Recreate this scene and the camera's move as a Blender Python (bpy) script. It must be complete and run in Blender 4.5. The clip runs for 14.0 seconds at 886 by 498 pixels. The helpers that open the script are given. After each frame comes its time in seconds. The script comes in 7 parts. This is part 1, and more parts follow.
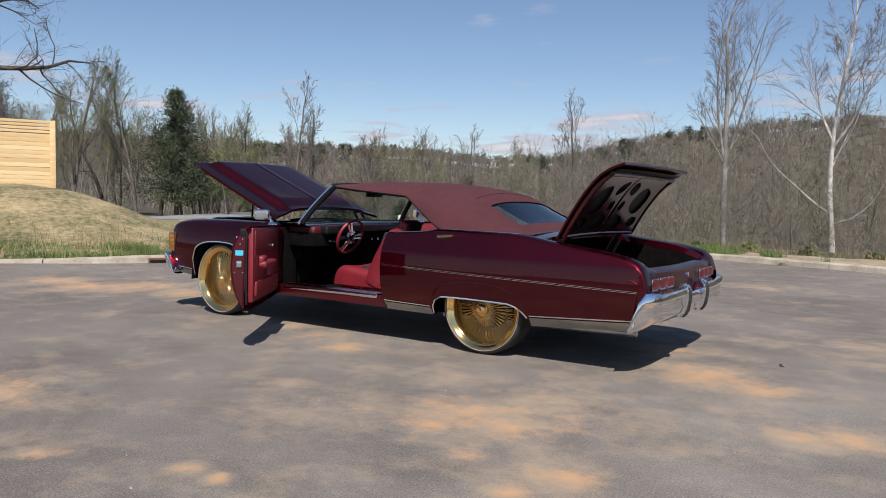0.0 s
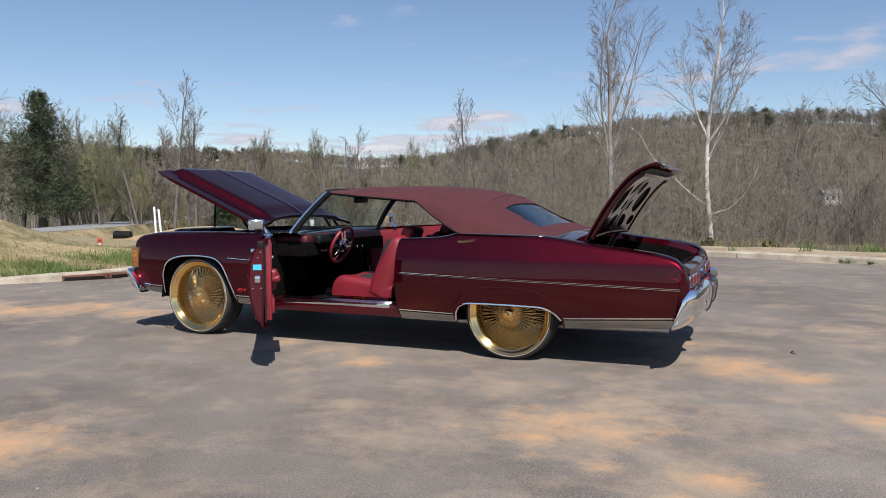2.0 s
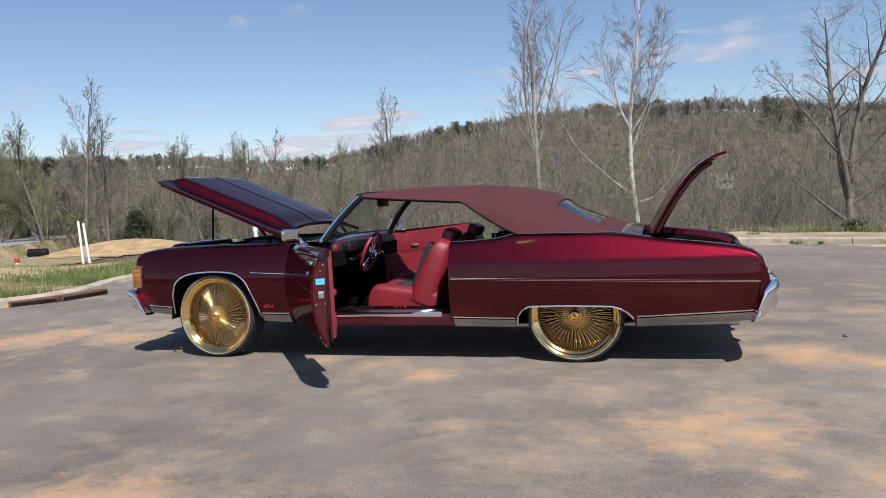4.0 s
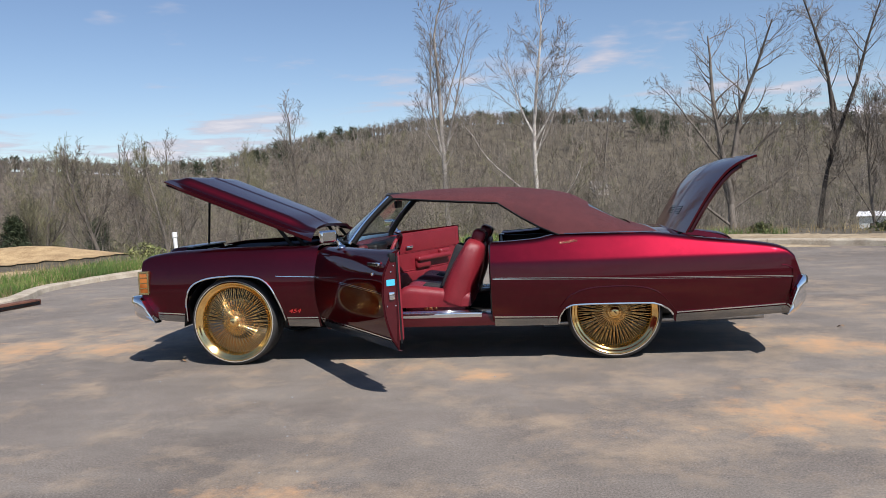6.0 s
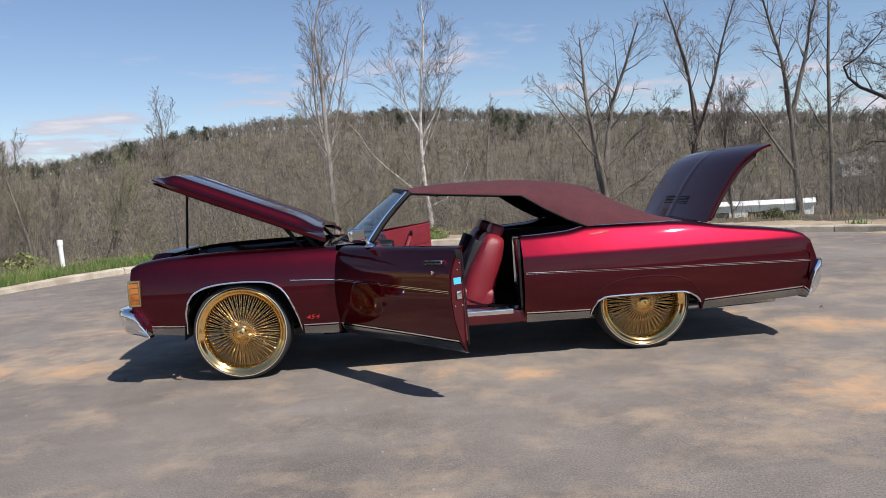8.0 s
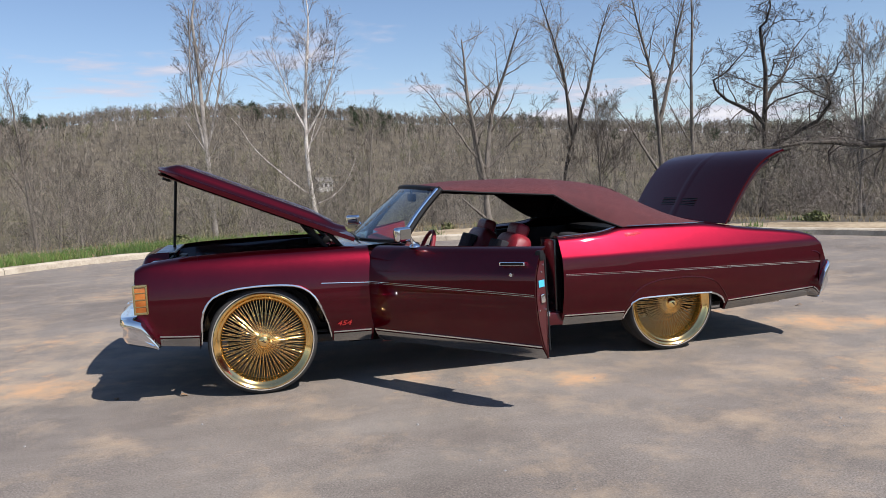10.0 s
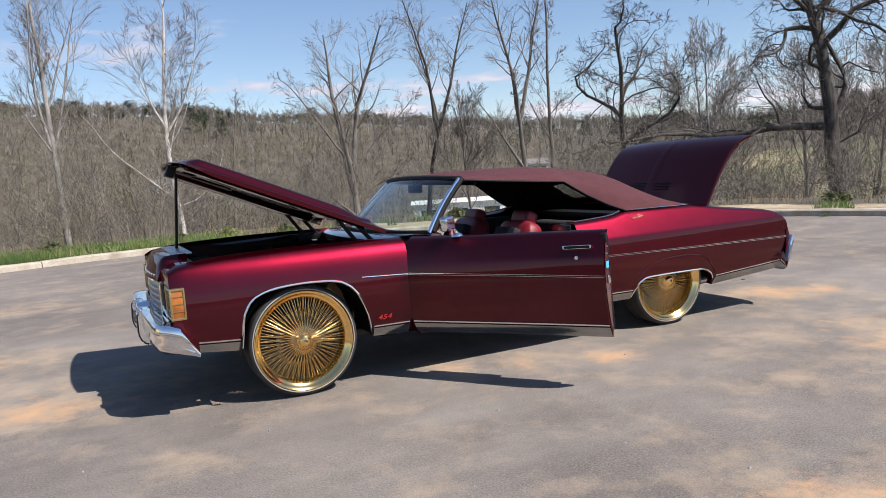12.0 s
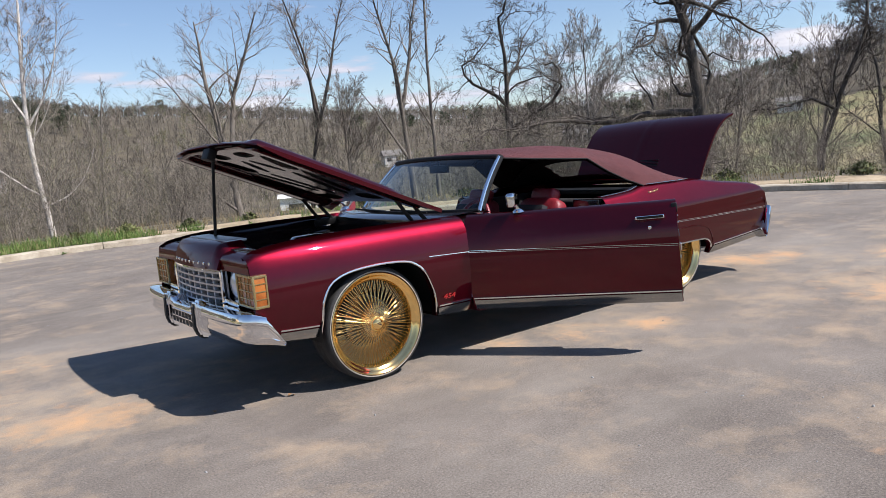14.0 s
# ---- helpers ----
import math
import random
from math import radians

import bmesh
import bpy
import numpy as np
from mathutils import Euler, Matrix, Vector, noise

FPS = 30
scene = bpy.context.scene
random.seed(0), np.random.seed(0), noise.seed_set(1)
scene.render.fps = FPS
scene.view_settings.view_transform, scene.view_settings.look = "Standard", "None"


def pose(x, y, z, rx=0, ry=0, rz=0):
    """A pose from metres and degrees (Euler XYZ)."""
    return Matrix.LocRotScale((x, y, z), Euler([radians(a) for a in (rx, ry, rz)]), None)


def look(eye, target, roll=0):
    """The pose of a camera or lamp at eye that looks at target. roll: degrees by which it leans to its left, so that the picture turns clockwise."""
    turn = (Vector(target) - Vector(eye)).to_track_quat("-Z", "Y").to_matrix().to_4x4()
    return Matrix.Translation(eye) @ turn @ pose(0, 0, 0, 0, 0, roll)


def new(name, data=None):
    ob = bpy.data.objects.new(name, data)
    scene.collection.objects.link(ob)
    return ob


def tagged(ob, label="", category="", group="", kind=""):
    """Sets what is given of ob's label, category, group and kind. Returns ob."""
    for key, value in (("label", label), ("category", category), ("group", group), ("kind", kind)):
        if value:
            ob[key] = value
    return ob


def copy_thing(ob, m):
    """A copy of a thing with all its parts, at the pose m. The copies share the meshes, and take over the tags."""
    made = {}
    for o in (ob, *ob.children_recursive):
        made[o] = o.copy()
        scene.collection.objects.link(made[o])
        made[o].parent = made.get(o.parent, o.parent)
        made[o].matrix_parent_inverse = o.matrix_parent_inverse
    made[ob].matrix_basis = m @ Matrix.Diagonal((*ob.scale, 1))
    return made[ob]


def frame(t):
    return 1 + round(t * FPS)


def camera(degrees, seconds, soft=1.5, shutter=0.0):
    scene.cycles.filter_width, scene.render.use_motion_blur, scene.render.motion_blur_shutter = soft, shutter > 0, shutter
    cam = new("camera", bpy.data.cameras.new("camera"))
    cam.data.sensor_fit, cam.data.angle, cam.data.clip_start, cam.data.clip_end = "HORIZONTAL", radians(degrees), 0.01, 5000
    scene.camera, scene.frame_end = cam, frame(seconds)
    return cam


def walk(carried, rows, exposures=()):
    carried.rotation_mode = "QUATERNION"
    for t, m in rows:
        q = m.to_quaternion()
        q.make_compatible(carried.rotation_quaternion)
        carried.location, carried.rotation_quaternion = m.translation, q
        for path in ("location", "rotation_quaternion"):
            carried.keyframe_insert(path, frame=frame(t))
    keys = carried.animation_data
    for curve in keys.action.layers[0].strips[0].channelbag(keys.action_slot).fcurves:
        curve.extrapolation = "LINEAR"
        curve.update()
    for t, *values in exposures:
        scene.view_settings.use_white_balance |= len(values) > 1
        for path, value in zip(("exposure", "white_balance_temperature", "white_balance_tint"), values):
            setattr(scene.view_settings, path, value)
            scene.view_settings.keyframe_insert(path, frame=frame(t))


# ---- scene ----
cam = camera(61.0, 14.0, 0.8)
PATH = [
    (0, (4.552, -6.044, 1.227), (3.454, -4.377, 1.096), 1.3),
    (0.5, (4.277, -6.219, 1.246), (3.26, -4.501, 1.117), 0.2),
    (1, (4.012, -6.289, 1.23), (3.024, -4.554, 1.104), 0.0),
    (1.5, (3.694, -6.332, 1.251), (2.807, -4.544, 1.122), -0.5),
    (2, (3.417, -6.457, 1.244), (2.617, -4.628, 1.118), -0.3),
    (2.5, (3.145, -6.555, 1.25), (2.377, -4.713, 1.117), -1.2),
    (3, (2.846, -6.534, 1.243), (2.122, -4.674, 1.112), -1.7),
    (3.2, (2.715, -6.504, 1.258), (2.021, -4.633, 1.126), -2.2),
    (5.5, (1.327, -6.735, 1.304), (0.984, -4.77, 1.169), -1.8),
    (6, (1.009, -6.796, 1.309), (0.747, -4.817, 1.173), -2.7),
    (6.5, (0.702, -6.75, 1.322), (0.539, -4.762, 1.184), -4.0),
    (7, (0.392, -6.713, 1.331), (0.313, -4.721, 1.169), -3.5),
    (7.5, (0.045, -6.707, 1.359), (0.1, -4.715, 1.193), -3.8),
    (8, (-0.282, -6.595, 1.339), (-0.178, -4.604, 1.181), -3.8),
    (10.3, (-1.736, -6.072, 1.4), (-1.187, -4.158, 1.216), -3.5),
    (10.5, (-1.864, -6.07, 1.401), (-1.269, -4.169, 1.219), -4.2),
    (11, (-2.162, -5.962, 1.384), (-1.473, -4.095, 1.186), -4.1),
    (11.5, (-2.447, -5.786, 1.415), (-1.676, -3.952, 1.207), -4.5),
    (12, (-2.777, -5.652, 1.413), (-1.918, -3.858, 1.202), -4.0),
    (12.5, (-3.102, -5.525, 1.415), (-2.162, -3.774, 1.191), -4.3),
    (13, (-3.369, -5.317, 1.427), (-2.355, -3.61, 1.191), -5.5),
    (13.5, (-3.648, -5.149, 1.424), (-2.559, -3.49, 1.177), -5.3),
    (14, (-3.938, -4.964, 1.427), (-2.77, -3.362, 1.165), -5.1),
]
walk(cam, [(t, look(eye, target, roll)) for t, eye, target, roll in PATH], [(0, 0.2, 6550, 12), (3, 0.34, 6550, 12), (7.5, 0.35, 6550, 12.5), (11, 0.57, 6520, 13), (14, 0.62, 6530, 13)])

# ---- world, sun ----
SUN_FROM = Vector((0.5, -0.66, 1.0)).normalized()
world = bpy.data.worlds.new("sky")
scene.world = world
world.use_nodes = True
wn, wl = world.node_tree.nodes, world.node_tree.links
wn.clear()
sky = wn.new("ShaderNodeTexSky")
sky.sky_type, sky.sun_disc = "NISHITA", False
sky.sun_elevation = math.asin(SUN_FROM.z)
sky.sun_rotation = math.atan2(SUN_FROM.x, SUN_FROM.y)
sky.air_density, sky.dust_density, sky.ozone_density = 1.0, 0.05, 2.6
# small flat clouds on a level sheet high above, crowding together toward the horizon
wco = wn.new("ShaderNodeTexCoord")


def sky_math(op, a, b=0.0, c=0.0):
    q = wn.new("ShaderNodeMath")
    q.operation = op
    for k, v in enumerate((a, b, c)):
        if isinstance(v, (int, float)):
            q.inputs[k].default_value = v
        else:
            wl.new(v, q.inputs[k])
    return q.outputs[0]


def sky_range(src, lo, hi, a, b):
    q = wn.new("ShaderNodeMapRange")
    q.interpolation_type = "SMOOTHSTEP"
    for key, v in (("From Min", lo), ("From Max", hi), ("To Min", a), ("To Max", b)):
        q.inputs[key].default_value = v
    wl.new(src, q.inputs["Value"])
    return q.outputs["Result"]


wsep = wn.new("ShaderNodeSeparateXYZ")
wl.new(wco.outputs["Generated"], wsep.inputs["Vector"])
climb = sky_math("ADD", sky_math("MAXIMUM", wsep.outputs["Z"], 0.0), 0.06)
wflat = wn.new("ShaderNodeCombineXYZ")
wl.new(sky_math("DIVIDE", wsep.outputs["X"], climb), wflat.inputs["X"])
wl.new(sky_math("DIVIDE", wsep.outputs["Y"], climb), wflat.inputs["Y"])


def cloud_noise(scale, detail, shift):
    mp, t = wn.new("ShaderNodeMapping"), wn.new("ShaderNodeTexNoise")
    mp.inputs["Location"].default_value = (*shift, 0)
    wl.new(wflat.outputs["Vector"], mp.inputs["Vector"])
    t.inputs["Scale"].default_value, t.inputs["Detail"].default_value, t.inputs["Roughness"].default_value = scale, detail, 0.55
    wl.new(mp.outputs["Vector"], t.inputs["Vector"])
    return t.outputs["Fac"]


puff = sky_math("ADD", sky_math("MULTIPLY", cloud_noise(0.95, 5, (3.1, 0.4)), 0.75), sky_math("MULTIPLY", cloud_noise(0.22, 2, (1.3, 2.2)), 0.25))
# fewer clouds overhead, none in the haze at the very edge
cover = sky_math("SUBTRACT", puff, sky_range(wsep.outputs["Z"], 0.06, 0.3, 0.0, 0.1))
cover = sky_math("ADD", cover, sky_range(wsep.outputs["Z"], 0.07, 0.13, 0.055, 0.0))
cloud = sky_math("MULTIPLY", sky_range(cover, 0.51, 0.61, 0.0, 0.9), sky_range(wsep.outputs["Z"], 0.0, 0.05, 0.2, 1.0))
wtone = wn.new("ShaderNodeMixRGB")
wtone.inputs[1].default_value, wtone.inputs[2].default_value = (5.2, 5.35, 6.3, 1), (7.2, 7.1, 7.5, 1)
wl.new(sky_range(cover, 0.56, 0.68, 0.0, 1.0), wtone.inputs["Fac"])
wtint = wn.new("ShaderNodeMixRGB")
wtint.blend_type = "MULTIPLY"
wtint.inputs["Fac"].default_value, wtint.inputs[2].default_value = 1.0, (0.985, 0.99, 1.035, 1)
wl.new(sky.outputs["Color"], wtint.inputs[1])
wmix = wn.new("ShaderNodeMixRGB")
wbg = wn.new("ShaderNodeBackground")
wbg.inputs["Strength"].default_value = 0.087
wout = wn.new("ShaderNodeOutputWorld")
wl.new(cloud, wmix.inputs["Fac"])
wl.new(wtint.outputs["Color"], wmix.inputs[1])
wl.new(wtone.outputs["Color"], wmix.inputs[2])
wl.new(wmix.outputs["Color"], wbg.inputs["Color"])
wl.new(wbg.outputs["Background"], wout.inputs["Surface"])
sun_data = bpy.data.lights.new("sun", "SUN")
sun_data.energy, sun_data.angle, sun_data.color = 5.0, radians(0.53), (1.0, 0.965, 0.92)
sun_lamp = new("sun", sun_data)
sun_lamp.matrix_world = look(SUN_FROM * 50, (0, 0, 0))

# ---- materials ----
def nodes_of(name):
    m = bpy.data.materials.new(name)
    m.use_nodes = True
    nt = m.node_tree
    return m, nt.nodes, nt.links, nt.nodes["Principled BSDF"]


def surface(name, dark, light, scale=6.0, rough=0.6, metal=0.0, coat=0.0, bump=0.0, bump_scale=80.0, big=0.7, spread=0.12, spec=0.5, stretch=(1, 1, 1), island=0.0, per_object=0.0):
    """A surface between two colours at two scales of noise, with fine relief."""
    m, n, l, b = nodes_of(name)
    co = n.new("ShaderNodeTexCoord")
    mp = n.new("ShaderNodeMapping")
    mp.inputs["Scale"].default_value = stretch
    l.new(co.outputs["Object"], mp.inputs["Vector"])
    n1, n2 = n.new("ShaderNodeTexNoise"), n.new("ShaderNodeTexNoise")
    for node, s, d in ((n1, scale, 5), (n2, scale * 9, 4)):
        node.inputs["Scale"].default_value, node.inputs["Detail"].default_value = s, d
        l.new(mp.outputs["Vector"], node.inputs["Vector"])
    mix = n.new("ShaderNodeMix")
    mix.inputs["Factor"].default_value = 1 - big
    l.new(n1.outputs["Fac"], mix.inputs["A"])
    l.new(n2.outputs["Fac"], mix.inputs["B"])
    fac = mix.outputs["Result"]
    if island or per_object:
        src = n.new("ShaderNodeNewGeometry").outputs["Random Per Island"] if island else n.new("ShaderNodeObjectInfo").outputs["Random"]
        ma = n.new("ShaderNodeMath")
        ma.operation = "MULTIPLY_ADD"
        l.new(src, ma.inputs[0])
        ma.inputs[1].default_value = island or per_object
        l.new(fac, ma.inputs[2])
        sub = n.new("ShaderNodeMath")
        sub.operation = "SUBTRACT"
        l.new(ma.outputs[0], sub.inputs[0])
        sub.inputs[1].default_value = (island or per_object) / 2
        fac = sub.outputs[0]
    ramp = n.new("ShaderNodeValToRGB")
    ramp.color_ramp.elements[0].position, ramp.color_ramp.elements[1].position = 0.5 - spread, 0.5 + spread
    ramp.color_ramp.elements[0].color, ramp.color_ramp.elements[1].color = (*dark, 1), (*light, 1)
    l.new(fac, ramp.inputs["Fac"])
    l.new(ramp.outputs["Color"], b.inputs["Base Color"])
    b.inputs["Roughness"].default_value, b.inputs["Metallic"].default_value = rough, metal
    b.inputs["Specular IOR Level"].default_value = spec
    b.inputs["Coat Weight"].default_value, b.inputs["Coat Roughness"].default_value = coat, 0.03
    b.inputs["Coat IOR"].default_value = 1.38
    if bump:
        n3 = n.new("ShaderNodeTexNoise")
        n3.inputs["Scale"].default_value, n3.inputs["Detail"].default_value = bump_scale, 3
        l.new(mp.outputs["Vector"], n3.inputs["Vector"])
        bp = n.new("ShaderNodeBump")
        bp.inputs["Strength"].default_value, bp.inputs["Distance"].default_value = bump, 0.01
        l.new(n3.outputs["Fac"], bp.inputs["Height"])
        l.new(bp.outputs["Normal"], b.inputs["Normal"])
    return m


PAINT = surface("candy_red_paint", (0.078, 0.0024, 0.0082), (0.096, 0.003, 0.01), 2.0, 0.4, 0.98, 0.68, 0.03, 900.0)
PAINT_BSDF = PAINT.node_tree.nodes["Principled BSDF"]
PAINT_BSDF.inputs["Specular Tint"].default_value = (0.5, 0.12, 0.2, 1)
PAINT_BSDF.inputs["Coat Roughness"].default_value, PAINT_BSDF.inputs["Coat IOR"].default_value = 0.02, 1.5
PAINT_INNER = surface("red_jamb_paint", (0.05, 0.002, 0.005), (0.07, 0.003, 0.007), 3.0, 0.3, 0.2, 0.6)
CHROME = surface("chrome", (0.72, 0.73, 0.75), (0.8, 0.8, 0.82), 4.0, 0.06, 1.0)
SATIN = surface("brushed_trim", (0.3, 0.295, 0.29), (0.37, 0.365, 0.36), 5.0, 0.13, 0.95, stretch=(0.2, 4, 4))
SILVER = surface("silver_plastic", (0.42, 0.42, 0.43), (0.52, 0.52, 0.53), 9.0, 0.3, 0.6)
GOLD = surface("gold_plate", (0.9, 0.58, 0.22), (0.97, 0.68, 0.29), 9.0, 0.12, 1.0)
RUBBER = surface("tyre_rubber", (0.016, 0.016, 0.017), (0.03, 0.029, 0.028), 14.0, 0.72, bump=0.3, bump_scale=120)
WHITEWALL = surface("whitewall", (0.3, 0.27, 0.23), (0.42, 0.38, 0.33), 9.0, 0.55)
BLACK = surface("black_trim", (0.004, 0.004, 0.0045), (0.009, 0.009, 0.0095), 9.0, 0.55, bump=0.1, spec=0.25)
GLOSS_BLACK = surface("gloss_black", (0.01, 0.009, 0.01), (0.016, 0.012, 0.013), 5.0, 0.12, 0.0, 0.7)
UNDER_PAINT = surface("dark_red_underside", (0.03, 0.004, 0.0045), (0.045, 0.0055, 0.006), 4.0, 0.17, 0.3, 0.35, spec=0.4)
CANVAS = surface("burgundy_canvas", (0.062, 0.012, 0.015), (0.085, 0.017, 0.02), 1.6, 0.85, bump=0.5, bump_scale=700, big=0.5)
LEATHER = surface("red_leather", (0.165, 0.011, 0.018), (0.21, 0.015, 0.024), 5.0, 0.42, bump=0.25, bump_scale=260)
DASH_RED = surface("dark_red_vinyl", (0.06, 0.005, 0.008), (0.085, 0.008, 0.011), 6.0, 0.5, bump=0.3, bump_scale=200)
SUEDE = surface("black_suede", (0.012, 0.012, 0.016), (0.022, 0.021, 0.026), 8.0, 0.9, bump=0.3, bump_scale=300)
BLACK_CARPET = surface("black_carpet", (0.004, 0.0035, 0.0035), (0.009, 0.007, 0.007), 20.0, 0.95, spec=0.08, bump=0.8, bump_scale=400)
ALUMINIUM = surface("cast_aluminium", (0.4, 0.4, 0.41), (0.55, 0.55, 0.56), 12.0, 0.34, 0.9, bump=0.2)
RED_LENS = surface("red_lens", (0.07, 0.002, 0.003), (0.12, 0.003, 0.005), 20.0, 0.4, coat=0.15)
AMBER = surface("amber_lens", (0.28, 0.075, 0.012), (0.42, 0.14, 0.028), 18.0, 0.25, coat=0.4)
CLEAR_LAMP = surface("headlamp_lens", (0.55, 0.57, 0.6), (0.75, 0.77, 0.8), 20.0, 0.08, 0.35, 1.0)
STICKER = surface("blue_sticker", (0.05, 0.42, 0.62), (0.07, 0.48, 0.68), 20.0, 0.45)
BADGE_RED = surface("badge_red", (0.34, 0.015, 0.015), (0.42, 0.02, 0.02), 20.0, 0.3)
STEEL = surface("dark_steel", (0.03, 0.03, 0.032), (0.06, 0.058, 0.056), 9.0, 0.5, 0.6, bump=0.15)


def glass(name, tint, rough=0.0):
    m, n, l, b = nodes_of(name)
    n.remove(b)
    out = n["Material Output"]
    tr, gl, mx, fr = n.new("ShaderNodeBsdfTransparent"), n.new("ShaderNodeBsdfGlossy"), n.new("ShaderNodeMixShader"), n.new("ShaderNodeLayerWeight")
    tr.inputs["Color"].default_value = (*tint, 1)
    gl.inputs["Roughness"].default_value = rough
    fr.inputs["Blend"].default_value = 0.5
    power, share = n.new("ShaderNodeMath"), n.new("ShaderNodeMath")
    power.operation, share.operation = "POWER", "MULTIPLY_ADD"
    power.inputs[1].default_value = 4.0
    share.inputs[1].default_value, share.inputs[2].default_value = 0.8, 0.07
    l.new(fr.outputs["Facing"], power.inputs[0])
    l.new(power.outputs[0], share.inputs[0])
    l.new(share.outputs[0], mx.inputs["Fac"])
    l.new(tr.outputs["BSDF"], mx.inputs[1])
    l.new(gl.outputs["BSDF"], mx.inputs[2])
    l.new(mx.outputs["Shader"], out.inputs["Surface"])
    return m


GLASS = glass("windscreen_glass", (0.76, 0.86, 0.82))
REAR_GLASS = glass("rear_window_glass", (0.55, 0.6, 0.6), 0.02)


def asphalt():
    """Worn grey tarmac with orange clay dust dried into patches."""
    m, n, l, b = nodes_of("clay_stained_asphalt")
    co = n.new("ShaderNodeTexCoord")

    def tex(scale, detail, rough=0.5):
        t = n.new("ShaderNodeTexNoise")
        t.inputs["Scale"].default_value, t.inputs["Detail"].default_value, t.inputs["Roughness"].default_value = scale, detail, rough
        l.new(co.outputs["Object"], t.inputs["Vector"])
        return t.outputs["Fac"]

    def ramp(src, lo, hi, a=(0, 0, 0), c=(1, 1, 1)):
        r = n.new("ShaderNodeValToRGB")
        r.color_ramp.elements[0].position, r.color_ramp.elements[1].position = lo, hi
        r.color_ramp.elements[0].color, r.color_ramp.elements[1].color = (*a, 1), (*c, 1)
        l.new(src, r.inputs["Fac"])
        return r.outputs["Color"]

    def math_node(op, a, c=None):
        q = n.new("ShaderNodeMath")
        q.operation = op
        if op == "MULTIPLY_ADD":
            q.inputs[2].default_value = -0.25
        for i, v in enumerate((a, c)):
            if v is None:
                continue
            if isinstance(v, (int, float)):
                q.inputs[i].default_value = v
            else:
                l.new(v, q.inputs[i])
        return q.outputs[0]

    def blend(fac, a, c, kind="MIX"):
        q = n.new("ShaderNodeMixRGB")
        q.blend_type = kind
        for i, v in enumerate((fac, a, c)):
            if isinstance(v, tuple):
                q.inputs[i].default_value = (*v, 1)
            elif isinstance(v, float):
                q.inputs[i].default_value = v
            else:
                l.new(v, q.inputs[i])
        return q.outputs["Color"]

    broad = ramp(tex(0.35, 6, 0.66), 0.36, 0.66, (0.132, 0.113, 0.098), (0.212, 0.186, 0.161))
    mottle = ramp(tex(3.1, 6, 0.7), 0.32, 0.68, (0.88, 0.88, 0.88), (1.11, 1.11, 1.11))
    broad = blend(1.0, broad, mottle, "MULTIPLY")
    grain = ramp(tex(95, 5, 0.75), 0.3, 0.7, (0.4, 0.4, 0.4), (1.55, 1.55, 1.55))
    base = blend(1.0, broad, grain, "MULTIPLY")
    # where clay was tracked about: soft round fields that break up into patches
    field = None
    for x, y, rx, ry, turn, w in CLAY:
        mp = n.new("ShaderNodeMapping")
        mp.vector_type = "TEXTURE"
        mp.inputs["Location"].default_value = (x, y, 0)
        mp.inputs["Rotation"].default_value = (0, 0, radians(turn))
        mp.inputs["Scale"].default_value = (rx * 2.6, ry * 2.6, 1)
        l.new(co.outputs["Object"], mp.inputs["Vector"])
        g = n.new("ShaderNodeTexGradient")
        g.gradient_type = "SPHERICAL"
        l.new(mp.outputs["Vector"], g.inputs["Vector"])
        v = math_node("MULTIPLY", g.outputs["Fac"], w)
        field = v if field is None else math_node("MAXIMUM", field, v)
    patch = tex(2.1, 9, 0.72)
    # clay also lies in stray spots all over
    stray = math_node("MULTIPLY", ramp(tex(0.5, 3), 0.5, 0.75), 0.3)
    raw = math_node("ADD", math_node("MULTIPLY", math_node("MAXIMUM", field, stray), 0.5), math_node("MULTIPLY_ADD", patch, 1.5))
    cores = math_node("ADD", math_node("MULTIPLY", field, 0.62), math_node("MULTIPLY_ADD", tex(4.6, 9, 0.7), 1.3))
    pale = ramp(raw, 0.52, 0.86)
    strong = ramp(cores, 0.66, 1.0)
    base = blend(math_node("MULTIPLY", pale, 0.7), base, (0.36, 0.275, 0.19))
    base = blend(math_node("MULTIPLY", strong, 0.72), base, (0.54, 0.31, 0.155))
    # pale stone chips worn bare
    chips = ramp(tex(75, 3, 0.5), 0.6, 0.68)
    base = blend(math_node("MULTIPLY", chips, 0.3), base, (0.36, 0.34, 0.31))
    # pale scuffs
    scuff = ramp(tex(1.3, 9, 0.78), 0.56, 0.72)
    base = blend(math_node("MULTIPLY", scuff, 0.3), base, (0.26, 0.24, 0.21))
    # long faint tyre sweeps and darker worn lanes
    for turn_deg, scale_xy, lo, hi, weight, shade in ((14, (0.3, 1.7, 1), 0.5, 0.72, 0.26, (0.28, 0.255, 0.22)), (-28, (0.25, 0.8, 1), 0.48, 0.72, 0.22, (0.11, 0.098, 0.086))):
        mp = n.new("ShaderNodeMapping")
        mp.inputs["Rotation"].default_value = (0, 0, radians(turn_deg))
        mp.inputs["Scale"].default_value = scale_xy
        l.new(co.outputs["Object"], mp.inputs["Vector"])
        t = n.new("ShaderNodeTexNoise")
        t.inputs["Scale"].default_value, t.inputs["Detail"].default_value, t.inputs["Distortion"].default_value = 1.0, 7, 1.3
        l.new(mp.outputs["Vector"], t.inputs["Vector"])
        base = blend(math_node("MULTIPLY", ramp(t.outputs["Fac"], lo, hi), weight), base, shade)
    l.new(base, b.inputs["Base Color"])
    b.inputs["Roughness"].default_value = 0.86
    b.inputs["Specular IOR Level"].default_value = 0.3
    bp = n.new("ShaderNodeBump")
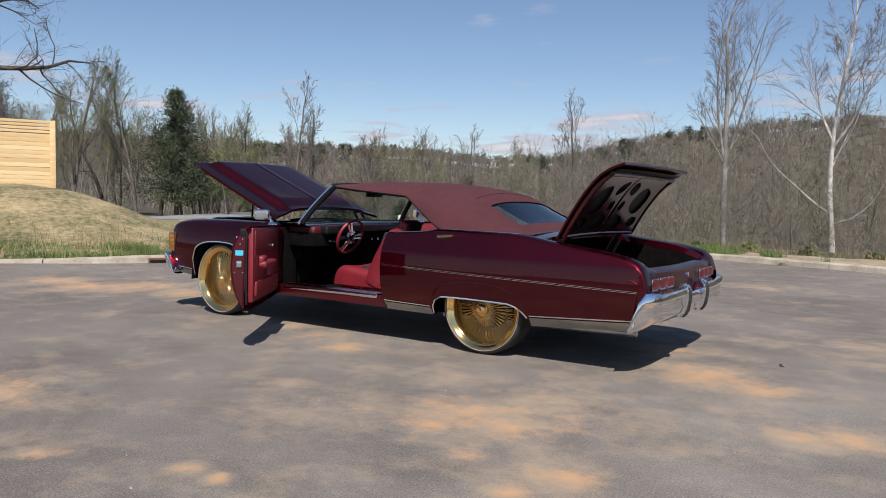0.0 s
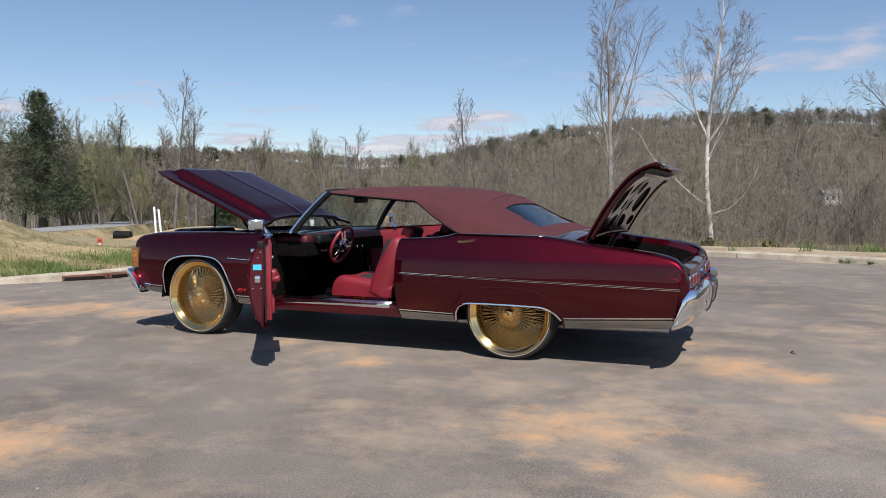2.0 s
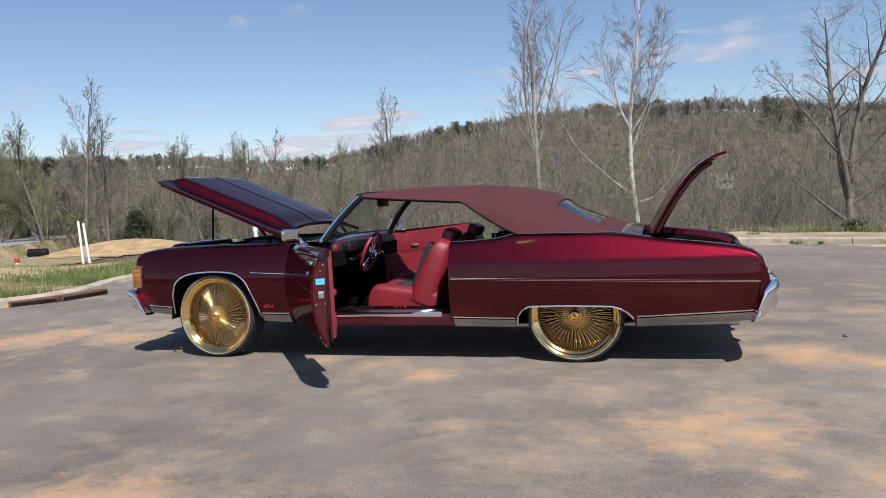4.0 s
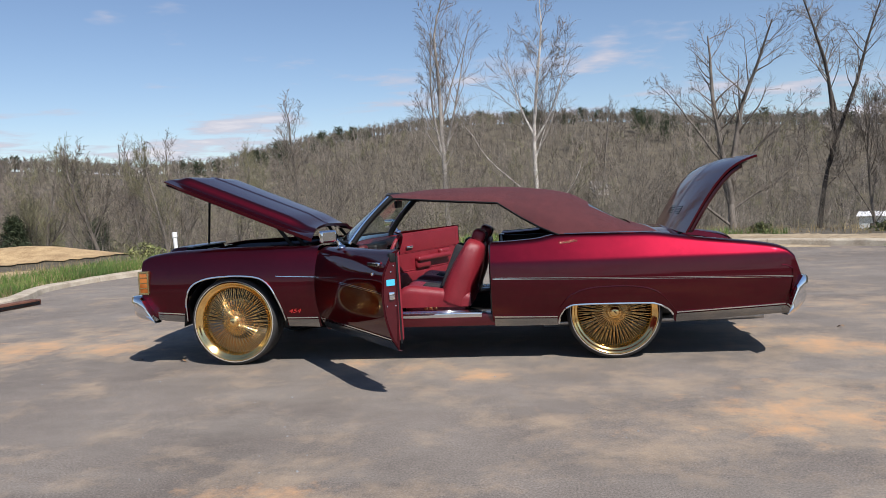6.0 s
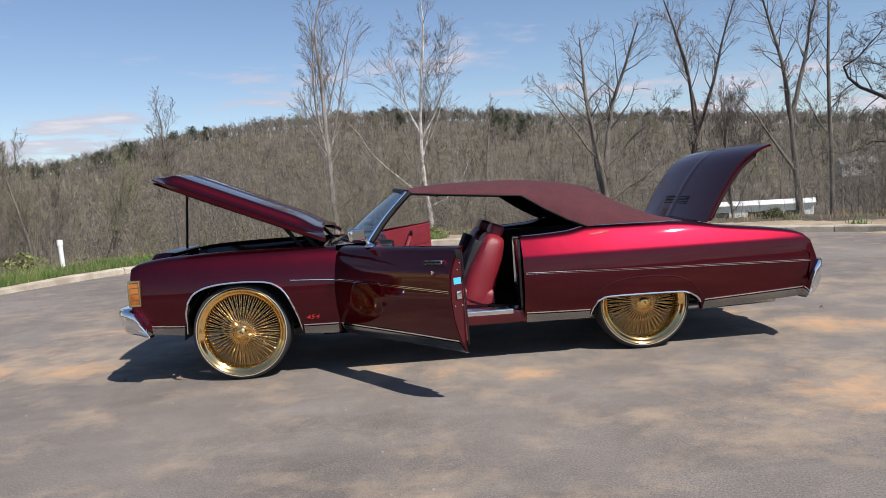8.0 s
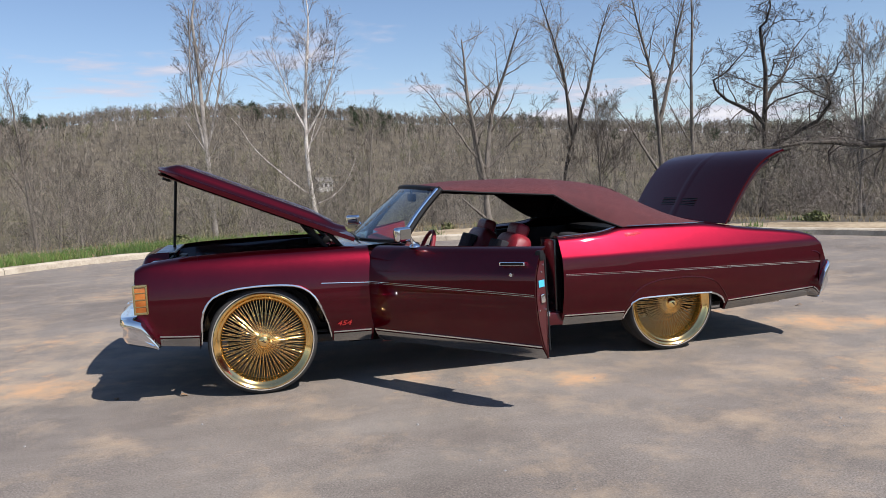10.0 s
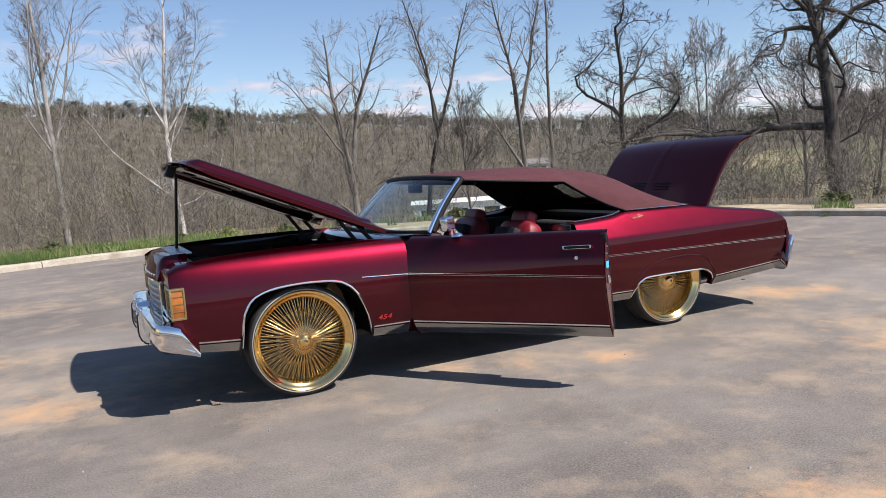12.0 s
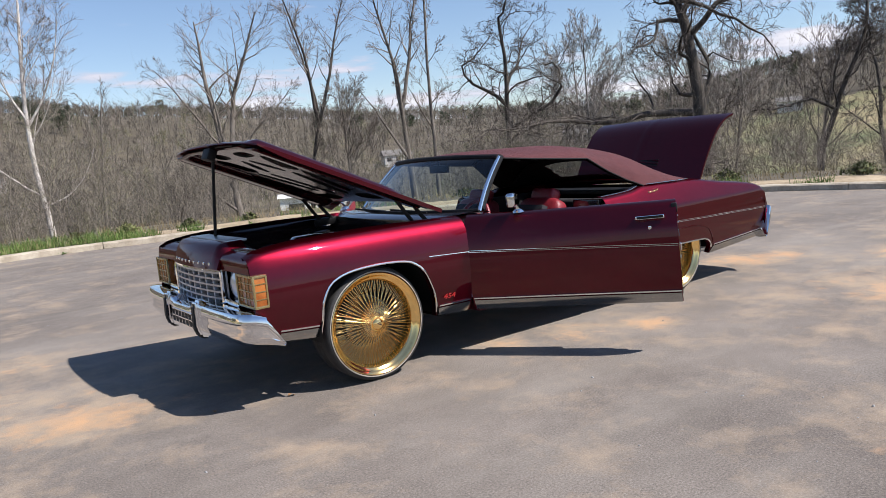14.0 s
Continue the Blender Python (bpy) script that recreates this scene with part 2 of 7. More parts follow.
    bp.inputs["Strength"].default_value, bp.inputs["Distance"].default_value = 0.5, 0.006
    l.new(tex(110, 4, 0.6), bp.inputs["Height"])
    l.new(bp.outputs["Normal"], b.inputs["Normal"])
    return m


# clay patches: x, y, half width, half depth, turn, weight
CLAY = [(2.4, -2.2, 0.95, 0.65, 20, 0.42), (-3.6, 0.6, 0.7, 0.7, -40, 0.4), (4.4, 1.4, 0.9, 0.5, 0, 0.4), (3.2, -0.5, 0.25, 0.27, 39, 1), (3.6, -0.7, 0.18, 0.2, 39, 0.95), (4, -1.7, 0.11, 0.13, 38, 1), (4.2, -1.5, 0.14, 0.18, 38, 0.8),
        (2.5, -2.4, 0.39, 0.33, 38, 0.75), (2.3, -2.7, 0.14, 0.14, 38, 0.8), (3.2, -3, 0.14, 0.12, 37, 0.9), (3.1, -3.3, 0.08, 0.06, 37, 1),
        (1.1, -4.2, 0.1, 0.06, 37, 0.85), (1.8, -3.9, 0.06, 0.05, 37, 1), (2, -3.9, 0.04, 0.05, 37, 1), (0.5, -1.4, 0.14, 0.14, 40, 0.9),
        (-5.5, -0.4, 0.36, 0.37, 45, 0.9), (-4.2, -0.2, 0.52, 0.44, 44, 0.8), (-0.3, -3.6, 0.19, 0.25, 39, 0.6), (2.8, 0.3, 0.25, 0.23, 40, 0.5),
        (2.5, -2, 0.12, 0.13, 38, 0.7), (2.3, 6.2, 0.29, 0.35, 44, 0.6), (-0.3, -3.9, 0.34, 0.27, 17, 0.95), (2.7, -3, 0.1, 0.13, 16, 0.6),
        (1.1, -2.5, 0.17, 0.11, 15, 0.45), (1.8, -2.4, 0.13, 0.29, 15, 0.45), (2.1, -3, 0.08, 0.12, -8, 0.5), (-4, 0.1, 0.27, 0.31, -13, 0.8),
        (-0.5, -0.9, 0.19, 0.2, -12, 0.6), (-3.2, -0.1, 0.37, 0.23, -18, 0.9), (2.3, -2.4, 0.24, 0.33, -17, 0.8), (-0, -1.1, 0.26, 0.18, -19, 0.6),
        (-3.5, 5.2, 0.41, 0.37, -43, 0.5), (-3.5, 1.9, 0.32, 0.27, -37, 0.6), (-2.3, -1.7, 0.2, 0.09, -49, 0.35), (-3.2, 1.8, 0.28, 0.22, -53, 0.5),
        (-4.6, -0.5, 0.3, 0.3, -50, 1), (-4.2, 0.1, 0.25, 0.3, -50, 0.9)]
ASPHALT = asphalt()
CONCRETE = surface("kerb_concrete", (0.28, 0.235, 0.175), (0.45, 0.395, 0.31), 3.0, 0.9, bump=0.4, bump_scale=60)
SOIL = surface("rough_ground", (0.045, 0.037, 0.025), (0.115, 0.095, 0.062), 0.25, 0.95, bump=0.5, bump_scale=4, big=0.6)
STRAW = surface("straw_grass", (0.1, 0.1, 0.04), (0.4, 0.3, 0.165), 0.8, 0.95, bump=1.0, bump_scale=14, big=0.55, spread=0.12)
MEADOW = surface("spring_meadow", (0.08, 0.105, 0.035), (0.27, 0.22, 0.12), 0.05, 0.95)
CLAY_SOIL = surface("orange_clay_soil", (0.24, 0.155, 0.075), (0.46, 0.33, 0.175), 2.6, 0.95, bump=1.0, bump_scale=7, big=0.5)
ROAD = surface("grey_road", (0.2, 0.2, 0.2), (0.27, 0.27, 0.26), 0.6, 0.9)
GRASS = surface("green_grass", (0.05, 0.1, 0.018), (0.13, 0.2, 0.04), 0.8, 0.8, island=0.3)
DRY_GRASS = surface("dry_grass", (0.15, 0.115, 0.055), (0.36, 0.28, 0.15), 0.8, 0.85, island=0.3)
BARK_GREY = surface("grey_bark", (0.09, 0.075, 0.06), (0.2, 0.175, 0.15), 2.5, 0.9, bump=0.5, bump_scale=30, stretch=(3, 3, 0.6))
BARK_DARK = surface("dark_bark", (0.026, 0.021, 0.017), (0.1, 0.084, 0.068), 3.0, 0.9, bump=1.0, bump_scale=18, stretch=(3, 3, 0.6))
BARK_WHITE = surface("pale_bark", (0.27, 0.24, 0.21), (0.62, 0.58, 0.53), 2.2, 0.85, bump=0.4, bump_scale=26, stretch=(2, 2, 1.4))
BARK_PALE = surface("pale_grey_bark", (0.12, 0.106, 0.092), (0.34, 0.312, 0.28), 2.2, 0.9, bump=0.4, bump_scale=26, stretch=(2, 2, 1.0))
TWIG_GREY = surface("grey_twigs", (0.12, 0.1, 0.08), (0.24, 0.2, 0.165), 0.7, 0.9, island=0.35)
TWIG_OLIVE = surface("olive_twigs", (0.11, 0.105, 0.062), (0.25, 0.235, 0.135), 0.5, 0.9, island=0.45)
LAMP_GOLD = surface("pale_gold_frame", (0.36, 0.27, 0.12), (0.46, 0.36, 0.18), 12.0, 0.25, 0.8)
# wide tone range per blade puts sunlit and shaded twigs into the brown
TWIG_BROWN = surface("brown_twigs", (0.062, 0.054, 0.043), (0.252, 0.216, 0.174), 0.06, 0.9, island=0.55, big=0.75, spread=0.15)
TWIG_PALE = surface("pale_twigs", (0.2, 0.175, 0.15), (0.36, 0.32, 0.28), 0.3, 0.9, island=0.4)
TWIG_DARK = surface("dark_twigs", (0.05, 0.04, 0.033), (0.11, 0.09, 0.075), 0.7, 0.9, island=0.3)
NEEDLES = surface("pine_needles", (0.022, 0.035, 0.015), (0.06, 0.078, 0.035), 0.8, 0.8, island=0.4)
BUDS = surface("spring_buds", (0.13, 0.15, 0.05), (0.26, 0.27, 0.1), 0.8, 0.8, island=0.4)
CEDAR = surface("new_pine_boards", (0.58, 0.4, 0.19), (0.74, 0.55, 0.3), 1.5, 0.75, stretch=(0.3, 0.3, 5), per_object=0.3, bump=0.2)
WHITE_PVC = surface("white_plastic", (0.7, 0.7, 0.69), (0.82, 0.82, 0.8), 4.0, 0.4)
HOUSE_WALL = surface("pale_siding", (0.5, 0.48, 0.44), (0.66, 0.64, 0.6), 1.0, 0.8)
HOUSE_ROOF = surface("grey_shingle", (0.12, 0.115, 0.11), (0.2, 0.19, 0.18), 1.0, 0.9)
TAN_DIRT = surface("tan_dirt", (0.2, 0.15, 0.09), (0.4, 0.32, 0.21), 0.9, 0.95, bump=0.7, bump_scale=14, big=0.55)
SHRUB = surface("low_shrub_leaves", (0.05, 0.065, 0.02), (0.14, 0.15, 0.05), 1.5, 0.8, island=0.4)
LEAF = surface("dead_leaf", (0.2, 0.1, 0.04), (0.36, 0.22, 0.1), 20.0, 0.8)
HYDRANT_RED = surface("hydrant_red", (0.4, 0.03, 0.02), (0.5, 0.05, 0.03), 8.0, 0.5)
RUST = surface("rusty_steel", (0.07, 0.025, 0.015), (0.15, 0.06, 0.035), 6.0, 0.8, bump=0.3)

# ---- mesh helpers ----
def finish(name, bm, material, parent=None, label="", smooth=38):
    me = bpy.data.meshes.new(name)
    bm.to_mesh(me)
    bm.free()
    me.materials.append(material)
    if smooth:
        me.shade_smooth()
        me.set_sharp_from_angle(angle=radians(smooth))
    ob = new(name, me)
    if parent is not None:
        ob.parent = parent
    if label:
        ob["label"] = label
    return ob


def part(name, bm, material, parent, label="", smooth=38):
    return finish(name, bm, material, parent, label, smooth)


def raw(name, verts, faces, material, parent=None, smooth=False):
    """One mesh from numpy arrays of vertices and of triangles or quads."""
    me = bpy.data.meshes.new(name)
    verts, faces = np.asarray(verts, dtype=np.float32), np.asarray(faces, dtype=np.int32)
    k = faces.shape[1]
    me.vertices.add(len(verts))
    me.vertices.foreach_set("co", verts.ravel())
    me.loops.add(faces.size)
    me.loops.foreach_set("vertex_index", faces.ravel())
    me.polygons.add(len(faces))
    me.polygons.foreach_set("loop_start", np.arange(0, faces.size, k, dtype=np.int32))
    me.update(calc_edges=True)
    me.validate()
    me.materials.append(material)
    if smooth:
        me.shade_smooth()
    ob = new(name, me)
    if parent is not None:
        ob.parent = parent
    return ob


def grid(bm, rows, close_u=False, close_v=False):
    vs = [[bm.verts.new(p) for p in row] for row in rows]
    nu, nv = len(vs), len(vs[0])
    for i in range(nu if close_u else nu - 1):
        for j in range(nv if close_v else nv - 1):
            a, b, c, d = vs[i][j], vs[(i + 1) % nu][j], vs[(i + 1) % nu][(j + 1) % nv], vs[i][(j + 1) % nv]
            try:
                bm.faces.new((a, b, c, d))
            except ValueError:
                pass
    return vs


def cap(bm, loop):
    try:
        bm.faces.new(loop)
    except ValueError:
        pass


def box(bm, x0, x1, y0, y1, z0, z1, bevel=0.0, turn=None, seg=2):
    m = Matrix.Translation(((x0 + x1) / 2, (y0 + y1) / 2, (z0 + z1) / 2)) @ Matrix.Diagonal((abs(x1 - x0), abs(y1 - y0), abs(z1 - z0), 1))
    if turn is not None:
        m = turn @ m
    made = bmesh.ops.create_cube(bm, size=1, matrix=m)["verts"]
    if bevel:
        edges = list({e for v in made for e in v.link_edges})
        bmesh.ops.bevel(bm, geom=edges, offset=bevel, segments=seg, affect="EDGES", profile=0.6)


def tube(bm, pts, r, sides=6, flat=None, caps=True):
    """A round bar along points; r one radius or one a point; flat=(direction, factor) squashes it."""
    pts = [Vector(p) for p in pts]
    rs = r if isinstance(r, (list, tuple)) else [r] * len(pts)
    rows, ref = [], Vector((0.13, 0.21, 0.97))
    for i, p in enumerate(pts):
        d = (pts[min(i + 1, len(pts) - 1)] - pts[max(i - 1, 0)]).normalized()
        u = d.cross(ref)
        u = (u if u.length > 1e-4 else d.cross(Vector((1, 0, 0)))).normalized()
        v = d.cross(u)
        row = []
        for k in range(sides):
            a = 2 * math.pi * (k + 0.5) / sides
            o = (u * math.cos(a) + v * math.sin(a)) * rs[i]
            if flat:
                o -= Vector(flat[0]) * o.dot(Vector(flat[0])) * (1 - flat[1])
            row.append(p + o)
        rows.append(row)
    vs = grid(bm, rows, close_v=True)
    if caps and sides > 2:
        cap(bm, vs[0]), cap(bm, vs[-1][::-1])


def lathe(bm, profile, segs=48, centre=(0, 0, 0), axis="y", close=False):
    rows = []
    for k in range(segs):
        a = 2 * math.pi * k / segs
        c, s = math.cos(a), math.sin(a)
        row = []
        for r, h in profile:
            p = {"y": (r * c, h, r * s), "z": (r * c, r * s, h), "x": (h, r * c, r * s)}[axis]
            row.append(Vector(centre) + Vector(p))
        rows.append(row)
    grid(bm, rows, close_u=True, close_v=close)
    bmesh.ops.remove_doubles(bm, verts=bm.verts[:], dist=1e-6)


def lerp_table(table, x):
    xs, ys = zip(*table)
    return float(np.interp(x, xs, ys))


def smooth_table(table, x):
    """Interpolates a table of (x, value) by a smooth curve through its entries."""
    n = len(table)
    if x <= table[0][0]:
        return table[0][1]
    if x >= table[-1][0]:
        return table[-1][1]
    i = max(k for k in range(n - 1) if table[k][0] <= x)
    x0, x1 = table[i][0], table[i + 1][0]
    y0, y1 = table[i][1], table[i + 1][1]
    t, h = (x - x0) / (x1 - x0), x1 - x0
    s = (y1 - y0) / h
    before = (y0 - table[i - 1][1]) / (x0 - table[i - 1][0]) if i else s
    after = (table[i + 2][1] - y1) / (table[i + 2][0] - x1) if i + 2 < n else s
    m0 = 0.0 if before * s <= 0 else 2 * before * s / (before + s)
    m1 = 0.0 if after * s <= 0 else 2 * after * s / (after + s)
    return y0 * (2 * t**3 - 3 * t**2 + 1) + m0 * h * (t**3 - 2 * t**2 + t) + y1 * (3 * t**2 - 2 * t**3) + m1 * h * (t**3 - t**2)


# ---- ground ----
# the kerb line round the lot, from behind the mound by the far side to the right
KERB = [(-16.0, -9.0), (-12.7, -4.7), (-10.0, -1.5), (-8.5, 0.3), (-7.5, 1.4), (-6.95, 2.2), (-6.72, 3.2), (-7.1, 4.2), (-7.55, 5.2), (-7.5, 6.7), (-6.9, 8.2), (-6.2, 9.6), (-5.2, 10.6), (-4.0, 11.3), (-2.3, 11.8),
        (-0.7, 11.85), (1.0, 11.45), (3.0, 10.8), (5.2, 9.95), (7.0, 8.8), (8.5, 7.3), (9.5, 5.7), (10.2, 4.0), (10.6, 2.1), (11.0, -2.0), (11.4, -8.0)]
# how high the wooded skyline stands, by compass angle from straight ahead
SKYLINE = [(-180, 3.0), (-90, 3.5), (-60, 3.8), (-35, 3.8), (-30, 3.3), (-24, 3.55), (-17, 5.0), (-10, 5.9), (-4, 6.1), (5, 5.8), (12, 5.1), (20, 4.5), (32, 3.4),
           (45, 2.6), (53, 2.6), (60, 3.8), (67, 5.0), (80, 5.0), (120, 3.5), (180, 3.0)]
RIDGE = 330.0


def kerb_distance(x, y):
    """Metres beyond the kerb (negative inside the lot)."""
    best, side = 1e9, -1
    for (ax, ay), (bx, by) in zip(KERB, KERB[1:]):
        dx, dy = bx - ax, by - ay
        t = max(0.0, min(1.0, ((x - ax) * dx + (y - ay) * dy) / (dx * dx + dy * dy)))
        d = math.hypot(x - ax - t * dx, y - ay - t * dy)
        if d < best:
            best, side = d, (1 if dx * (y - ay) - dy * (x - ax) > 0 else -1)
    return best * side


def ground_height(x, y):
    r, az = math.hypot(x, y), math.degrees(math.atan2(x, y))
    d = kerb_distance(x, y) if r < 80 and y > -12 else (-1 if y <= -12 and r < 80 else 60)
    ridge = 1.3 + RIDGE * math.tan(radians(lerp_table(SKYLINE, az))) - 4.6
    if r > RIDGE:
        far = ridge - (r - RIDGE) * 0.03
        return max(far, -14)
    if d <= 0.15:
        return -0.06
    left = smooth_step((-az - 42) / 16.0) if az < 0 else 0.0
    fall = -0.0 + 0.12 * smooth_step(d / 0.5) - 9.0 * smooth_step((d - 2.0) / 55.0)
    bank = 0.06 * smooth_step(d / 0.5) - 0.08 * smooth_step((d - 2.0) / 6.0)
    h = fall * (1 - left) + bank * left
    climb = smooth_step((r - 110) / (RIDGE - 110)) if az > -40 else smooth_step((r - 90) / (RIDGE - 90))
    h = h * (1 - climb) + ridge * climb
    mound = 1.38 * math.exp(-0.9 * (((x + 16.6) / 4.7) ** 2 + ((y - 4.2) / 3.2) ** 2) ** 1.5) * smooth_step(d / 2.5)
    heap = 0.8 * math.exp(-(((x + 15.6) / 3.0) ** 2 + ((y - 15.4) / 1.8) ** 2)) * smooth_step(d / 2.0)
    bumps = 0.05 * noise.noise((x * 0.9, y * 0.9, 0.3)) * smooth_step(d / 2.0) + 0.5 * (1 - left) * noise.noise((x * 0.05, y * 0.05, 3)) * smooth_step((d - 12) / 25)
    return h + mound + heap + bumps


def smooth_step(t):
    t = max(0.0, min(1.0, t))
    return t * t * (3 - 2 * t)


def build_ground():
    radii = [0.0] + list(np.linspace(3, 40, 75)) + list(np.geomspace(41, 340, 60)) + [420, 600, 900, 1500, 3000, 4500]
    azs = np.radians(np.concatenate([np.arange(-180, -75, 5.0), np.arange(-75, 75, 0.75), np.arange(75, 180, 5.0)]))
    verts = [(0, 0, ground_height(0, 0))]
    for r in radii[1:]:
        for a in azs:
            x, y = r * math.sin(a), r * math.cos(a)
            verts.append((x, y, ground_height(x, y)))
    n, faces = len(azs), []
    for i in range(1, len(radii) - 1):
        for j in range(n):
            a, b = 1 + (i - 1) * n + j, 1 + (i - 1) * n + (j + 1) % n
            faces.append((a, a + n, b + n, b))
    faces = np.array(faces)
    hub = [(0, 1 + j, 1 + (j + 1) % n, 1 + (j + 1) % n) for j in range(n)]
    me = bpy.data.meshes.new("ground")
    me.from_pydata(verts, [], [tuple(f) for f in faces] + [h[:3] for h in hub])
    me.materials.append(SOIL)
    me.shade_smooth()
    return tagged(new("ground", me), "rough brown ground falling away to a wooded valley and hills", "ground", kind="structure")


ground = build_ground()


def fine_line(line, step):
    """Points along a smooth curve through the line's corners."""
    out = []
    for i in range(len(line) - 1):
        p0, p1, p2, p3 = (Vector(line[max(0, min(len(line) - 1, k))]) for k in (i - 1, i, i + 1, i + 2))
        m = max(1, int((p2 - p1).length / step))
        for k in range(m):
            t = k / m
            out.append(0.5 * (2 * p1 + (p2 - p0) * t + (2 * p0 - 5 * p1 + 4 * p2 - p3) * t * t + (3 * p1 - p0 - 3 * p2 + p3) * t**3))
    out.append(Vector(line[-1]))
    return out


def build_lot():
    bm = bmesh.new()
    edge = [bm.verts.new((p.x, p.y, 0)) for p in fine_line(KERB, 0.6)]
    back = [bm.verts.new((16, -30, 0)), bm.verts.new((-24, -30, 0))]
    face = bm.faces.new(edge + back)
    if face.normal.z < 0:
        face.normal_flip()
    bmesh.ops.triangulate(bm, faces=bm.faces[:])
    return tagged(finish("pavement", bm, ASPHALT, smooth=0), "worn grey asphalt lot with orange clay stains", "pavement", kind="structure")


pavement = build_lot()


def build_kerb():
    """Kerb stones about three metres long, butted with narrow open joints."""
    line = fine_line(KERB, 0.25)
    profile = [(-0.02, -0.02), (0.0, 0.1), (0.03, 0.125), (0.2, 0.13), (0.22, 0.11), (0.22, -0.1)]
    root = tagged(new("kerb"), "weathered pale concrete kerb round the lot", "kerb", kind="structure")

    def row(i, shift=0.0):
        p = line[i]
        d = (line[min(i + 1, len(line) - 1)] - line[max(i - 1, 0)]).normalized()
        out, w = Vector((-d.y, d.x)), 0.014 * noise.noise((p.x * 1.7, p.y * 1.7, 0))
        p = p + d * shift
        low = 0.45 + 0.55 * smooth_step((p.x + 8.6) / 2.0)
        return [(p.x + out.x * o, p.y + out.y * o, h * low + w if h > 0 else h) for o, h in profile]

    for i0 in range(0, len(line) - 1, 12):
        i1 = min(i0 + 12, len(line) - 1)
        bm = bmesh.new()
        vs = grid(bm, [row(i0, 0.008)] + [row(i) for i in range(i0 + 1, i1)] + [row(i1, -0.008)])
        cap(bm, vs[0]), cap(bm, vs[-1][::-1])
        bmesh.ops.recalc_face_normals(bm, faces=bm.faces[:])
        part("kerb_stone", bm, CONCRETE, root)
    return root


kerb = build_kerb()

# ---- the car: nose toward -x, driver's side toward -y ----
car = tagged(new("car"), "candy red two-door convertible with gold wire wheels, doors and hood open", "car")

TOP = [(-2.37, 0.85), (-2.335, 0.897), (-2.28, 0.925), (-2.0, 0.957), (-1.5, 0.967), (-0.8, 0.957), (-0.2, 0.945), (0.6, 0.935), (0.95, 0.95), (1.14, 0.982),
       (1.76, 0.974), (2.22, 0.913), (2.63, 0.862), (2.76, 0.835), (2.83, 0.8), (2.87, 0.745), (2.895, 0.65)]
WIDE = [(-2.37, 0.885), (-2.3, 0.915), (-2.0, 0.945), (-1.0, 0.975), (0.0, 0.998), (0.8, 1.03), (1.2, 1.036), (1.6, 1.031), (2.0, 1.02), (2.6, 1.0), (2.85, 0.985), (2.9, 0.97)]
# how far the flank leans in above its middle: round on the front fenders, creased on the rear quarters
FLARE = [(-0.2, 0.0), (0.0, 0.0), (0.2, 0.003), (0.4, 0.011), (0.6, 0.026), (0.75, 0.044), (0.85, 0.063), (0.95, 0.092), (1.05, 0.13)]
CREASED = [(-0.2, 0.0), (0.0, 0.0), (0.25, 0.006), (0.46, 0.014), (0.5, 0.018), (0.54, 0.0245), (0.8, 0.072), (0.95, 0.103), (1.1, 0.137)]
CROWN = 0.028
TUCK = [(0.26, 0.115), (0.3, 0.095), (0.36, 0.055), (0.44, 0.028), (0.52, 0.01), (0.62, 0.0)]
ARCH_F = [(-1.945, 0.38), (-1.935, 0.47), (-1.925, 0.57), (-1.88, 0.665), (-1.81, 0.71), (-1.70, 0.737), (-1.51, 0.747), (-1.33, 0.735), (-1.25, 0.705), (-1.19, 0.65), (-1.14, 0.55), (-1.105, 0.45), (-1.08, 0.33)]
ARCH_R = [(1.115, 0.29), (1.13, 0.36), (1.16, 0.41), (1.21, 0.437), (1.3, 0.444), (1.55, 0.444), (1.83, 0.437), (1.885, 0.42), (1.935, 0.39), (1.975, 0.34), (1.99, 0.29)]


def rounded(table):
    """A wheel opening drawn as a smooth curve through its corners."""
    out = []
    for p in fine_line(table, 0.03):
        if not out or p.x > out[-1][0] + 1e-4:
            out.append((p.x, p.y))
    return out


ARCH_F, ARCH_R = rounded(ARCH_F), rounded(ARCH_R)


def z_top(x):
    return smooth_table(TOP, x)


def lean_in(x, h):
    rear = smooth_step((x + 0.7) / 1.3)
    return smooth_table(FLARE, h) * (1 - rear) + smooth_table(CREASED, h) * rear


def side(x, z):
    """Half the car's width at a place on its flank."""
    w, t = smooth_table(WIDE, x), z_top(x)
    if z >= 0.62:
        turn_in = max(0.0, 1 - (t - z) / CROWN)
        return w - lean_in(x, (z - 0.62) / 0.345) - CROWN * (1 - math.sqrt(max(0.0, 1 - 0.96 * turn_in**2)))
    return w - smooth_table(TUCK, z)


def bottom(x):
    if ARCH_F[0][0] <= x <= ARCH_F[-1][0]:
        return lerp_table(ARCH_F, x)
    if ARCH_R[0][0] <= x <= ARCH_R[-1][0]:
        return lerp_table(ARCH_R, x)
    return lerp_table([(-2.37, 0.42), (-2.1, 0.39), (-1.945, 0.375), (-1.08, 0.325), (-0.8, 0.31), (0.6, 0.285), (1.1, 0.285), (2.0, 0.285), (2.8, 0.335), (2.9, 0.5)], x)


def levels(x, upper=16, lower=14):
    """Heights down the flank, close together where its crown turns in."""
    t, b = z_top(x), bottom(x)
    c = max(min(0.74, t - 0.06), b + 0.01)
    crown = [t - CROWN * (1 - math.cos(math.pi / 2 * k / 5)) for k in range(5)]
    return crown + [t - CROWN + (c - t + CROWN) * k / upper for k in range(upper)] + [c + (b - c) * k / lower for k in range(lower + 1)]


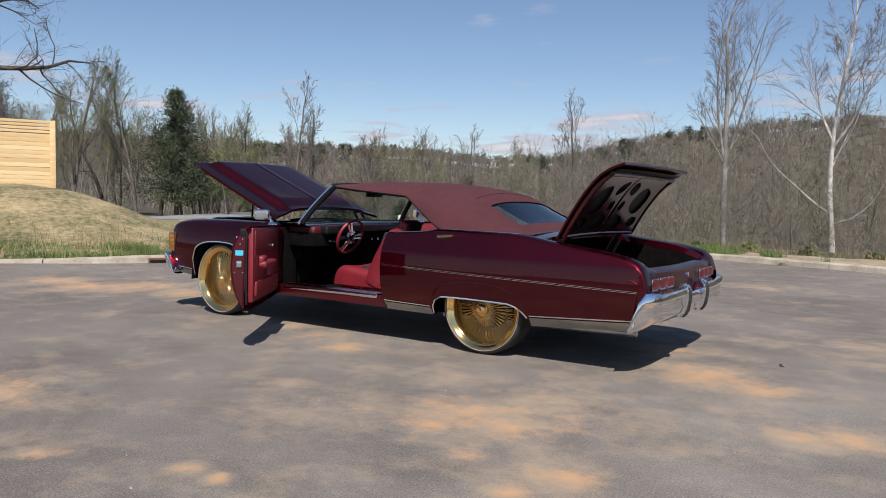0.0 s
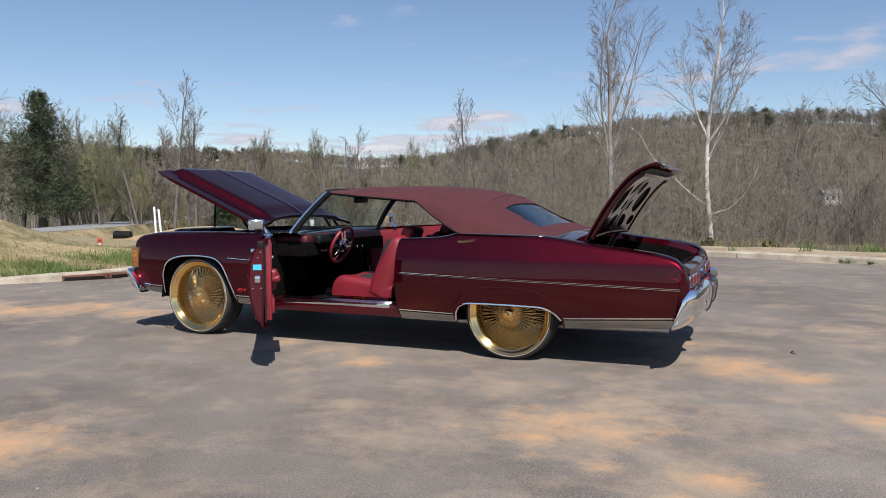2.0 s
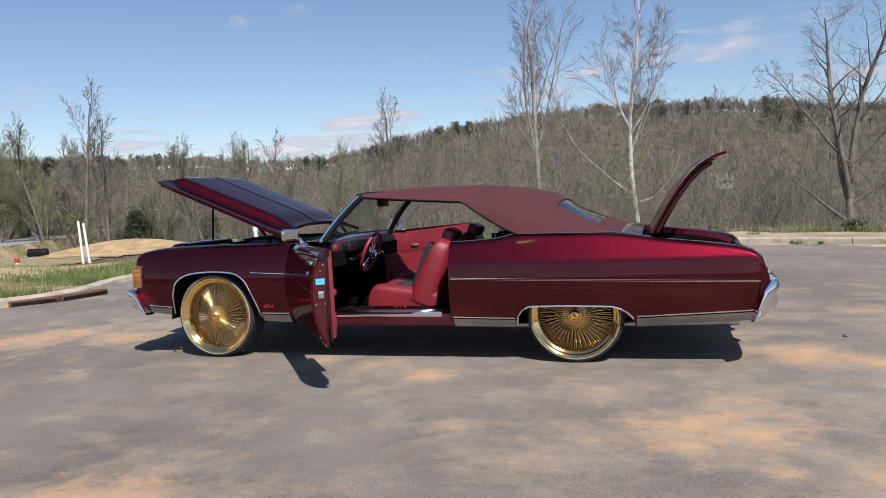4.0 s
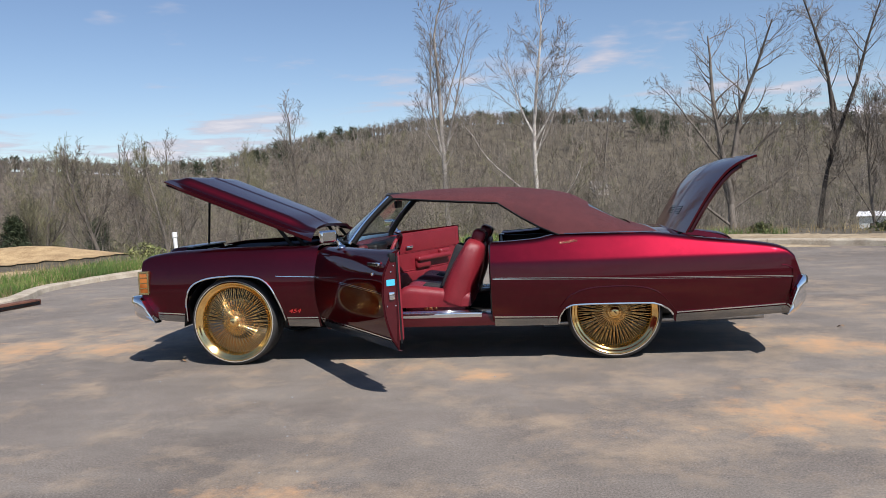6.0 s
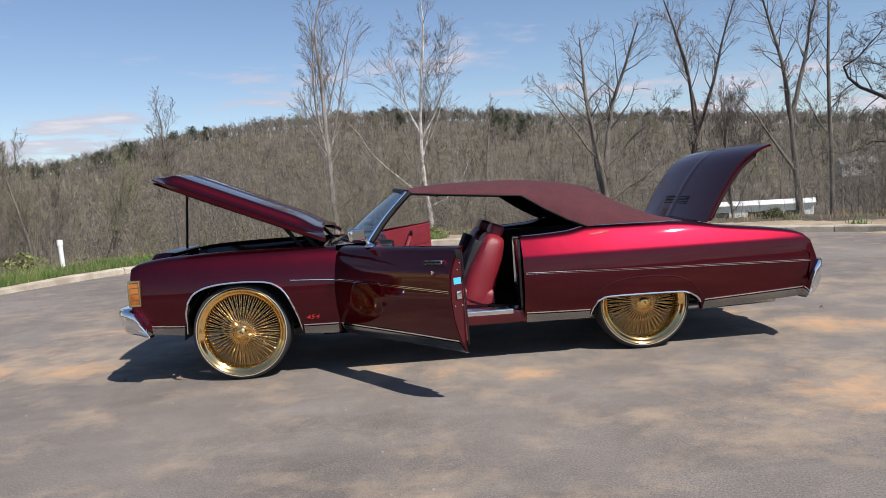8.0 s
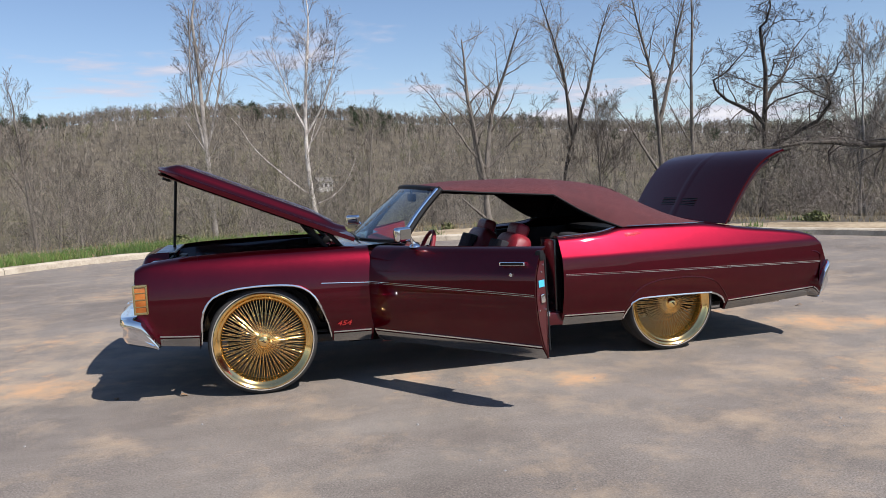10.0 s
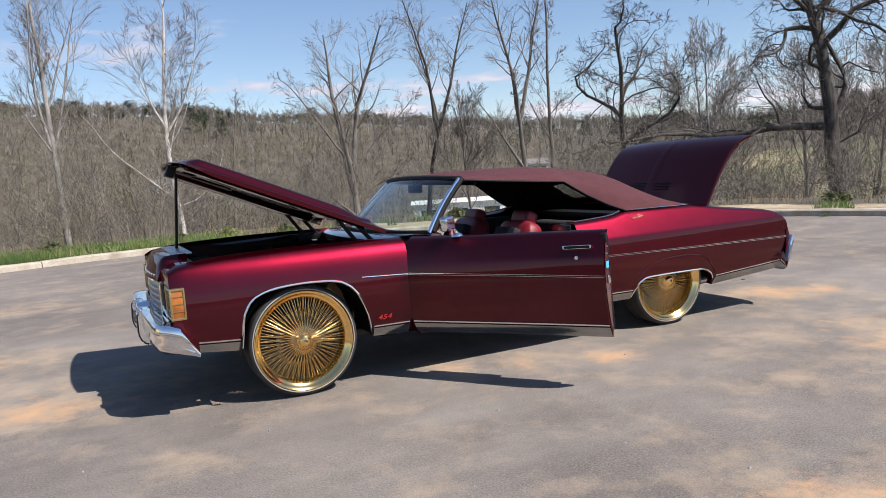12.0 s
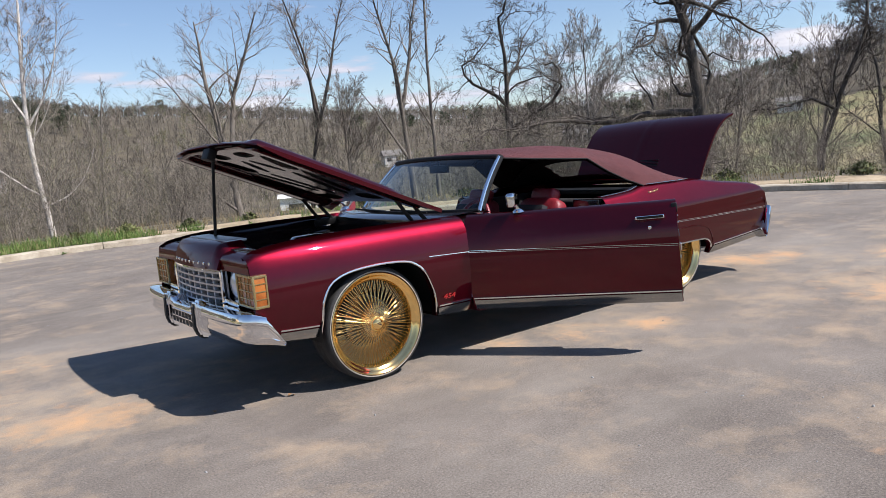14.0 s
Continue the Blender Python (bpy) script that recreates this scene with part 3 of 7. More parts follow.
def stations(x0, x1, step=0.05):
    xs = set(np.round(np.arange(x0, x1, step), 4)) | {x0, x1}
    for x, _ in ARCH_F + ARCH_R:
        if x0 < x < x1:
            xs |= {x}
    for x in (ARCH_F[0][0] - 0.002, ARCH_F[-1][0] + 0.002, ARCH_R[0][0] - 0.002, ARCH_R[-1][0] + 0.002):
        if x0 < x < x1:
            xs.add(x)
    return sorted(float(x) for x in xs)


def flank(x0, x1, s, inner_top, lip=0.05, rows=22):
    """A painted flank from the crown down to its lower edge, with the crown turned in and the lower edge folded under. s: -1 driver's side, 1 the other."""
    bm = bmesh.new()
    net = []
    for x in stations(x0, x1):
        t, b = z_top(x), bottom(x)
        col = [(x, s * (inner_top), t - 0.008), (x, s * (side(x, t) - 0.05), t + 0.008), (x, s * (side(x, t) - 0.014), t + 0.004)]
        col += [(x, s * side(x, z), z) for z in levels(x)]
        yb = side(x, b)
        col += [(x, s * (yb - 0.012), b - 0.002), (x, s * (yb - lip), b + 0.004)]
        net.append(col)
    grid(bm, net)
    bmesh.ops.recalc_face_normals(bm, faces=bm.faces[:])
    return bm


def flank_strip(x0, x1, s, z_of, half, proud=0.006, step=0.08):
    """A trim strip that follows the flank at the height z_of(x)."""
    bm, net = bmesh.new(), []
    xs = list(np.linspace(x0, x1, max(2, int((x1 - x0) / step))))
    for x in xs:
        z = z_of(x)
        zs = [z + half, z + half * 0.7, z - half * 0.7, z - half]
        out = [0.0, proud, proud, 0.0]
        net.append([(x, s * (side(x, q) + o), q) for q, o in zip(zs, out)])
    vs = grid(bm, net)
    cap(bm, vs[0]), cap(bm, vs[-1][::-1])
    bmesh.ops.recalc_face_normals(bm, faces=bm.faces[:])
    return bm


def mold_z(x):
    return lerp_table([(-1.14, 0.74), (-0.83, 0.725), (0.59, 0.668), (2.83, 0.612)], x)


def low_z(x):
    return lerp_table([(-2.2, 0.46), (-1.93, 0.443), (-1.06, 0.392), (-0.81, 0.39), (0.6, 0.362), (1.1, 0.353), (1.99, 0.362), (2.79, 0.405)], x)


def low_panel(x0, x1, s):
    """The brushed panel under the lower chrome line."""
    bm, net = bmesh.new(), []
    for x in np.linspace(x0, x1, 14):
        hi, lo = low_z(x) - 0.014, bottom(x) - 0.004
        net.append([(x, s * (side(x, hi + (lo - hi) * k / 4) + 0.005), hi + (lo - hi) * k / 4) for k in range(5)] + [(x, s * (side(x, lo) - 0.03), lo - 0.004)])
    grid(bm, net)
    bmesh.ops.recalc_face_normals(bm, faces=bm.faces[:])
    return bm


def arch_trim(table, s):
    bm = bmesh.new()
    pts = []
    for (xa, za), (xb, zb) in zip(table, table[1:]):
        pts.append((xa, s * (side(xa, za) + 0.002), za + 0.004))
    tube(bm, pts, 0.0075, 6, ((0, 1, 0), 0.7))
    return bm


for s, who in ((-1, "driver"), (1, "passenger")):
    part("front_fender", flank(-2.335, -0.795, s, 0.80), PAINT, car)
    part("quarter_panel", flank(0.605, 2.895, s, 0.80), PAINT, car)
    part("arch_trim", arch_trim(ARCH_F, s), CHROME, car)
    part("arch_trim", arch_trim(ARCH_R, s), CHROME, car)
    part("side_molding", flank_strip(-1.14, -0.815, s, mold_z, 0.0032, 0.005), CHROME, car)
    part("side_molding", flank_strip(0.62, 2.835, s, lambda x: mold_z(x) + 0.005, 0.0021, 0.004), CHROME, car)
    part("side_molding", flank_strip(0.62, 2.835, s, lambda x: mold_z(x) - 0.005, 0.0021, 0.004), CHROME, car)
    for x0, x1 in ((-2.2, -1.955), (-1.07, -0.81), (0.62, 1.105), (2.0, 2.79)):
        part("lower_molding", flank_strip(x0, x1, s, low_z, 0.0065, 0.006), CHROME, car)
        part("rocker_trim", low_panel(x0, x1, s), SATIN, car)
    # fender skirt line pressed into the quarter
    bm = bmesh.new()
    crest = [(1.13, 0.43), (1.2, 0.515), (1.3, 0.56), (1.42, 0.58), (1.6, 0.583), (1.75, 0.568), (1.86, 0.53), (1.93, 0.46), (1.985, 0.385)]
    pts = []
    for x in np.linspace(1.13, 1.985, 40):
        z = smooth_table(crest, x)
        pts.append((x, s * (side(x, z) + 0.001), z))
    tube(bm, pts, 0.006, 5, ((0, 1, 0), 0.7))
    part("skirt_crease", bm, PAINT, car)
    # wheel housings
    for cx in (-1.52, 1.55):
        bm = bmesh.new()
        net = []
        for k in range(17):
            a = math.pi * k / 16
            x, z = cx + 0.44 * math.cos(a), 0.34 + 0.46 * math.sin(a)
            net.append([(x, s * y, z) for y in (0.94, 0.56)])
        vs = grid(bm, net)
        cap(bm, [v[1] for v in vs])
        part("wheel_housing", bm, BLACK, car)
    # door opening: sill, jambs
    bm = bmesh.new()
    box(bm, -0.74, 0.62, s * 0.948, s * 0.70, 0.29, 0.385, 0.012)
    part("sill", bm, PAINT_INNER, car)
    bm = bmesh.new()
    box(bm, -0.62, 0.52, s * 0.95, s * 0.83, 0.36, 0.397, 0.006)
    plate = part("sill_plate", bm, CHROME, car, "bright ribbed metal sill plate")
    for k in range(6):
        bm = bmesh.new()
        y = 0.835 + 0.02 * k
        box(bm, -0.6, 0.5, s * (y - 0.004), s * (y + 0.004), 0.395, 0.4005, 0.0015, seg=1)
        part("rib", bm, CHROME, plate)
    bm = bmesh.new()
    box(bm, 0.585, 0.64, s * 0.90, s * 0.62, 0.30, 0.925, 0.012)
    part("lock_pillar", bm, GLOSS_BLACK, car)
    bm = bmesh.new()
    box(bm, -0.84, -0.76, s * 0.87, s * 0.81, 0.40, 0.925, 0.012)
    part("hinge_pillar", bm, PAINT_INNER, car)
    bm = bmesh.new()
    box(bm, -0.84, -0.765, s * 0.808, s * 0.62, 0.30, 0.925, 0.012)
    part("kick_panel", bm, BLACK_CARPET, car)
    for z in (0.5, 0.82):
        bm = bmesh.new()
        box(bm, -0.80, -0.70, s * 0.935, s * 0.89, z - 0.03, z + 0.03, 0.006)
        part("door_hinge", bm, PAINT_INNER, car)

# floor, underbody
bm = bmesh.new()
box(bm, -0.95, 1.9, -0.74, 0.74, 0.27, 0.335, 0.01)
part("floor_pan", bm, BLACK_CARPET, car)
bm = bmesh.new()
box(bm, -2.1, -0.9, -0.42, 0.42, 0.30, 0.42, 0.02)
box(bm, 1.9, 2.78, -0.72, 0.72, 0.32, 0.42, 0.02)
for y in (-0.5, 0.5):
    box(bm, -1.8, 2.6, y - 0.05, y + 0.05, 0.25, 0.31, 0.01)
part("chassis", bm, STEEL, car)
for cx in (-1.545, 1.545):
    bm = bmesh.new()
    tube(bm, [(cx, -0.72, 0.367), (cx, 0.72, 0.367)], 0.045, 10)
    part("axle", bm, STEEL, car)
bm = bmesh.new()
tube(bm, [(1.0, -0.6, 0.24), (2.3, -0.62, 0.26), (2.72, -0.62, 0.27)], 0.03, 10)
part("exhaust", bm, ALUMINIUM, car)
bm = bmesh.new()
tube(bm, [(1.0, 0.6, 0.24), (2.3, 0.62, 0.26), (2.72, 0.62, 0.27)], 0.03, 10)
part("exhaust", bm, ALUMINIUM, car)

# engine bay
bm = bmesh.new()
box(bm, -0.90, -0.84, -0.80, 0.80, 0.36, 0.95, 0.02)
part("firewall", bm, GLOSS_BLACK, car)
for s in (-1, 1):
    bm = bmesh.new()
    net = []
    for x in np.linspace(-2.24, -0.88, 24):
        bulge = 0.16 * math.exp(-(((x + 1.52) / 0.36) ** 4))
        net.append([(x, s * 0.80, z_top(x) - 0.015), (x, s * 0.775, z_top(x) - 0.03), (x, s * (0.72 - bulge * 0.4), 0.80), (x, s * (0.66 - bulge), 0.6), (x, s * (0.60 - bulge), 0.40)])
    grid(bm, net)
    part("inner_fender", bm, GLOSS_BLACK, car)
bm = bmesh.new()
box(bm, -2.26, -2.18, -0.78, 0.78, 0.40, 0.93, 0.012)
part("radiator_support", bm, GLOSS_BLACK, car)
bm = bmesh.new()
box(bm, -2.25, -2.12, -0.36, 0.36, 0.962, 0.977, 0.004)
part("support_cover", bm, ALUMINIUM, car, "bright metal cover plate behind the nose")
bm = bmesh.new()
box(bm, -2.16, -2.10, -0.42, 0.42, 0.45, 0.90, 0.01)
part("radiator", bm, STEEL, car)
engine = part("engine", (lambda b: (box(b, -1.85, -1.0, -0.22, 0.22, 0.40, 0.72, 0.03), b)[1])(bmesh.new()), STEEL, car)
for s in (-1, 1):
    bm = bmesh.new()
    box(bm, -1.78, -1.1, s * 0.14, s * 0.32, 0.66, 0.78, 0.03)
    part("valve_cover", bm, CHROME, engine, "chromed valve cover")
bm = bmesh.new()
lathe(bm, [(0.0, 0.90), (0.17, 0.895), (0.19, 0.88), (0.19, 0.82), (0.17, 0.80), (0.08, 0.79), (0.08, 0.70)], 28, (-1.45, 0, 0), "z")
part("air_cleaner", bm, GLOSS_BLACK, engine)
for pts in ([(-2.1, 0.2, 0.86), (-1.95, 0.2, 0.88), (-1.8, 0.1, 0.76)], [(-1.2, -0.2, 0.78), (-1.1, -0.4, 0.86), (-0.9, -0.5, 0.88)], [(-1.9, -0.3, 0.74), (-1.8, -0.45, 0.83), (-1.3, -0.5, 0.84), (-1.0, -0.42, 0.86)]):
    bm = bmesh.new()
    tube(bm, pts, 0.022, 8)
    part("hose", bm, BLACK, engine)
bm = bmesh.new()
lathe(bm, [(0.0, -2.09), (0.2, -2.085), (0.21, -2.0), (0.19, -2.0), (0.18, -2.06), (0, -2.06)], 24, (0, 0, 0.66), "x")
part("fan_shroud", bm, BLACK, engine)
# unseen plate added to stop sun leaking through the bay onto the ground
bm = bmesh.new()
box(bm, -2.3, -0.95, -0.62, 0.62, 0.345, 0.36, 0.005)
part("bay_sun_block", bm, BLACK, car)
bm = bmesh.new()
box(bm, -2.12, -1.9, 0.45, 0.63, 0.62, 0.84, 0.015)
part("battery", bm, BLACK, car)
bm = bmesh.new()
lathe(bm, [(0, 0.93), (0.07, 0.93), (0.12, 0.9), (0.12, 0.86), (0, 0.86)], 20, (-1.0, -0.45, 0), "z")
part("brake_booster", bm, CHROME, car)


# hood
HOOD_X, HOOD_Z, HOOD_LEN = -0.87, 1.02, 1.43
hood_turn = Matrix.Translation((HOOD_X, 0, HOOD_Z)) @ Matrix.Rotation(radians(22.8), 4, "Y")


def hood_height(u, y):
    """Height of the hood's skin above its edge, u metres ahead of the hinge."""
    a = abs(y)
    bulge = 0.062 * smooth_step((0.62 - a) / 0.10) * smooth_step((HOOD_LEN - 0.015 - u) / 0.13) * (0.35 + 0.65 * smooth_step(u / 0.35))
    crown = 0.02 * (1 - (a / 0.78) ** 2)
    split = 0.008 * math.exp(-((a / 0.02) ** 2))
    tail = 0.035 * smooth_step((0.16 - u) / 0.16) * (1 - (a / 0.80) ** 4)
    return crown + bulge + split + tail


def hood_back(y):
    return 0.12 * (1 - (y / 0.79) ** 2)


def hood_front(y):
    return HOOD_LEN - 0.05 * abs(y / 0.76) ** 3


def hood_skin(offset, inset, us, vs):
    rows = []
    for i in range(us + 1):
        row = []
        for j in range(vs + 1):
            y = -(0.79 - inset) + 2 * (0.79 - inset) * j / vs
            y *= 1 - 0.045 * (i / us)
            u = hood_back(y) + inset + (hood_front(y) - hood_back(y) - 2 * inset) * i / us
            row.append(Vector((-u, y, hood_height(u, y) + offset * (1 - 0.7 * smooth_step((u - 1.15) / 0.28)))))
        rows.append(row)
    return rows


bm = bmesh.new()
top_rows, low_rows = hood_skin(0.0, 0.0, 36, 64), hood_skin(-0.028, 0.0, 36, 64)
a, b = grid(bm, top_rows), grid(bm, low_rows)
ring = lambda v: [r[0] for r in v] + v[-1][1:] + [r[-1] for r in v[-2::-1]] + v[0][-2:0:-1]
ra, rb = ring(a), ring(b)
for k in range(len(ra)):
    cap(bm, (ra[k], ra[(k + 1) % len(ra)], rb[(k + 1) % len(ra)], rb[k]))
bmesh.ops.recalc_face_normals(bm, faces=bm.faces[:])
hood = part("hood", bm, PAINT, car, "raised red hood with a wide bulge")
hood.matrix_basis = hood_turn
# pressed frame under the hood: a dark plate with ribs
def holed_plate(point, u0, u1, v0, v1, nu, nv, holes):
    """A pressed plate with rounded openings; holes: (u, v, half u, half v, turn)."""
    def open_at(u, v):
        for hu, hv, ru, rv, turn in holes:
            c, t = math.cos(radians(turn)), math.sin(radians(turn))
            p, q = (u - hu) * c + (v - hv) * t, -(u - hu) * t + (v - hv) * c
            if abs(p / ru) ** 2.6 + abs(q / rv) ** 2.6 < 1:
                return True
        return False

    bm, index = bmesh.new(), {}

    def vert(i, j):
        if (i, j) not in index:
            index[i, j] = bm.verts.new(point(u0 + (u1 - u0) * i / nu, v0 + (v1 - v0) * j / nv))
        return index[i, j]

    for i in range(nu):
        for j in range(nv):
            if not open_at(u0 + (u1 - u0) * (i + 0.5) / nu, v0 + (v1 - v0) * (j + 0.5) / nv):
                bm.faces.new((vert(i, j), vert(i + 1, j), vert(i + 1, j + 1), vert(i, j + 1)))
    return bm


# black sheet: the shade inside the hood frame's openings, put in as colour
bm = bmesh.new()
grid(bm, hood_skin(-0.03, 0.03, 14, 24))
part("hood_shade_sheet", bm, BLACK, hood, "black sheet standing in for shade behind the pressed hood frame")
HOOD_HOLES = [(u, s * v, ru, rv, s * turn) for s in (-1, 1) for u, v, ru, rv, turn in
              ((0.62, 0.14, 0.26, 0.05, 12), (0.66, 0.30, 0.24, 0.05, 18), (0.6, 0.50, 0.26, 0.075, 8), (1.02, 0.10, 0.13, 0.045, -20), (1.05, 0.36, 0.15, 0.09, 24), (1.24, 0.2, 0.05, 0.12, 0), (0.3, 0.3, 0.07, 0.16, 0))]
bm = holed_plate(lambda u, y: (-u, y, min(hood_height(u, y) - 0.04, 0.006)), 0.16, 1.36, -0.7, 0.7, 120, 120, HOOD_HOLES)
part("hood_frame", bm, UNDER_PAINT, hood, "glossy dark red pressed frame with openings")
bm = bmesh.new()
for y in (-0.71, 0.71):
    tube(bm, [(-u, y, hood_height(u, y) - 0.034) for u in np.linspace(0.14, 1.36, 12)], 0.015, 8, ((0, 0, 1), 0.6))
for u in (0.16, 1.37):
    tube(bm, [(-u, y, hood_height(u, y) - 0.034) for y in np.linspace(-0.7, 0.7, 14)], 0.016, 8, ((0, 0, 1), 0.6))
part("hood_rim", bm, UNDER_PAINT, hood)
bm = bmesh.new()
box(bm, -1.42, -1.36, -0.06, 0.06, -0.075, 0.0, 0.01)
part("hood_latch", bm, BLACK, hood)
bm = bmesh.new()
tube(bm, [(-2.17, 0.08, 0.93), (-2.12, 0.07, 1.50)], 0.011, 8)
part("prop_rod", bm, BLACK, car, "thin black rod propping the hood")
for s in (-1, 1):
    bm = bmesh.new()
    tube(bm, [(-1.02, s * 0.70, 0.90), (-1.10, s * 0.70, 1.0), (-1.20, s * 0.70, 1.14)], 0.016, 6, ((0, 1, 0), 0.5))
    tube(bm, [(-0.90, s * 0.70, 0.90), (-0.98, s * 0.70, 0.98), (-1.06, s * 0.70, 1.08)], 0.016, 6, ((0, 1, 0), 0.5))
    tube(bm, [(-1.1, s * 0.70, 0.91), (-0.86, s * 0.70, 0.92)], 0.03, 6, ((0, 1, 0), 0.4))
    part("hood_hinge", bm, BLACK, car)
# cowl with wiper arms
bm, net = bmesh.new(), []
for y in np.linspace(-0.80, 0.80, 21):
    f = 1 - (y / 0.8) ** 2
    net.append([(-0.86 - 0.10 * f, y, 0.945), (-0.80 - 0.12 * f, y, 0.965), (-0.62 - 0.14 * f, y, 0.972), (-0.50 - 0.22 * f, y, 0.975), (-0.45 - 0.2 * f, y, 0.95)])
grid(bm, net)
part("cowl", bm, GLOSS_BLACK, car)
for y0, y1 in ((-0.5, 0.02), (0.06, 0.56)):
    bm = bmesh.new()
    tube(bm, [(-0.80, y0, 0.985), (-0.78, y1, 0.995)], 0.007, 6)
    part("wiper", bm, BLACK, car)

# nose: header panel, grille, lamps, bumper
NOSE = -2.375


def nose_x(y):
    return NOSE + 0.03 * (y / 0.42) ** 2


bm, net = bmesh.new(), []
for y in np.linspace(-0.43, 0.43, 33):
    x = nose_x(y) - 0.02
    up = 0.05 * smooth_step((0.43 - abs(y)) / 0.05)
    net.append([(-2.16, y, 0.922 + up), (-2.24, y, 0.922 + up), (x + 0.075, y, 0.915 + up), (x + 0.05, y, 0.902 + up * 0.9), (x + 0.022, y, 0.87 + up * 0.5), (x, y, 0.815), (x + 0.02, y, 0.80), (-2.2, y, 0.80)])
vs = grid(bm, net)
cap(bm, vs[0][:]), cap(bm, vs[-1][::-1])
bmesh.ops.recalc_face_normals(bm, faces=bm.faces[:])
part("header_panel", bm, PAINT, car)
for k in range(9):
    bm = bmesh.new()
    y = -0.32 + 0.08 * k
    box(bm, nose_x(y) - 0.017, nose_x(y) + 0.0, y - 0.011, y + 0.011, 0.836, 0.854, 0.002)
    part("name_bar", bm, CHROME, car, "small bright bar of lettering")
grille = part("grille", (lambda b: (box(b, NOSE + 0.045, NOSE + 0.06, -0.43, 0.43, 0.575, 0.80), b)[1])(bmesh.new()), STEEL, car, "chrome eggcrate grille")
for y in np.linspace(-0.42, 0.42, 9):
    bm = bmesh.new()
    box(bm, nose_x(y), nose_x(y) + 0.045, y - 0.007, y + 0.007, 0.58, 0.80, 0.002)
    part("grille_bar", bm, SILVER, grille)
for z in np.linspace(0.59, 0.79, 6):
    bm, net = bmesh.new(), []
    for y in np.linspace(-0.43, 0.43, 9):
        x = nose_x(y) - 0.004
        net.append([(x, y, z - 0.006), (x, y, z + 0.006), (x + 0.045, y, z + 0.006), (x + 0.045, y, z - 0.006)])
    grid(bm, net, close_v=True)
    part("grille_bar", bm, SILVER, grille)
bm = bmesh.new()
tube(bm, [(nose_x(y), y, 0.803) for y in np.linspace(-0.44, 0.44, 9)], 0.011, 6)
for y in (-0.44, 0.44):
    tube(bm, [(NOSE + 0.03, y, 0.80), (NOSE + 0.03, y, 0.575)], 0.012, 6)
part("grille_surround", bm, CHROME, grille)
for s in (-1, 1):
    bm = bmesh.new()
    box(bm, -2.30, -2.2, s * 0.43, s * 0.90, 0.42, 0.62, 0.01)
    part("nose_panel", bm, PAINT, car)
    # rolled lip over the lamps
    bm, net = bmesh.new(), []
    for k in range(9):
        row = []
        for px, pz in ((-2.20, z_top(-2.2) - 0.012), (-2.28, z_top(-2.28) - 0.006), (-2.318, 0.903), (-2.334, 0.88), (-2.3375, 0.845), (-2.338, 0.812), (-2.30, 0.806)):
            row.append((px, s * (0.435 + (side(px, pz) - 0.003 - 0.435) * k / 8), pz))
        net.append(row)
    grid(bm, net)
    bmesh.ops.recalc_face_normals(bm, faces=bm.faces[:])
    part("nose_lip", bm, PAINT, car)
    bm = bmesh.new()
    box(bm, -2.275, -2.26, s * 0.43, s * 0.68, 0.58, 0.87)
    part("headlamp_bucket", bm, BLACK, car)
    bm = bmesh.new()
    lathe(bm, [(0.0, -2.325), (0.05, -2.32), (0.08, -2.305), (0.086, -2.29)], 24, (0, s * 0.555, 0.72), "x")
    lamp = part("headlamp", bm, CLEAR_LAMP, car)
    bm = bmesh.new()
    box(bm, -2.292, -2.276, s * 0.445, s * 0.665, 0.61, 0.81, 0.004)
    part("bezel", bm, CHROME, lamp)
    bm = bmesh.new()
    box(bm, -2.345, -2.28, s * 0.445, s * 0.665, 0.59, 0.635, 0.012)
    part("bezel_sill", bm, CHROME, lamp)
    bm = bmesh.new()
    box(bm, -2.338, -2.262, s * 0.69, s * 0.926, 0.63, 0.80, 0.008)
    turn_lamp = part("turn_lamp", bm, AMBER, car, "amber turn lamp in a pale gold frame")
    bm = bmesh.new()
    for z0, z1 in ((0.617, 0.633), (0.795, 0.811)):
        box(bm, -2.346, -2.332, s * 0.675, s * 0.93, z0, z1, 0.004)
        box(bm, -2.34, -2.258, s * 0.89, s * 0.931, z0, z1, 0.004)
    for y0, y1 in ((0.675, 0.692), (0.914, 0.931)):
        box(bm, -2.346, -2.332, s * y0, s * y1, 0.62, 0.808, 0.004)
    box(bm, -2.268, -2.256, s * 0.89, s * 0.931, 0.62, 0.808, 0.004)
    part("lamp_frame", bm, LAMP_GOLD, turn_lamp)
    bm = bmesh.new()
    for z in (0.67, 0.715, 0.76):
        box(bm, -2.342, -2.335, s * 0.69, s * 0.916, z - 0.003, z + 0.003)
        box(bm, -2.335, -2.262, s * 0.9245, s * 0.9285, z - 0.003, z + 0.003)
    for y in (0.74, 0.80, 0.85):
        box(bm, -2.342, -2.335, s * y - 0.002, s * y + 0.002, 0.63, 0.80)
    part("lens_rib", bm, LAMP_GOLD, turn_lamp)


def blade(outline, y, half):
    """A bumper guard: an outline in x and z given thickness across y."""
    bm = bmesh.new()
    a, b = [bm.verts.new((x, y - half, z)) for x, z in outline], [bm.verts.new((x, y + half, z)) for x, z in outline]
    cap(bm, a), cap(bm, b[::-1])
    for k in range(len(a)):
        cap(bm, (a[k], b[k], b[(k + 1) % len(a)], a[(k + 1) % len(a)]))
    bmesh.ops.recalc_face_normals(bm, faces=bm.faces[:])
    bmesh.ops.bevel(bm, geom=bm.edges[:], offset=min(0.012, half * 0.4), segments=2, affect="EDGES")
    return bm


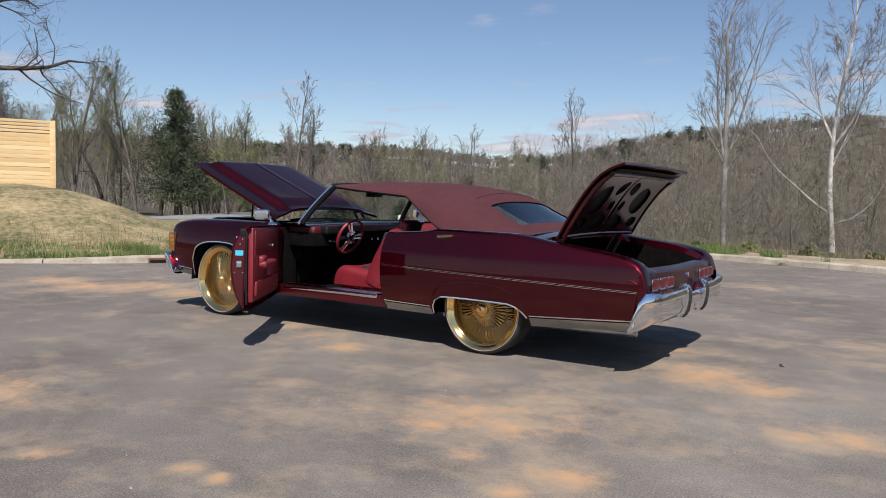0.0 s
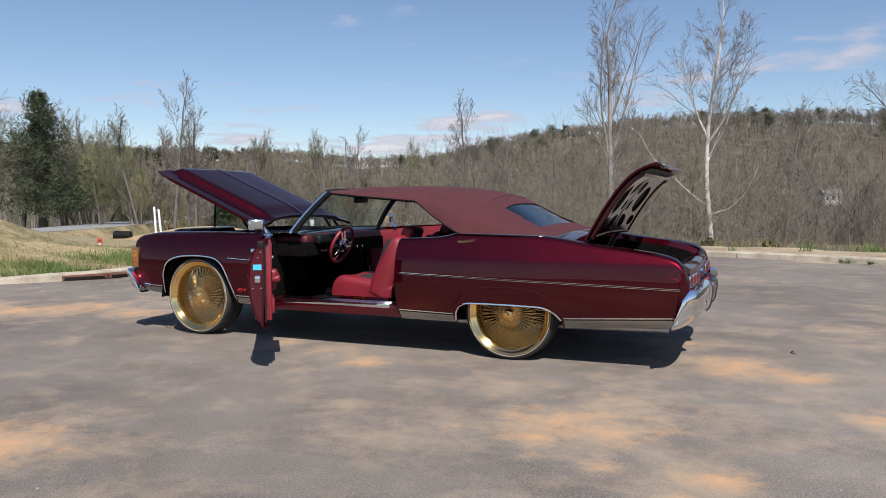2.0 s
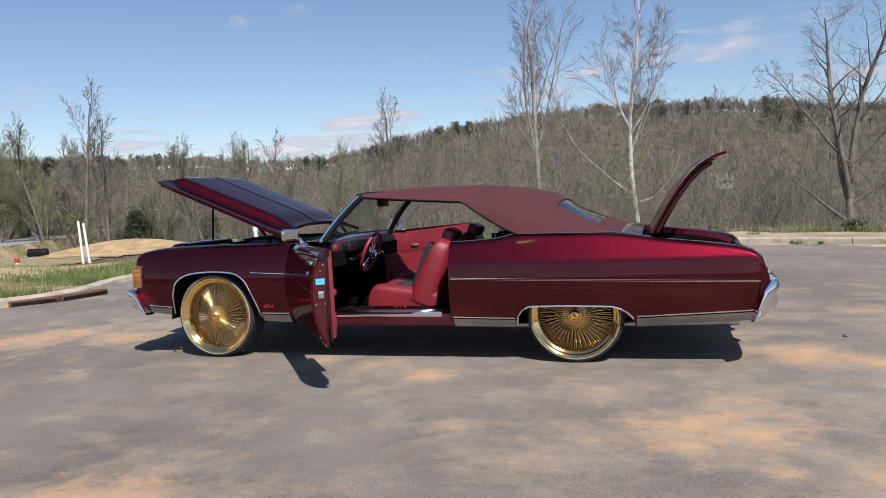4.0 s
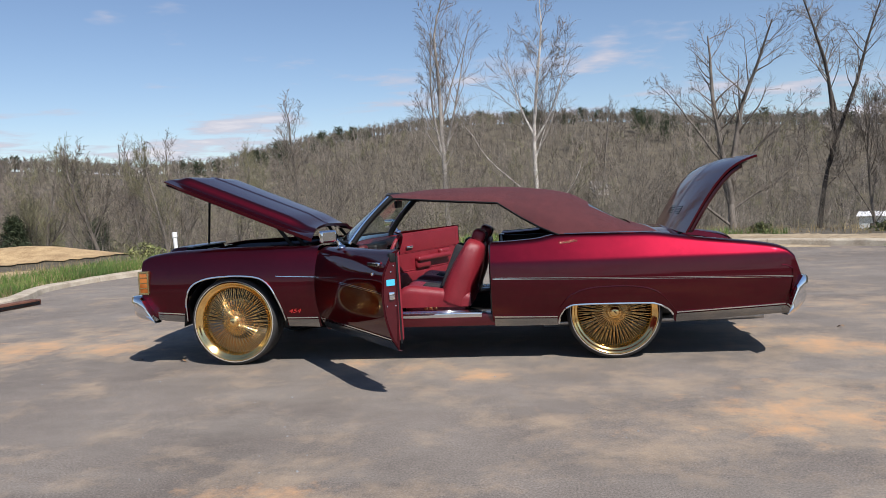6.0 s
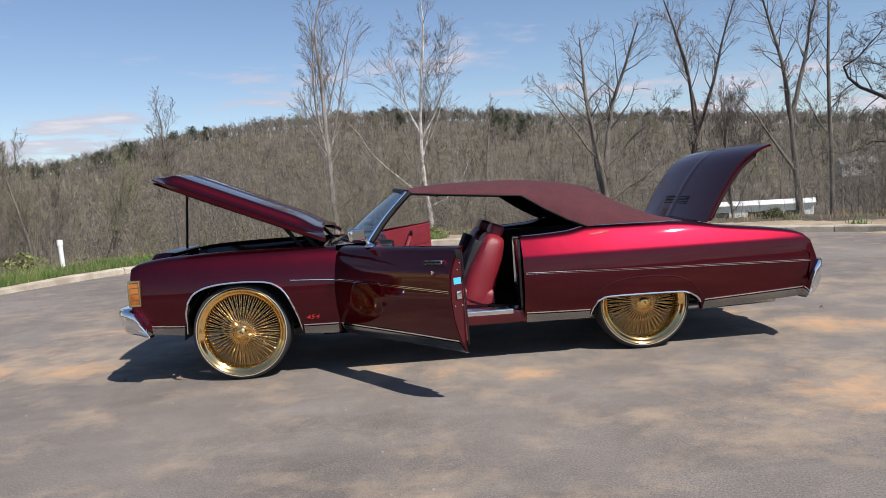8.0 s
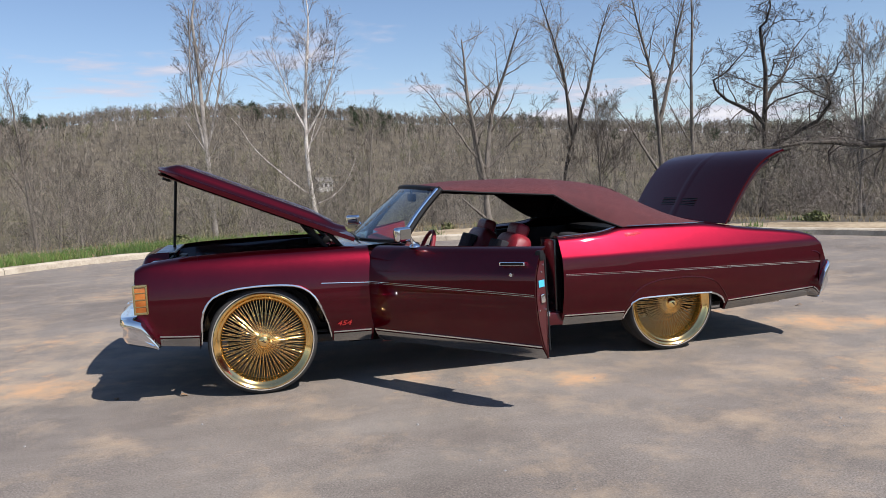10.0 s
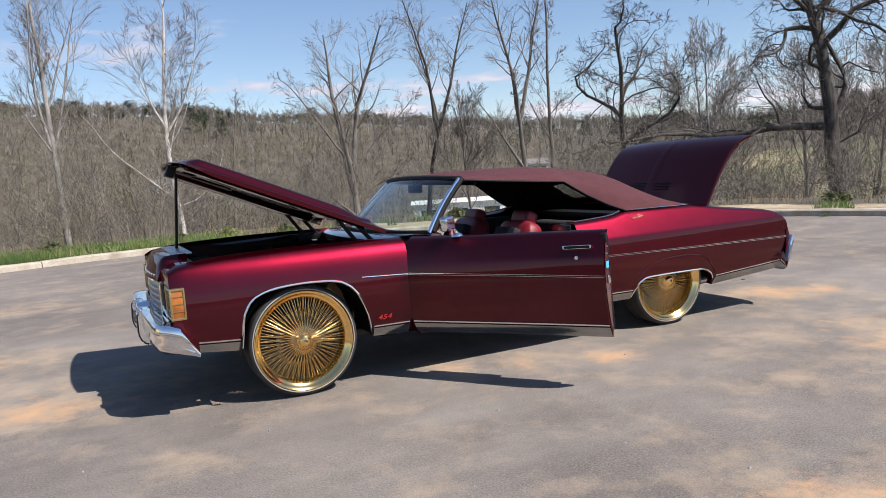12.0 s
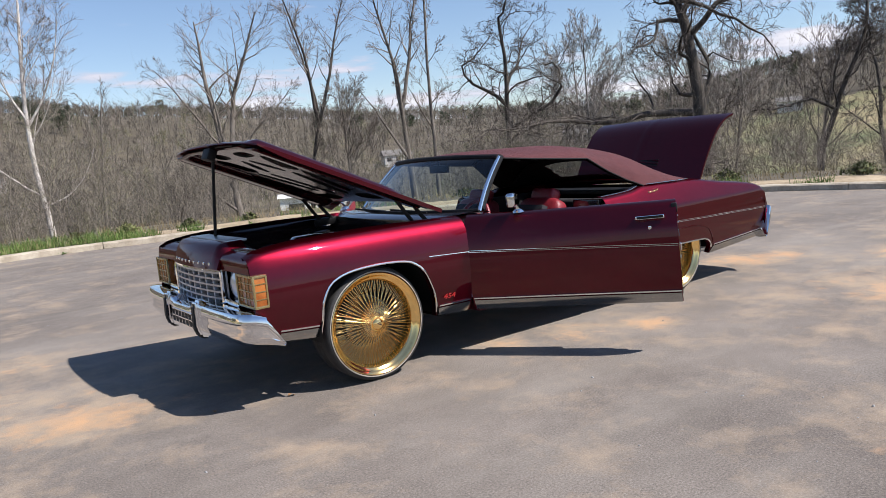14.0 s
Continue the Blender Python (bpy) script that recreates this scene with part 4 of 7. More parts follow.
def plan_offset(line):
    """Outward normals of a plan line."""
    out = []
    for i in range(len(line)):
        d = Vector(line[min(i + 1, len(line) - 1)]) - Vector(line[max(i - 1, 0)])
        out.append(Vector((d.y, -d.x)).normalized())
    return out


def bumper(half, section, high, low, flip):
    """Sweeps a section round a plan line given for one half; high and low: heights along it."""
    line = [(x, -y) for x, y in half[::-1]] + [(x, y) for x, y in half[1:]]
    fine = fine_line(line, 0.04)
    line = [(p.x, p.y) for p in fine]
    norm = plan_offset(line)
    net = []
    for (x, y), n in zip(line, norm):
        a = abs(y)
        t, b = high(x, a), low(x, a)
        net.append([(x + flip * n.x * o, y + flip * n.y * o, b + (t - b) * h) for o, h in section])
    bm = bmesh.new()
    vs = grid(bm, net)
    cap(bm, vs[0]), cap(bm, vs[-1][::-1])
    bmesh.ops.recalc_face_normals(bm, faces=bm.faces[:])
    return bm


SECTION = [(-0.10, 0.97), (-0.02, 1.0), (0.012, 0.98), (0.022, 0.9), (0.024, 0.72), (0.01, 0.66), (0.006, 0.5), (0.012, 0.36), (0.0, 0.18), (-0.025, 0.04), (-0.06, 0.0), (-0.10, 0.02)]
front = bumper([(-2.455, 0), (-2.455, 0.3), (-2.452, 0.55), (-2.442, 0.76), (-2.418, 0.88), (-2.372, 0.935), (-2.30, 0.953), (-2.205, 0.957)], SECTION,
               lambda x, a: lerp_table([(-2.4, 0.605), (-2.325, 0.605), (-2.3, 0.575), (-2.205, 0.41)], x) - 0.03 * smooth_step((0.25 - a) / 0.1),
               lambda x, a: lerp_table([(-2.45, 0.40), (-2.35, 0.41), (-2.3, 0.395), (-2.205, 0.375)], x), -1)
front_bumper = part("front_bumper", front, CHROME, car, "chrome front bumper with two guards")
for s in (-1, 1):
    guard = part("bumper_guard", blade([(-2.42, 0.63), (-2.475, 0.628), (-2.498, 0.595), (-2.5, 0.46), (-2.478, 0.405), (-2.42, 0.385)], s * 0.29, 0.048), CHROME, front_bumper)
    part("rubber_strip", blade([(-2.47, 0.62), (-2.502, 0.6), (-2.509, 0.46), (-2.487, 0.398), (-2.44, 0.376), (-2.43, 0.39), (-2.47, 0.44)], s * 0.29, 0.03), RUBBER, guard)
bm = bmesh.new()
for y in np.linspace(-0.2, 0.2, 7):
    box(bm, -2.485, -2.46, y - 0.004, y + 0.004, 0.44, 0.53)
for z in (0.44, 0.485, 0.53):
    box(bm, -2.485, -2.46, -0.2, 0.2, z - 0.004, z + 0.004)
part("lower_grille", bm, CHROME, front_bumper)
bm = bmesh.new()
box(bm, -2.478, -2.45, -0.2, 0.2, 0.44, 0.53)
part("lower_grille_back", bm, BLACK, front_bumper)
bm = bmesh.new()
box(bm, -2.36, -2.26, -0.70, 0.70, 0.39, 0.45, 0.02)
part("valance", bm, BLACK, car)

# tail: deck, trunk, lamps, bumper
DECK_X0, DECK_X1 = 2.0, 2.80


def deck_z(x):
    return smooth_table([(1.7, 0.965), (2.0, 0.95), (2.3, 0.915), (2.6, 0.86), (2.75, 0.815), (2.83, 0.76), (2.865, 0.69), (2.87, 0.62)], x)


bm, net = bmesh.new(), []
for y in np.linspace(-0.82, 0.82, 17):
    f = 0.035 * (1 - (y / 0.82) ** 2)
    net.append([(x, y, deck_z(x) + f) for x in (1.62, 1.75, 1.88, 1.98, 2.05)] + [(2.05, y, deck_z(2.05) + f - 0.05)])
grid(bm, net)
bmesh.ops.recalc_face_normals(bm, faces=bm.faces[:])
part("rear_deck", bm, PAINT, car)
for s in (-1, 1):
    bm, net = bmesh.new(), []
    for x in np.linspace(1.6, 2.88, 30):
        t = z_top(x)
        net.append([(x, s * 0.82, t - 0.008), (x, s * 0.765, min(deck_z(x), t)), (x, s * 0.755, min(deck_z(x), t) - 0.05)])
    grid(bm, net)
    bmesh.ops.recalc_face_normals(bm, faces=bm.faces[:])
    part("trunk_rail", bm, PAINT, car)
bm, net = bmesh.new(), []
for y in np.linspace(-0.99, 0.99, 41):
    a = abs(y)
    bow = 0.03 * (1 - (y / 0.99) ** 2) - 0.03 * smooth_step((a - 0.86) / 0.13)
    lid_edge = lerp_table([(0, 0.755), (0.72, 0.765), (0.80, 0.80), (0.90, 0.79), (0.99, 0.70)], a)
    col = [(2.76 + bow, y, lid_edge - 0.03), (2.79 + bow, y, lid_edge), (2.83 + bow, y, lid_edge - 0.01), (2.862 + bow, y, min(lid_edge - 0.03, 0.735)), (2.865 + bow, y, 0.60), (2.84 + bow, y, 0.42)]
    net.append([(px, py, min(pz, z_top(px) - 0.012 - 0.05 * max(0, a - 0.9))) if a > 0.77 else (px, py, pz) for px, py, pz in col])
grid(bm, net)
bmesh.ops.recalc_face_normals(bm, faces=bm.faces[:])
part("tail_panel", bm, PAINT, car)
bm = bmesh.new()
for s in (-1, 1):
    grid(bm, [[(x, s * 0.757, min(deck_z(x), z_top(x)) - 0.045), (x, s * 0.75, 0.42)] for x in np.linspace(1.88, 2.77, 12)])
box(bm, 1.86, 1.90, -0.75, 0.75, 0.42, 0.93)
box(bm, 2.74, 2.78, -0.75, 0.75, 0.42, 0.74)
box(bm, 1.88, 2.76, -0.75, 0.75, 0.41, 0.44)
part("trunk_tub", bm, BLACK_CARPET, car, "black carpeted trunk well")
for s in (-1, 1):
    for k in range(3):
        y = 0.44 + 0.16 * k
        bow = 0.03 * (1 - (y / 0.99) ** 2)
        bm = bmesh.new()
        box(bm, 2.865 + bow, 2.893 + bow, s * (y - 0.055), s * (y + 0.055), 0.622, 0.688, 0.008)
        tl = part("tail_lamp", bm, RED_LENS, car, "square red tail lamp with a chrome rim")
        bm = bmesh.new()
        for z0, z1 in ((0.611, 0.622), (0.688, 0.699)):
            box(bm, 2.862 + bow, 2.88 + bow, s * (y - 0.066), s * (y + 0.066), z0, z1, 0.004)
        for y0, y1 in ((y - 0.067, y - 0.055), (y + 0.055, y + 0.067)):
            box(bm, 2.862 + bow, 2.88 + bow, s * y0, s * y1, 0.611, 0.699, 0.004)
        part("rim", bm, CHROME, tl)
bm = bmesh.new()
lathe(bm, [(0, 2.912), (0.02, 2.91), (0.022, 2.89)], 16, (0, 0, 0.68), "x")
part("trunk_lock", bm, CHROME, car)
rear = bumper([(2.945, 0), (2.945, 0.16), (2.965, 0.24), (2.97, 0.6), (2.955, 0.84), (2.93, 0.945), (2.895, 0.985), (2.85, 1.0), (2.785, 1.008)], SECTION,
              lambda x, a: 0.605 + 0.015 * smooth_step((a - 0.85) / 0.1) - 0.05 * smooth_step((0.24 - a) / 0.06) - 0.27 * smooth_step((2.885 - x) / 0.1) * (1 if a > 0.9 else 0),
              lambda x, a: lerp_table([(2.785, 0.322), (2.83, 0.33), (2.9, 0.355), (2.95, 0.385)], x), 1)
rear_bumper = part("rear_bumper", rear, CHROME, car, "chrome rear bumper with two rubber-faced guards")
for s in (-1, 1):
    guard = part("bumper_guard", blade([(2.92, 0.625), (2.965, 0.63), (2.998, 0.59), (3.003, 0.52), (2.985, 0.42), (2.945, 0.37), (2.90, 0.38)], s * 0.25, 0.055), CHROME, rear_bumper)
    part("rubber_strip", blade([(2.975, 0.612), (3.004, 0.59), (3.011, 0.52), (2.993, 0.41), (2.955, 0.362), (2.945, 0.385), (2.98, 0.44)], s * 0.255, 0.036), RUBBER, guard)

# trunk lid
lid_pivot = Vector((2.06, 0, 0.945))
lid_turn = Matrix.Translation((2.115, 0, 0.945)) @ Matrix.Rotation(radians(-67), 4, "Y") @ Matrix.Translation(-lid_pivot)
LID = [2.06, 2.1, 2.16, 2.22, 2.3, 2.4, 2.5, 2.58, 2.64, 2.69, 2.73, 2.76, 2.785, 2.80]


def lid_z(x, y):
    return smooth_table([(2.06, 0.948), (2.3, 0.92), (2.5, 0.88), (2.64, 0.83), (2.73, 0.765), (2.78, 0.71), (2.80, 0.685)], x) + 0.03 * (1 - (y / 0.80) ** 2) + 0.006 * math.exp(-((y / 0.02) ** 2))


def lid_half(x):
    return lerp_table([(2.06, 0.78), (2.6, 0.785), (2.80, 0.80)], x)


bm = bmesh.new()
ups, downs = [], []
for x in LID:
    ys = [lid_half(x) * (-1 + 2 * j / 40) for j in range(41)]
    ups.append([Vector((x, y, lid_z(x, y))) for y in ys])
    downs.append([Vector((x - 0.012 * (x - 2.06) / 0.74, y, lid_z(x, y) - 0.014)) for y in ys])
a, b = grid(bm, ups), grid(bm, downs)
ra, rb = ring(a), ring(b)
for k in range(len(ra)):
    cap(bm, (ra[k], ra[(k + 1) % len(ra)], rb[(k + 1) % len(ra)], rb[k]))
bmesh.ops.recalc_face_normals(bm, faces=bm.faces[:])
lid = part("trunk_lid", bm, PAINT, car, "raised red trunk lid")
lid.matrix_basis = lid_turn
# dark sheet colours in the shade seen through the lid frame's openings
bm = bmesh.new()
grid(bm, [[Vector((x - 0.02 * (x - 2.06) / 0.74, y, lid_z(x, y) - 0.028)) for y in np.linspace(-0.76, 0.76, 25)] for x in LID[1:-2]])
part("lid_shade_sheet", bm, BLACK, lid, "black sheet painting the shade behind the pressed lid frame")
LID_HOLES = [(u, s * v, ru, rv, s * turn) for s in (-1, 1) for u, v, ru, rv, turn in
             ((2.44, 0.45, 0.13, 0.15, 15), (2.22, 0.2, 0.06, 0.13, 10), (2.22, 0.56, 0.05, 0.09, 0), (2.56, 0.14, 0.06, 0.09, 25), (2.38, 0.12, 0.05, 0.05, 0))]
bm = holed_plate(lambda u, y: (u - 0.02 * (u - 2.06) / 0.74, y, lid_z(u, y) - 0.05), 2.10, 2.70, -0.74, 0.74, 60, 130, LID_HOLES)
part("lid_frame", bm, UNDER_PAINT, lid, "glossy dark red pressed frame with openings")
bm = bmesh.new()
for pts in ([(2.1, -0.74), (2.69, -0.75)], [(2.1, 0.74), (2.69, 0.75)], [(2.1, -0.74), (2.1, 0.74)], [(2.7, -0.75), (2.7, 0.75)]):
    fine = fine_line(pts, 0.08)
    tube(bm, [(p.x - 0.02 * (p.x - 2.06) / 0.74, p.y, lid_z(p.x, p.y) - 0.04) for p in fine], 0.02, 8)
part("lid_rim", bm, UNDER_PAINT, lid)
for s in (-1, 1):
    for k in range(5):
        bm = bmesh.new()
        x = 2.2 + 0.016 * k
        box(bm, x, x + 0.006, s * 0.05, s * 0.27, lid_z(x, 0.16) - 0.004, lid_z(x, 0.16) + 0.004, 0.001)
        part("vent_slot", bm, BLACK, lid)
for s in (-1, 1):
    bm = bmesh.new()
    tube(bm, [(2.02, s * 0.55, 0.80), (2.07, s * 0.55, 0.90), (2.14, s * 0.55, 0.97), (2.2, s * 0.55, 1.06)], 0.018, 8)
    part("lid_hinge", bm, BLACK, car)


# soft top
ROOF_YB = [(-0.27, 0.685), (0.12, 0.715), (0.66, 0.745), (0.84, 0.795), (1.0, 0.855), (1.14, 0.905), (1.5, 0.91), (1.75, 0.885), (1.9, 0.80)]
ROOF_ZB = [(-0.27, 1.335), (0.12, 1.298), (0.66, 1.255), (0.84, 1.135), (1.0, 1.045), (1.14, 0.985), (1.4, 0.975), (1.9, 0.968)]
ROOF_ZC = [(-0.27, 1.358), (0.1, 1.388), (0.57, 1.386), (1.05, 1.342), (1.27, 1.292), (1.38, 1.235), (1.5, 1.165), (1.7, 1.06), (1.9, 0.985)]


def roof_point(x, v, drop=0.0):
    """A point of the roof: v from -1 (driver's edge) to 1."""
    yb, zb, zc = smooth_table(ROOF_YB, x), lerp_table(ROOF_ZB, x), smooth_table(ROOF_ZC, x)
    a = abs(v)
    shape = (1 - a**2.6) ** 0.62 if a < 1 else 0.0
    return Vector((x + drop * 0.2, math.copysign((yb - drop) * (a**0.92), v) if v else 0.0, zb + (zc - zb) * shape - drop))


roof_x = sorted(set(np.round(np.concatenate([np.linspace(-0.27, 1.9, 38), [1.40, 1.44, 1.72, 0.66]]), 4)))
roof_v = [-1 + 2 * j / 56 for j in range(57)]


def in_window(x, v):
    y = roof_point(x, v).y
    top = 0.53 + 0.06 * (x - 1.4) / 0.32
    return 1.40 <= x <= 1.725 and abs(y) < top


def roof_mesh(drop, keep):
    bm = bmesh.new()
    vs = grid(bm, [[roof_point(x, v, drop) for v in roof_v] for x in roof_x])
    bm.verts.index_update()
    gone = []
    n = len(roof_v)
    bm.faces.ensure_lookup_table()
    for k, f in enumerate(bm.faces):
        i, j = divmod(k, n - 1)
        x, v = (roof_x[i] + roof_x[i + 1]) / 2, (roof_v[j] + roof_v[j + 1]) / 2
        if in_window(x, v) != keep:
            gone.append(f)
    bmesh.ops.delete(bm, geom=gone, context="FACES")
    bmesh.ops.recalc_face_normals(bm, faces=bm.faces[:])
    return bm


soft_top = part("soft_top", roof_mesh(0.0, False), CANVAS, car, "raised burgundy canvas convertible top", 60)
part("headliner", roof_mesh(0.02, False), BLACK, soft_top, "black inner lining of the top", 60)
rear_glass = part("rear_window", roof_mesh(0.008, True), REAR_GLASS, soft_top, "tinted rear window", 60)
rear_glass.visible_shadow = False
for x in (0.0, 0.62, 1.26):
    bm = bmesh.new()
    tube(bm, [roof_point(x, v, 0.035) for v in np.linspace(-0.96, 0.96, 15)], 0.014, 6)
    part("roof_bow", bm, BLACK, soft_top)
for x0 in (1.27,):
    bm = bmesh.new()
    tube(bm, [roof_point(x0, v, -0.002) for v in np.linspace(-0.6, 0.6, 31)], 0.0022, 5)
    part("seam", bm, CANVAS, soft_top)
for s in (-1, 1):
    bm = bmesh.new()
    tube(bm, [roof_point(x, s * 1.0) + Vector((0, 0, -0.006)) for x in np.linspace(-0.25, 0.66, 12)] + [roof_point(x, s * 1.0) + Vector((0, 0, -0.004)) for x in (0.75, 0.84, 0.92, 1.0, 1.08, 1.14)], 0.006, 6)
    part("weatherstrip", bm, BLACK, soft_top)
    bm = bmesh.new()
    tube(bm, [(x, s * (side(x, z_top(x)) - 0.012), z_top(x) + 0.008) for x in np.linspace(0.62, 1.14, 12)] + [(x, s * (smooth_table(ROOF_YB, x) + 0.004), z_top(x) + 0.006) for x in np.linspace(1.2, 1.86, 14)], 0.0045, 6)
    part("belt_molding", bm, SATIN, car)
bm = bmesh.new()
tube(bm, [(1.905, y, 0.985 - 0.02 * (y / 0.8) ** 2) for y in np.linspace(-0.80, 0.80, 15)], 0.008, 6)
part("belt_molding", bm, SATIN, car)

# windscreen
def screen(u, v, inset=0.0):
    """u up the glass 0..1, v across -1..1."""
    lo = Vector((-0.80 + 0.24 * v * v, v * 0.80, 0.975))
    hi = Vector((-0.325 + 0.085 * v * v, v * 0.685, 1.356 - 0.021 * v * v))
    p = lo.lerp(hi, u)
    p.x -= 0.02 * math.sin(math.pi * u)
    return p


bm = bmesh.new()
grid(bm, [[screen(u, v) for v in np.linspace(-0.985, 0.985, 21)] for u in np.linspace(0.02, 0.98, 8)])
windscreen = part("windscreen", bm, GLASS, car, "clear curved windscreen")
windscreen.visible_shadow = False
bm = bmesh.new()
tube(bm, [screen(1.0, v) + Vector((0, 0, 0.0)) for v in np.linspace(-1, 1, 21)], 0.02, 8)
part("header_trim", bm, BLACK, windscreen)
bm = bmesh.new()
tube(bm, [screen(0.0, v) for v in np.linspace(-1, 1, 21)], 0.014, 8)
part("base_trim", bm, BLACK, windscreen)
for s in (-1, 1):
    bm = bmesh.new()
    tube(bm, [screen(u, s) + Vector((0.008, s * 0.004, 0)) for u in np.linspace(-0.02, 1.0, 10)], 0.016, 8, ((0, 1, 0), 0.8))
    pillar = part("windscreen_pillar", bm, CHROME, car)
    bm = bmesh.new()
    tube(bm, [screen(u, s) + Vector((0.034, -s * 0.008, 0)) for u in np.linspace(0.0, 1.0, 10)], 0.027, 8)
    part("pillar_lining", bm, BLACK, pillar)
bm = bmesh.new()
box(bm, -0.30, -0.27, -0.12, 0.12, 1.235, 1.30, 0.012)
tube(bm, [(-0.285, 0, 1.29), (-0.29, 0, 1.36)], 0.008, 6)
part("rear_view_mirror", bm, BLACK, car)


# doors
HINGE = Vector((-0.79, 0.93, 0.0))


def build_door(s, angle):
    pivot = Vector((HINGE.x, s * HINGE.y, 0))
    home = Matrix.Translation(-pivot)
    x0, x1 = -0.785, 0.598

    def at(bm):
        bmesh.ops.transform(bm, matrix=home, verts=bm.verts[:])
        return bm

    bm, net = bmesh.new(), []
    for x in np.linspace(x0, x1, 26):
        t, b = z_top(x), bottom(x)
        col = [(x, s * (side(x, 0.6) - 0.105), b + 0.05), (x, s * (side(x, 0.6) - 0.122), t - 0.02), (x, s * (side(x, t) - 0.035), t + 0.005), (x, s * (side(x, t) - 0.012), t + 0.004)]
        col += [(x, s * side(x, z), z) for z in levels(x)]
        net.append(col)
    vs = grid(bm, net, close_v=True)
    cap(bm, vs[0]), cap(bm, vs[-1][::-1])
    bmesh.ops.recalc_face_normals(bm, faces=bm.faces[:])
    door = part("door", at(bm), PAINT, car, "open red door with a red leather inner panel")
    rise = Matrix.Translation((0, 0, 0.6)) @ Matrix.Rotation(radians(-1.9), 4, "Y") @ Matrix.Translation((0, 0, -0.6))
    door.matrix_basis = Matrix.Translation(pivot) @ Matrix.Rotation(radians(angle * s), 4, "Z") @ rise
    for dz in (0.005, -0.005):
        part("side_molding", at(flank_strip(x0 + 0.01, x1 - 0.005, s, lambda x: mold_z(x) + dz, 0.0021, 0.004)), CHROME, door)
    part("lower_molding", at(flank_strip(x0 + 0.01, x1 - 0.005, s, low_z, 0.0065, 0.006)), CHROME, door)
    part("rocker_trim", at(low_panel(x0 + 0.01, x1 - 0.005, s)), SATIN, door)
    # jamb face
    bm = bmesh.new()
    outer = [(x1, s * (side(x1, z) - 0.014), z) for z in np.linspace(bottom(x1) + 0.02, 0.90, 14)]
    inner = [(x1, s * (side(x1, 0.6) - 0.112), z) for z in (0.90, 0.46)] + [(x1, s * (side(x1, 0.4) - 0.05), bottom(x1) + 0.03)]
    loop = [bm.verts.new((x + 0.003, y, z)) for x, y, z in outer + inner]
    cap(bm, loop)
    bmesh.ops.triangulate(bm, faces=bm.faces[:])
    part("jamb", at(bm), PAINT_INNER, door)
    bm = bmesh.new()
    box(bm, x1 + 0.004, x1 + 0.006, s * 0.925, s * 0.985, 0.712, 0.752)
    part("sticker", at(bm), STICKER, door, "small blue label")
    bm = bmesh.new()
    box(bm, x1 + 0.003, x1 + 0.016, s * 0.935, s * 0.975, 0.62, 0.672, 0.006)
    part("door_latch", at(bm), CHROME, door)
    for q, w in ((0.80, 0.95), (0.58, 0.93), (0.58, 0.99), (0.84, 0.93)):
        bm = bmesh.new()
        lathe(bm, [(0, 0.008), (0.005, 0.007), (0.006, 0)], 8, (x1 + 0.002, s * w, q), "x")
        part("screw", at(bm), CHROME, door)
    bm = bmesh.new()
    box(bm, x1 - 0.03, x1 + 0.007, s * (side(0.6, 0.6) - 0.115), s * (side(0.6, 0.6) - 0.07), 0.86, 0.922, 0.01)
    part("corner_cap", at(bm), BLACK, door)
    # inner panel with armrest, map pocket, pulls
    yi = side(-0.1, 0.6) - 0.122
    bm = bmesh.new()
    box(bm, x0 + 0.05, x1 - 0.04, s * (yi + 0.03), s * (yi - 0.016), 0.34, 0.93, 0.014)
    panel = part("inner_panel", at(bm), LEATHER, door, "red leather door panel")
    bm = bmesh.new()
    box(bm, x1 + 0.003, x1 + 0.005, s * (yi + 0.022), s * (yi + 0.036), 0.33, 0.90)
    part("seal_channel", at(bm), BLACK, door)
    bm = bmesh.new()
    box(bm, -0.62, 0.50, s * (yi - 0.012), s * (yi - 0.022), 0.715, 0.905, 0.009)
    part("upper_pad", at(bm), LEATHER, door)
    bm = bmesh.new()
    box(bm, -0.20, 0.34, s * yi, s * (yi - 0.085), 0.60, 0.655, 0.024, seg=3)
    box(bm, -0.20, 0.02, s * yi, s * (yi - 0.06), 0.52, 0.62, 0.028, seg=3)
    box(bm, 0.18, 0.34, s * yi, s * (yi - 0.065), 0.62, 0.70, 0.026, seg=3)
    part("armrest", at(bm), LEATHER, door)
    bm = bmesh.new()
    box(bm, -0.62, 0.50, s * (yi - 0.008), s * (yi - 0.036), 0.385, 0.50, 0.013)
    part("map_pocket", at(bm), LEATHER, door)
    bm = bmesh.new()
    tube(bm, [(x0 + 0.1, s * (yi - 0.017), 0.71), (x1 - 0.06, s * (yi - 0.017), 0.71)], 0.004, 6)
    tube(bm, [(x0 + 0.1, s * (yi - 0.017), 0.515), (x1 - 0.06, s * (yi - 0.017), 0.515)], 0.004, 6)
    part("seam", at(bm), LEATHER, door)
    bm = bmesh.new()
    box(bm, -0.34, -0.24, s * (yi - 0.016), s * (yi - 0.045), 0.76, 0.785, 0.006)
    part("inner_handle", at(bm), CHROME, door)
    # outer handle and lock
    yo = side(0.43, 0.83)
    bm = bmesh.new()
    box(bm, 0.345, 0.525, s * (yo - 0.01), s * (yo + 0.02), 0.838, 0.862, 0.007)
    handle = part("door_handle", at(bm), CHROME, door)
    bm = bmesh.new()
    box(bm, 0.355, 0.515, s * (yo + 0.016), s * (yo + 0.022), 0.842, 0.858, 0.001)
    part("handle_recess", at(bm), BLACK, door)
    bm = bmesh.new()
